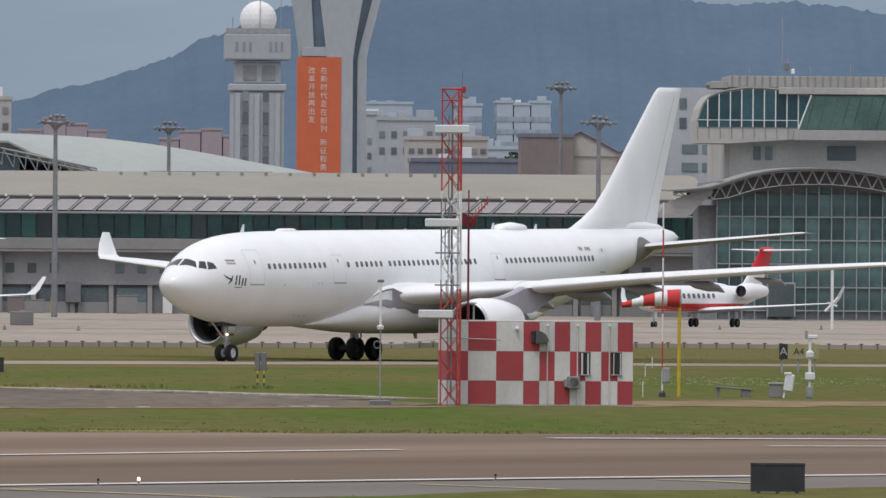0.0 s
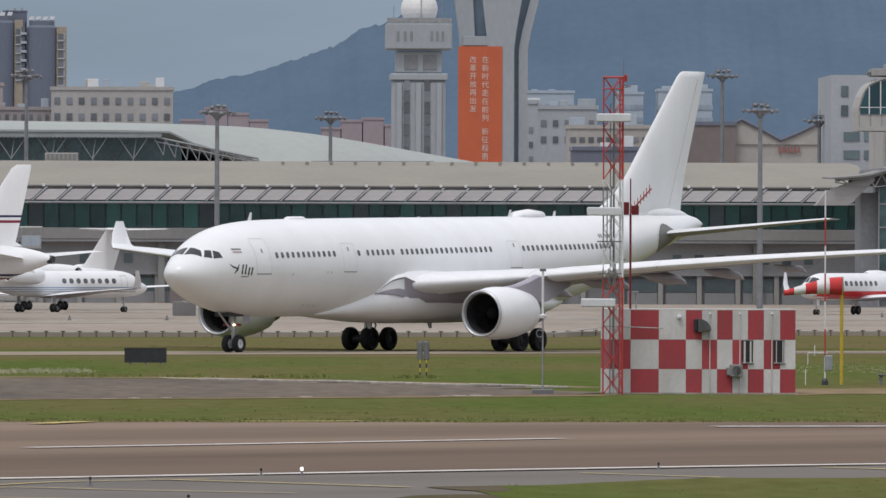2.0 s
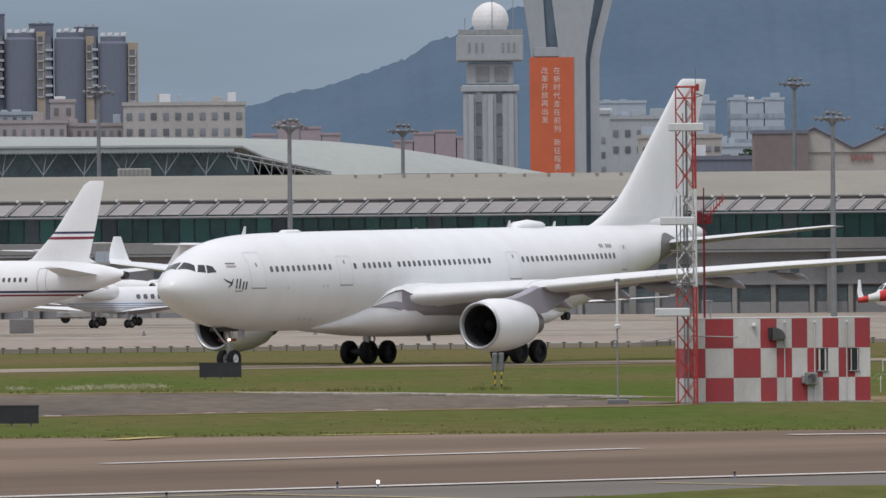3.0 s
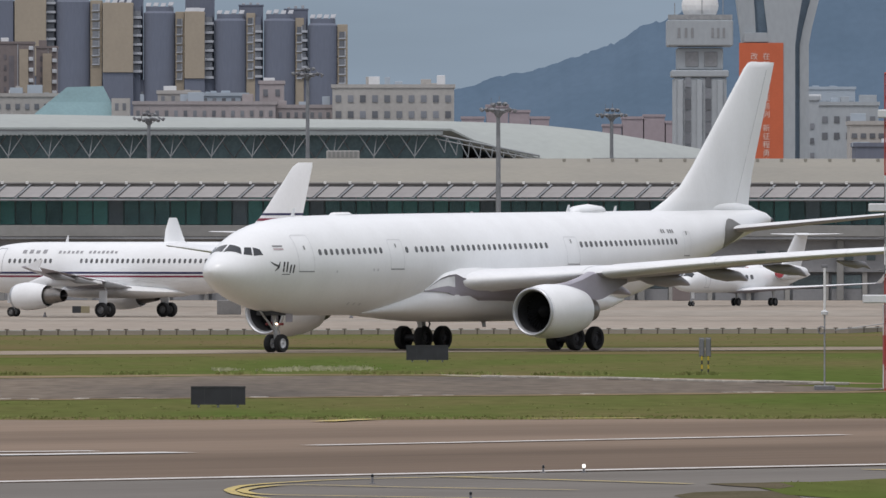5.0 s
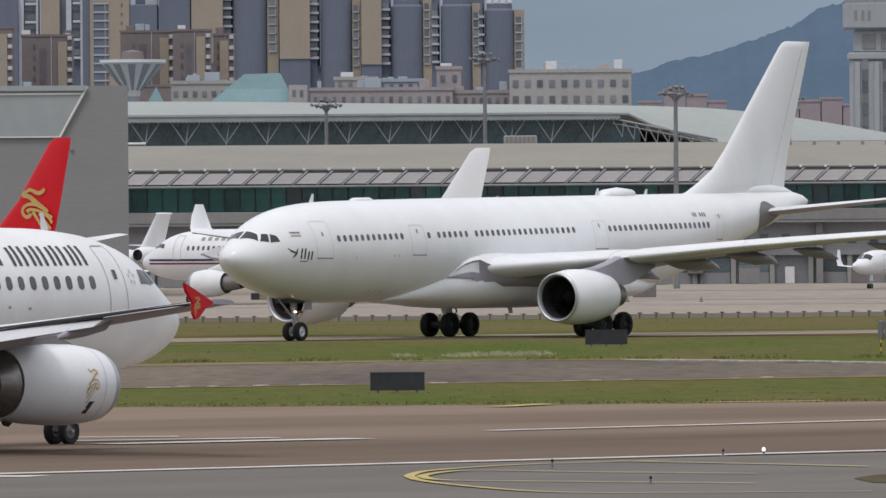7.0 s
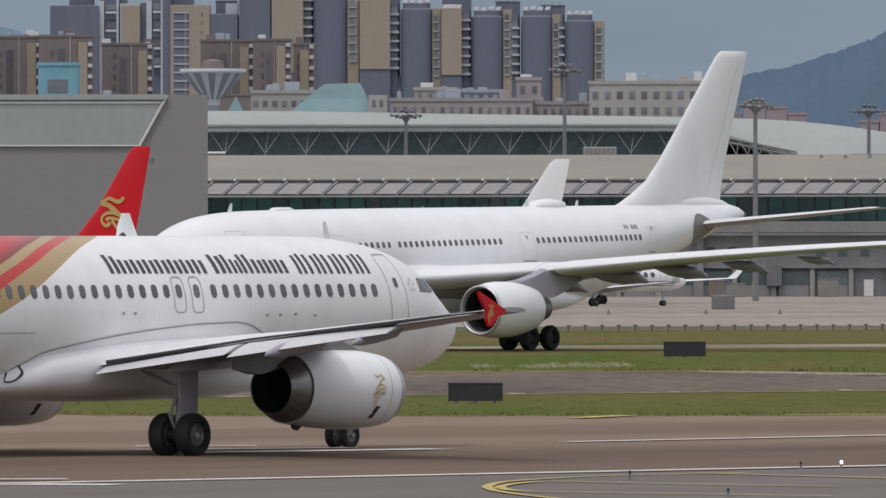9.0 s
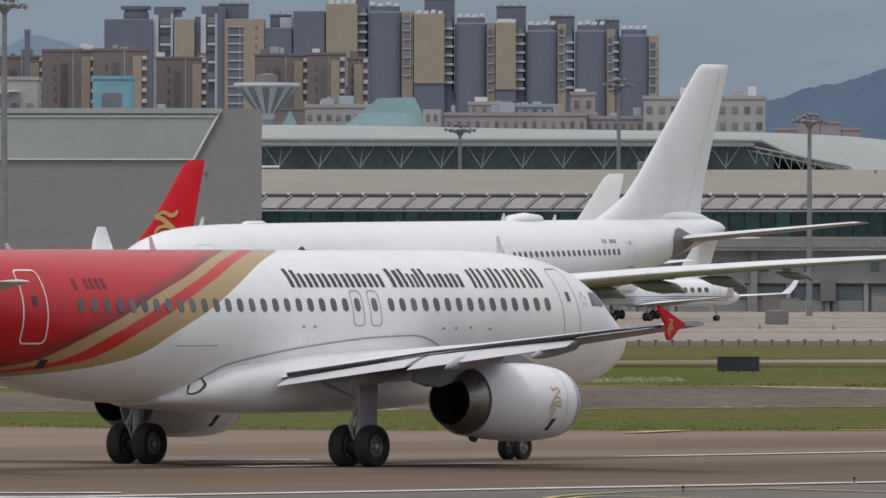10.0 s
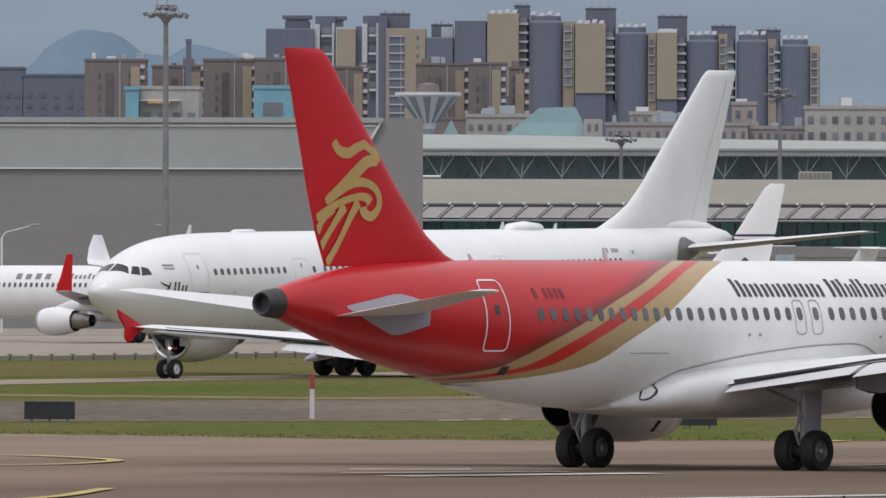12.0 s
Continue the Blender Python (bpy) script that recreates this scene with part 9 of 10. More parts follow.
def flat_text(body, x, y, z, size, parent, material):
    cu = bpy.data.curves.new("lettering", "FONT")
    cu.body, cu.size, cu.align_x, cu.align_y = body, size, "CENTER", "CENTER"
    cu.extrude = 0.004
    cu.materials.append(material)
    o = new("lettering", cu)
    o.parent = parent
    o.matrix_basis = pose(x, y, z, 90, 0, 0)


flat_text("A", -0.22, -0.158, 1.17, 0.62, a4, M_CONCRETE)
flat_text("A4", 0.62, -0.158, 1.17, 0.5, a4, M_BLACK)

mk = root("striped_marker", pose(14.45, 553, 0), "pair of grey marker boards on black and yellow legs", "marker post")
for dx in (-0.15, 0.15):
    part("board", box(dx - 0.1, dx + 0.1, -0.04, 0.04, 0.78, 1.62, 0.03), M_STEELDARK, mk, "dark grey board with a pale edge")
    part("board_edge", box(dx - 0.13, dx + 0.13, 0.043, 0.06, 0.75, 1.66, 0.02), M_FASCIA, mk)
    for k in range(4):
        part("leg_band", box(dx - 0.035, dx + 0.035, -0.03, 0.03, 0.2 * k, 0.2 * (k + 1) - 0.002, 0.005), M_YELLOW if k % 2 else M_BLACK, mk)
wb = root("white_marker", pose(-21.1, 452, 0), "small white marker post with a red top", "marker post")
part("post", box(-0.09, 0.09, -0.07, 0.07, 0, 1.15, 0.02), M_WHITEPAINT, wb)
part("cap", box(-0.09, 0.09, -0.07, 0.07, 1.15, 1.75, 0.02), M_REDPAINT, wb)


def edge_light(x, y, lit, h=0.16):
    e = root("edge_light", pose(x, y, 0.03), "low runway edge light on a short stem", "edge light", "runway edge lights")
    part("stem", spin([(0, 0.08), (0.02, 0.08), (0.03, 0.026), (h - 0.04, 0.026)], "Z", 10), M_STEELDARK, e)
    w = 0.045 if lit else 0.034
    part("lens", spin([(h - 0.04, 0.025), (h - 0.02, w), (h + (0.045 if lit else 0.02), w * 0.9), (h + (0.06 if lit else 0.035), 0.01)], "Z", 12), M_LITLENS if lit else M_GLASS, e, "lit white lens" if lit else "unlit lens", True)


for x, y, lit in ((4.74, 297.5, True), (3.72, 297.3, False), (14.14, 307.5, False), (-0.53, 283.0, False), (1.69, 264.0, False)):
    edge_light(x, y, lit, 0.2 if x < 0 else 0.16)
M_BROWNPOST = mat("rusty_brown_post", (0.13, 0.105, 0.085), 0.8, vary=0.15, scale=2)
rail = root("boundary_rail", pose(0, 0, 0), "long low rail on short posts along the apron edge", "barrier", "", "")
pts = [(-62, 748), (-52, 757), (-30, 812), (0, 823), (31, 835), (37, 862), (68, 855), (84, 857)]
po = None
for (x0, y0), (x1, y1) in zip(pts, pts[1:]):
    part("rail", tube((x0, y0, 0.33), (x1, y1, 0.33), 0.03, 5), M_CONCRETE, rail)
    n = max(1, int(abs(x1 - x0) / 1.12))
    for i in range(n):
        t = i / n
        m = pose(x0 + (x1 - x0) * t, y0 + (y1 - y0) * t, 0)
        if po is None:
            pb = box(-0.05, 0.05, -0.05, 0.05, 0, 0.36, 0.01)
            box_in(pb, -0.15, 0.15, -0.05, 0.05, 0.36, 0.43)
            po = part("post", pb, M_BROWNPOST, rail)
            po.matrix_basis = m
        else:
            share(po, m, rail)
for x, y in ((6.4, 1068), (-14.5, 1040)):
    blk = root("concrete_block", pose(x, y, APRON_Z), "grey concrete ballast block on the apron", "block", "apron ballast blocks")
    part("body", box(-1.05, 1.05, -0.6, 0.6, 0, 1.28, 0.06), M_LOUVRE_RIB, blk)
    part("lifting_eye", tube((-0.2, 0, 1.30), (0.2, 0, 1.30), 0.04, 6), M_STEEL, blk)
for i, (x, y) in enumerate(((-3.6, 985), (4.5, 990), (10.6, 985), (-34.6, 1000), (-29.5, 1002), (70, 1080), (80, 1090))):
    c = root("chock_marker", pose(x, y, APRON_Z), "small dark ground marker on the apron", "marker", "apron ground markers")
    part("cone", spin([(0, 0.2), (0.05, 0.2), (0.06, 0.14), (0.42, 0.05), (0.43, 0.01)], "Z", 10), M_STEELDARK, c)
for x, y, lb_ in ((-77.3, 1060, "white curved-arm street lamp before the hangar"), (-66.2, 1062, "grey curved-arm street lamp beside the apron")):
    pm = M_MASTWHITE if lb_[0] == "w" else M_FASCIA
    sl = root("street_lamp", pose(x, y, APRON_Z), lb_, "street lamp", "street lamps before the hangar")
    part("pole", tube((0, 0, 0), (0, 0, 8.5), 0.1, 8), pm, sl)
    bm = tube((0, 0, 8.5), (0.35, 0, 9.0), 0.06, 6)
    tube_in(bm, (0.35, 0, 9.0), (2.7, 0, 9.6), 0.05, 6)
    part("arm", fix(bm), pm, sl)
    part("lamp_head", box(2.5, 3.4, -0.15, 0.15, 9.56, 9.76, 0.05), M_STEEL, sl)
wpole = root("white_signal_pole", pose(81.0, 1090, APRON_Z), "white signal pole with small arms", "pole")
part("pole", tube((0, 0, 0), (0, 0, 6.0), 0.13, 8), M_MASTWHITE, wpole)
part("arms", fix(tube_in(tube_in(tube_in(bmesh.new(), (-0.75, 0, 5.9), (0.6, 0, 5.9), 0.1, 6), (-0.65, 0, 1.7), (0.55, 0, 3.0), 0.13, 6), (-0.45, 0, 2.5), (0.45, 0, 2.2), 0.11, 6)), M_MASTWHITE, wpole)
for i, (x, col, w, h) in enumerate(((7.5, M_BROWN, 1.9, 1.8), (9.7, M_FASCIA, 2.2, 1.5), (11.8, M_YELLOW, 0.6, 1.7), (20.3, M_FASCIA, 2.4, 2.0), (-46, M_FASCIA, 2.2, 1.7), (33, M_BROWN, 2.0, 1.6))):
    cr = root("cargo_crate", pose(x, 1368, APRON_Z), "stacked cargo crate by the terminal wall", "crate", "crates by the wall")
    part("body", box(-w / 2, w / 2, -0.7, 0.7, 0, h, 0.05), col, cr)
    part("lid", box(-w / 2 - 0.05, w / 2 + 0.05, -0.75, 0.75, h, h + 0.1), M_FASCIA, cr)
# ---------------------------------------------------------------- parked aircraft
M_STRIPE_RED = mat("maroon_stripe", (0.22, 0.02, 0.05), 0.45, vary=0.04, scale=1)
M_STRIPE_NAVY = mat("navy_stripe", (0.03, 0.03, 0.09), 0.45, vary=0.04, scale=1)
M_STRIPE_BLUE = mat("blue_stripe", (0.14, 0.24, 0.42), 0.45, vary=0.04, scale=1)


M_FAINTMARK = mat("faded_grey_lettering", (0.30, 0.30, 0.31), 0.5, vary=0.05, scale=3)


def parked_airliner(name, m, label, fin_mat, stripes, marks, winglet, size=1.0, emblem=False, fin_fwd=0.0, fin_up=0.0, longer=0.0):
    H, o = N, -longer
    if longer:
        H = Hull(17.71, 37.6, *[[(st - longer if st < 10 else st, v) for st, v in t] for t in N_TABLES], -longer)
    a = root(name, m @ Matrix.Scale(size, 4), label, "airliner")
    X = lambda st: 17.71 - st
    bm, uv = H.mesh(90, 44)
    part("fuselage", bm, M_WHITE, a, "white fuselage", True)
    part("belly_fairing", pod([(X(9), 0, 1.9, 0.3, 0.1), (X(12), 0, 2.1, 1.95, 0.6), (X(18), 0, 2.1, 2.1, 0.65), (X(22), 0, 2.0, 1.7, 0.4), (X(24), 0, 1.95, 0.3, 0.1)], 20), M_WHITE, a, "", True)
    sec = [(1.2, 11.2, 7.4, 2.62, 0.14, 2.5), (2.1, 11.8, 6.7, 2.7, 0.135, 2.3), (6.4, 14.2, 3.95, 3.14, 0.115, 0.8), (14, 18.4, 2.1, 3.74, 0.105, -0.6), (16.9, 20.2, 1.55, 3.95, 0.09, -1)]
    for sd in (1, -1):
        flip = (lambda b: b) if sd > 0 else mirror
        part("wing", flip(mark_lit_top(wing_mesh(sec, 17.71, n=9))), M_WINGGREY, a, "pale grey swept wing", True, (M_SLAT,))
        if winglet is not None:
            bm = bmesh.new()
            rr = [[(X(le + c * ch), y - h * ch, z) for c, h in airfoil(6, 0.07)] for y, le, ch, z in ((16.85, 20.2, 1.6, 3.95), (17.1, 20.9, 1.1, 5.1), (17.4, 21.7, 0.6, 6.75))]
            grid_faces(bm, rr, True, True, True)
            part("winglet", flip(fix(bm)), winglet, a, "tall swept winglet", True)
        else:
            bm = bmesh.new()
            grid_faces(bm, [[(X(s), 16.93 + d, z) for s, z in ((20.7, 3.97), (22.0, 4.54), (22.4, 4.52), (22.05, 3.92), (22.32, 3.62), (21.5, 3.72))] for d in (0, 0.09)], True, True, True)
            part("wingtip_fence", flip(fix(bm)), M_WHITE2, a)
        nacelle(a, X(10.2), 5.75 * sd, 1.62, 3.3, 1.1, 0.85, 1.6, 20)
        part("pylon", flip(pod([(X(11.6), 5.75, 2.7, 0.05, 0.1), (X(13), 5.75, 2.85, 0.22, 0.4), (X(16), 5.75, 2.85, 0.24, 0.45), (X(19), 5.75, 2.7, 0.04, 0.1)], 10)), M_WHITE2, a, "", True)
        part("tailplane", flip(wing_mesh([(0.3, 31.2, 4.0, 4.75, 0.1, 0), (7.2, 35.4, 1.5, 5.14 + 0.45 * fin_up, 0.09, 0)], 17.71)), M_WHITE2, a, "", True)
        for y, st, L, z in ((4.3, 16.6, 4.2, 2.62), (8.4, 17.2, 3.5, 2.98), (11.6, 18.2, 3.0, 3.26)):
            part("flap_track_fairing", flip(pod([(X(st), y, z + 0.2, 0.03, 0.03), (X(st + L * 0.4), y, z - 0.05, 0.22, 0.28), (X(st + L), y, z - 0.3, 0.03, 0.04)], 8)), M_UNDER, a, "", True)
        for z0, z1, mt in stripes:
            bm = patch_in(bmesh.new(), H, 1.6 + o, 35.5, z0, z1, sd, 0.014, 60, 1)
            part("cheat_line", bm, mt, a, "thin painted line along the fuselage")
        for s0, s1, z0, z1 in ((4.62 + o, 5.5 + o, 3.5, 5.42), (30, 30.8, 3.5, 5.3)):
            part("door", frame_in(bmesh.new(), H, s0, s1, z0, z1, sd, 0.04), M_SEAM, a)
        part("windscreen", quad_patch(H, [(1.55 + o, -3 * sd), (1.95 + o, -42 * sd), (2.45 + o, -38 * sd), (2.25 + o, -3 * sd)]), M_GLASS, a)
        part("cockpit_window", quad_patch(H, [(2.02 + o, -45 * sd), (3.45 + o, -66 * sd), (3.4 + o, -52 * sd), (2.52 + o, -39 * sd)]), M_GLASS, a)
        for s_tail, s_nose, z0, z1, words in marks:
            letter_bars(a, H, s_tail, s_nose, z0, z1, sd, words, "airline name in plain bars", M_FAINTMARK if stripes else M_UNDER)
    add_windows(a, H, [s for s in span_list(6.25 + o, 29.0, 0.535) if not (10.5 < s < 13.4 and stripes)], 4.42, 0.25, 0.37, (1, -1))
    fin = [(0, 28.6, 7.4, 5.72, 0.04, 0), (0, 29.55, 5.75, 6.05, 0.075, 0), (0, 31.75, 4.1, 7.85, 0.09, 0), (0, 34.85, 1.95, 11.35, 0.09, 0), (0, 35.4, 1.4, 11.63, 0.02, 0)]
    fin = [(s0, st - fin_fwd, ch, 5.72 + (z - 5.72) * (1 + fin_up / 5.9), th, tw) for s0, st, ch, z, th, tw in fin]
    f = part("fin", wing_mesh(fin, 17.71, True, 9), fin_mat, a, "swept tail fin", True)
    if stripes:
        for zz, hh, mt in ((7.98, 0.17, M_STRIPE_NAVY), (7.55, 0.2, M_STRIPE_RED)):
            fl = []
            for z in (zz, zz + hh):
                p, q = next((p, q) for p, q in zip(fin, fin[1:]) if p[3] <= z <= q[3])
                u = (z - p[3]) / (q[3] - p[3])
                le, ch = p[1] + u * (q[1] - p[1]), p[2] + u * (q[2] - p[2])
                fl.append((0, le - 0.015, ch + 0.03, z, 0.098, 0))
            part("fin_stripe", wing_mesh(fl, 17.71, True, 9), mt, f)
    if emblem:
        for sd in (1, -1):
            bird_emblem(f, lambda u, v, sd=sd: (X(35.3 - fin_fwd - u), sd * 0.27, 5.7 + v), 3.75, "gold bird mark in curved bands")
    part("exhaust_cone", spin([(-19.6, 0.34), (-20.05, 0.27), (-20.0, 0.02)], "X", 14), M_DARKMETAL, a).location.z = 4.72
    part("blade_antenna", wing_mesh([(0, 10.4, 0.34, 5.85, 0.1, 0), (0, 10.64, 0.14, 6.42, 0.1, 0)], 17.71, True, 5), M_WHITE2, a)
    for gx, gy, r, w in ((12.64 - o, 0, 0.38, 0.22), (0, 3.795, 0.58, 0.42), (0, -3.795, 0.58, 0.42)):
        g = new("landing_gear")
        g.parent = a
        part("strut", tube((gx, gy, r), (gx, gy, 2.4), 0.12, 8), M_STRUT, g)
        part("gear_door", box(gx - 0.4, gx + 0.4, gy + 0.25, gy + 0.29, 1.1, 2.1), M_WHITE2, g)
        for d in (1, -1):
            wheel(g, (gx, gy + d * (r * 0.8), r), r, w)
    return a


parked_airliner("striped_airliner", pose(-21.75, 1000, APRON_Z, 0, 0, 141.5), "parked white airliner with maroon and navy lines", M_WHITE,
                ((3.40, 3.57, M_STRIPE_NAVY), (3.14, 3.28, M_STRIPE_RED)), ((10.0, 7.2, 5.0, 5.3, (.9, 1, .8, 1)), (17.2, 11.0, 5.0, 5.22, (1, .8, 1, .8, 1, .9, 0, .9, 1, .8, 1, .9, 1, .8))), None, 1.07, False, 1.3, 0.45)
parked_airliner("red_tailed_parked_airliner", pose(-53.8, 910.4, APRON_Z, 0, 0, 145.8), "parked white airliner with a red tail before the hangar", M_RED,
                (), ((8.0, 4.2, 4.85, 5.30, (1, .9, 1, .95)), (16.5, 9.2, 4.88, 5.3, (1, 1, .7, .7, .7, 1, .7, .7, 0, 1, 1, .7, 1, 1, .7, .7, .7))), M_RED, 1.0, True, 0.0, 1.6, 6.0)

G = Hull(15.5, 27.5,
         [(0, 2.35), (0.15, 2.55), (0.6, 2.75), (1.4, 3.0), (2.3, 3.55), (3.2, 3.82), (4.5, 3.96), (17, 3.96), (21, 3.94), (25, 3.75), (27.3, 3.4), (27.5, 3.3)],
         [(0, 2.31), (0.15, 2.08), (0.6, 1.84), (1.4, 1.62), (3.2, 1.44), (4.5, 1.40), (16, 1.40), (19, 1.55), (22, 2.0), (25, 2.65), (27.3, 3.1), (27.5, 3.2)],
         [(0, 0.02), (0.15, 0.26), (0.6, 0.5), (1.4, 0.78), (2.3, 1.0), (3.2, 1.14), (4.5, 1.22), (17, 1.22), (20, 1.05), (23, 0.7), (26, 0.32), (27.3, 0.16), (27.5, 0.08)])


def business_jet(name, m, label, fin_mat=M_WHITE, lines=(), cover=None, belly=None, cap=None, tail=(7.35, 24.6), reach=1.0, rake=0.0, tail_span=4.1):
    a = root(name, m, label, "business jet", "parked business jets")
    X = lambda st: 15.5 - st
    bm, uv = G.mesh(70, 36)
    part("fuselage", bm, M_WHITE, a, "slender white fuselage", True)
    for sd in (1, -1):
        flip = (lambda b: b) if sd > 0 else mirror
        sec = [(0.6, 11.2, 5.2, 1.55, 0.12, 1), (1.3, 11.6, 4.8, 1.62, 0.12, 1), (6.5, 15.0, 2.7, 1.95, 0.1, 0), (13.0, 18.6, 1.2, 2.35, 0.09, 0)]
        sec = [(y * (reach if y > 2 else 1), *r) for y, *r in sec]
        part("wing", flip(mark_lit_top(wing_mesh(sec, 15.5, n=8))), M_WINGGREY, a, "long pale swept wing", True, (M_SLAT,))
        bm = bmesh.new()
        rr = [[(X(le + c * ch), y * reach - h * ch, z) for c, h in airfoil(6, 0.07)] for y, le, ch, z in ((12.95, 18.6, 1.25, 2.35), (13.35, 19.1, 0.95, 2.9), (13.7, 19.9, 0.5, 4.0))]
        grid_faces(bm, rr, True, True, True)
        part("winglet", flip(fix(bm)), M_WHITE2, a, "upturned winglet", True)
        e = new("engine")
        e.parent = a
        e.matrix_basis = pose(X(17.9), sd * 1.95, 3.45)
        part("cowl", spin([(0, 0.55), (-0.1, 0.63), (-0.6, 0.76), (-2.2, 0.80), (-3.8, 0.70), (-5.0, 0.52), (-5.0, 0.46), (-4.4, 0.44)], "X", 28), M_WHITE, e, "white engine cowl", True)
        part("inlet", spin([(0, 0.55), (-0.08, 0.5), (-0.6, 0.48), (-0.8, 0.02)], "X", 24), M_DARKMETAL, e, "", True)
        part("exhaust", spin([(-4.95, 0.47), (-4.2, 0.42), (-4.0, 0.02)], "X", 24), M_BLACK, e, "", True)
        if cover is not None:
            part("intake_cover", spin([(0.03, 0.57), (0.08, 0.5), (0.1, 0.02)], "X", 24), cover, e, "red intake cover", True)
        part("pylon", flip(box(X(22), X(18.6), 0.8, 1.5, 3.1, 3.4, 0.05)), M_WHITE2, a)
        part("tailplane", flip(wing_mesh([(0.05, tail[1] + rake, 2.6, tail[0], 0.09, 0), (tail_span, tail[1] + rake + 1.8, 1.1, tail[0] + 0.1, 0.08, 0)], 15.5, n=8)), M_WHITE2, a, "swept tailplane", True)
        for z0, z1, mt in lines:
            part("cheat_line", patch_in(bmesh.new(), G, 2.6, 24.0, z0, z1, sd, 0.012, 40, 1), mt, a)
        if belly is not None:
            part("belly_band", patch_in(bmesh.new(), G, 1.5, 24.0, 1.55, 2.25, sd, 0.012, 40, 3), belly, a, "painted lower fuselage band")
        part("windscreen", quad_patch(G, [(1.5, -3 * sd), (2.0, -60 * sd), (2.6, -48 * sd), (2.3, -3 * sd)]), M_GLASS, a)
        part("door", frame_in(bmesh.new(), G, 4.2, 5.1, 1.9, 3.5, sd, 0.035), M_SEAM, a)
    add_windows(a, G, [6.2 + 1.05 * i for i in range(8)], 2.98, 0.62, 0.48, (1, -1))
    part("fin", wing_mesh([(0, 20.2 + 0.4 * rake, 5.3, 3.7, 0.06, 0), (0, 21.6 + 0.5 * rake, 4.2, 4.3, 0.09, 0), (0, 24.4 + rake, 2.7, 7.3, 0.09, 0), (0, 24.3 + rake, 3.2, 7.42, 0.1, 0), (0, 24.7 + rake, 2.6, 7.55, 0.03, 0)], 15.5, True, 9), fin_mat, a, "swept T-tail fin", True)
    if cap is not None:
        part("fin_cap", wing_mesh([(0, 22.9 + 0.72 * rake, 3.75, 5.75, 0.11, 0), (0, 24.34 + rake, 2.8, 7.28, 0.115, 0), (0, 24.2 + rake, 3.35, 7.45, 0.12, 0), (0, 24.7 + rake, 2.7, 7.68, 0.03, 0)], 15.5, True, 9), cap, a, "painted upper part of the fin", True)
    for gx, gy, r in ((12.2, 0, 0.27), (-0.6, 2.2, 0.42), (-0.6, -2.2, 0.42)):
        g = new("landing_gear")
        g.parent = a
        part("strut", tube((gx, gy, r), (gx, gy, 1.7), 0.08, 8), M_STRUT, g)
        part("gear_door", box(gx - 0.3, gx + 0.3, gy + 0.16, gy + 0.19, 0.8, 1.5), M_WHITE2, g)
        for d in (1, -1):
            wheel(g, (gx, gy + d * r * 0.62, r), r, r * 0.6)
    return a


business_jet("blue_lined_jet", pose(-6.8, 1131.4, APRON_Z, 0, 0, 50), "parked white business jet with thin blue lines", lines=((2.30, 2.38, M_STRIPE_BLUE), (2.12, 2.18, M_STRIPE_BLUE), (1.94, 1.98, M_STRIPE_NAVY)), reach=1.15)
business_jet("white_jet", pose(-7.2, 1178, APRON_Z, 0, 0, 132) @ Matrix.Scale(1.08, 4), "parked white business jet with a high T-tail", lines=((2.3, 2.36, M_STRIPE_BLUE),), reach=1.2, tail_span=5.0)
business_jet("covered_jet", pose(36.8, 1225, APRON_Z, 0, 0, 238), "parked white business jet with a red intake cover", cover=M_REDPAINT)
business_jet("red_finned_jet", pose(72.5, 1131, APRON_Z, 0, 0, 240), "parked white and red business jet with a red fin tip", M_WHITE, belly=M_RED, cap=M_RED, reach=0.86, rake=1.6)
business_jet("cross_tailed_jet", pose(-50.6, 1289.7, APRON_Z, 0, 0, 240) @ Matrix.Scale(1.13, 4), "parked white business jet with a low-set tailplane", tail=(4.3, 24.0))
asg = root("apron_sign", pose(-28.1, 1064, APRON_Z) @ Matrix.Scale(0.82, 4), "black and yellow stand sign on the apron", "sign")
part("panel", box(-0.95, 0.0, -0.08, 0.08, 0.05, 0.8, 0.02), M_BLACK, asg, "black sign half")
part("panel", box(0.004, 0.95, -0.08, 0.08, 0.05, 0.8, 0.02), mat("dull_yellow_sign", (0.25, 0.215, 0.13), 0.6, vary=0.06, scale=1), asg, "dull yellow sign half")
for x in (-0.7, 0.7):
    part("leg", box(x - 0.05, x + 0.05, -0.04, 0.04, 0.0, 0.05), M_STEEL, asg)
truck = root("stair_truck", pose(-11.0, 1252, APRON_Z) @ Matrix.Scale(1.14, 4), "pale mobile passenger stairs on the apron", "stair truck")
part("chassis", box(-2.4, 2.4, -1, 1, 0.5, 1.1, 0.1), M_WALLGREY, truck)
part("cab", box(-2.4, -0.8, -1, 1, 1.1, 2.6, 0.2), M_WHITEPAINT, truck)
part("flight", fix(tube_in(tube_in(bmesh.new(), (-0.6, -0.6, 1.1), (2.2, -0.6, 5.6), 0.18, 6), (-0.6, 0.6, 1.1), (2.2, 0.6, 5.6), 0.18, 6)), M_WALLGREY, truck)
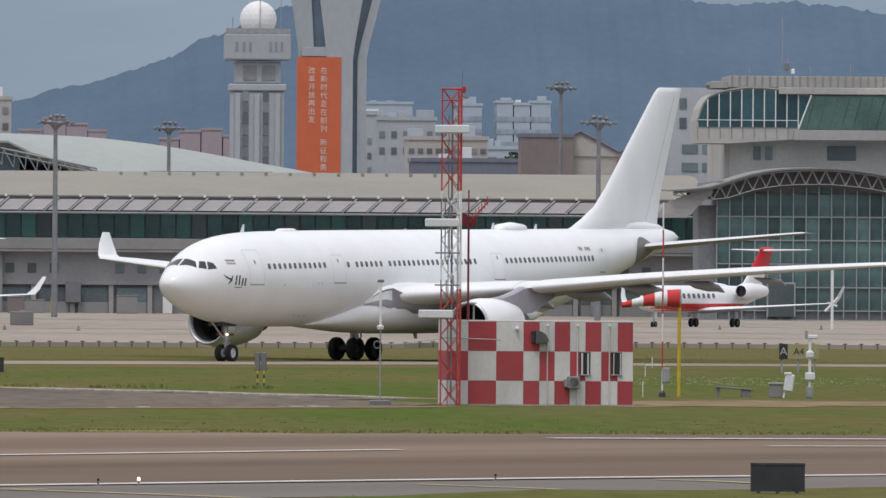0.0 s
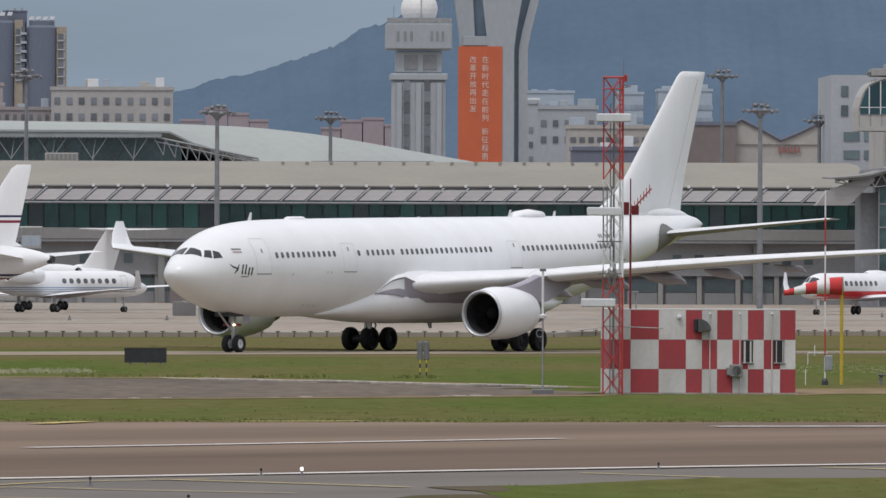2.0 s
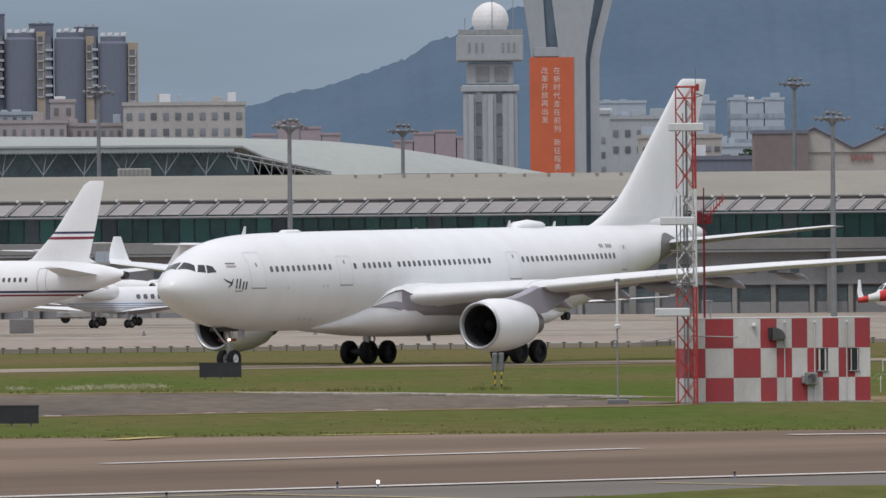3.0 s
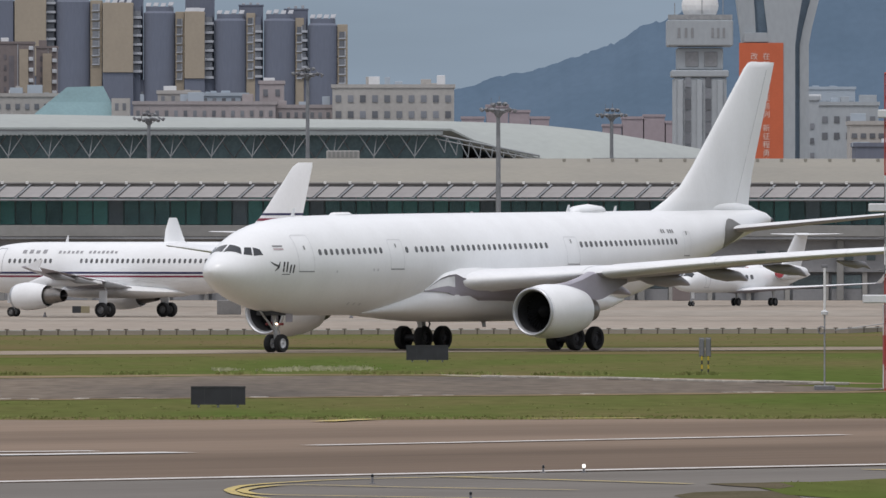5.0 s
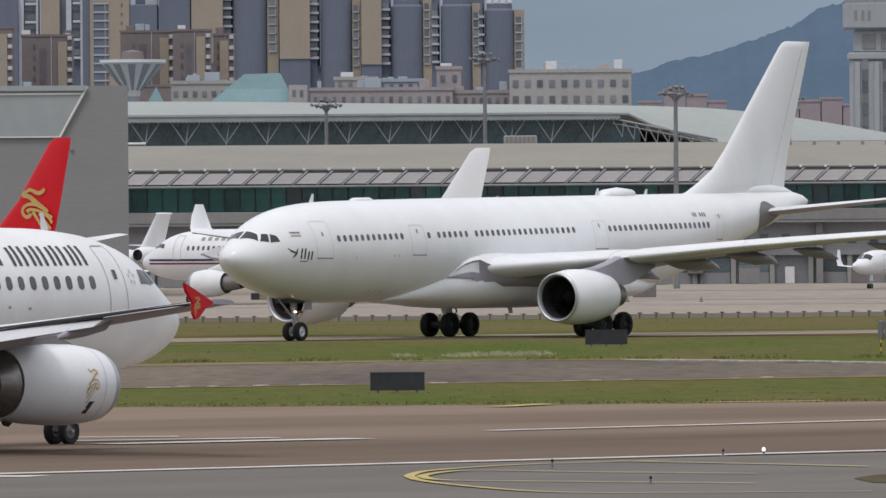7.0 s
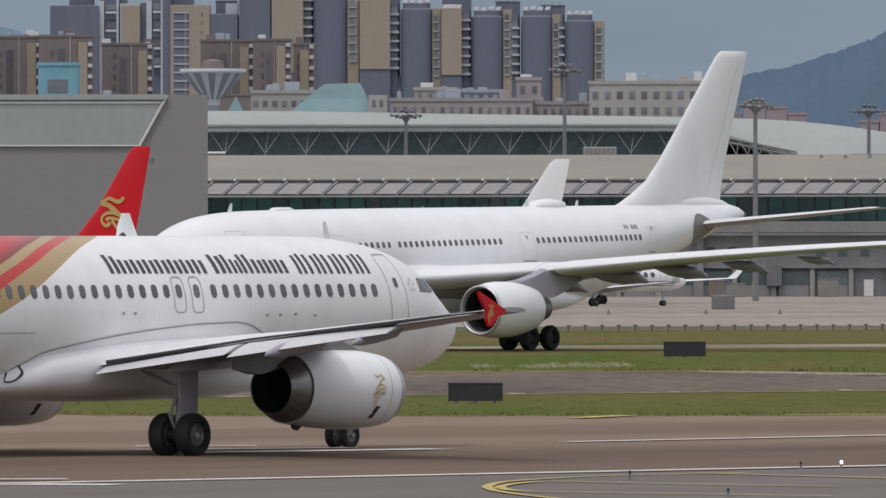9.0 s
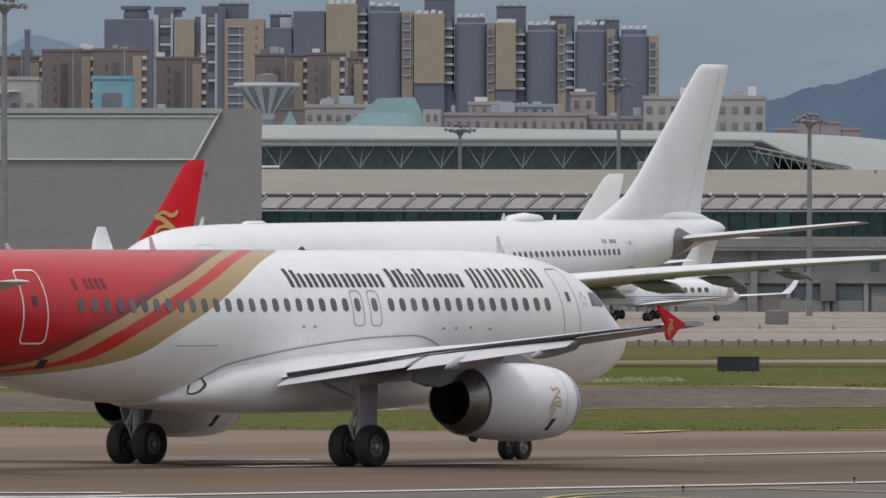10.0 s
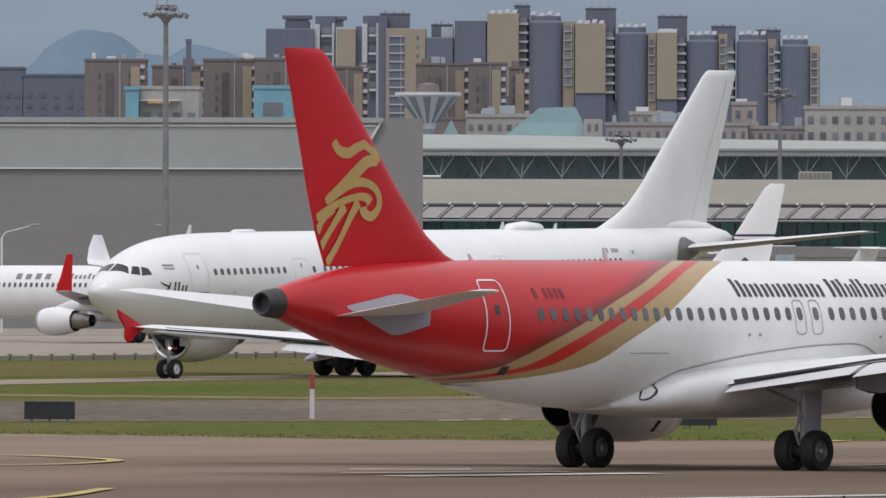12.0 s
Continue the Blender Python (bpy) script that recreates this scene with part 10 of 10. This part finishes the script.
part("platform", box(1.2, 3.0, -0.9, 0.9, 5.4, 5.6), M_WALLGREY, truck)
part("canopy", box(1.0, 3.1, -0.95, 0.95, 7.3, 7.45, 0.04), M_WHITEPAINT, truck)
part("side_panel", box(1.15, 3.0, -0.9, -0.84, 5.6, 6.6, 0.02), M_PALEBLOCK, truck, "pale blue side panel")
for k in range(6):
    part("rail_post", tube((1.2 - 0.45 * k, -0.62, 5.6 - 0.74 * k), (1.2 - 0.45 * k, -0.62, 6.7 - 0.74 * k), 0.05, 6), M_STEEL, truck)
part("handrail", tube((1.3, -0.62, 6.75), (-1.2, -0.62, 2.9), 0.06, 6), M_STEEL, truck)
for x in (1.2, 2.05, 2.9):
    part("canopy_post", tube((x, -0.85, 5.6), (x, -0.85, 7.3), 0.06, 6), M_STEEL, truck)
for x in (-1.6, 1.6):
    part("wheel", spin([(-1.05, 0.45), (-0.7, 0.45), (-0.7, 0.02)], "Y", 16), M_TYRE, truck).location = (x, 0, 0.45)


# ---------------------------------------------------------------- movement
def along(coefs, t):
    v = 0.0
    for c in coefs:
        v = v * t + c
    return v


def motions():
    """Both airliners roll straight ahead; their wheels turn with the way gone."""
    times = [i / 10 for i in range(121)]
    fine = [i / 15 for i in range(181)]
    for plane, wheels, base, rz, coefs in (
            (wide, wide_wheels, (2.165, 683.191), 235.007, (0.000837766, -0.0168981576, 0.051983355, 8.0902328, -46.901604)),
            (narrow, narrow_wheels, (-10.775, 327.608), 55.494, (0.34413566, -0.81306687, -29.41113328))):
        fx, fy = math.cos(radians(rz)), math.sin(radians(rz))

        def gone(t):
            return max(along(coefs, t), along(coefs, 1.18)) if plane is narrow and t < 1.18 else along(coefs, t)
        walk(plane, [(t, pose(base[0] + fx * gone(t), base[1] + fy * gone(t), 0, 0, 0, rz)) for t in times])
        for w, r in wheels:
            p = w.matrix_basis.translation.copy()
            walk(w, [(t, pose(p.x, p.y, p.z, 0, math.degrees((gone(t) - gone(0)) / r), 0)) for t in fine])


motions()
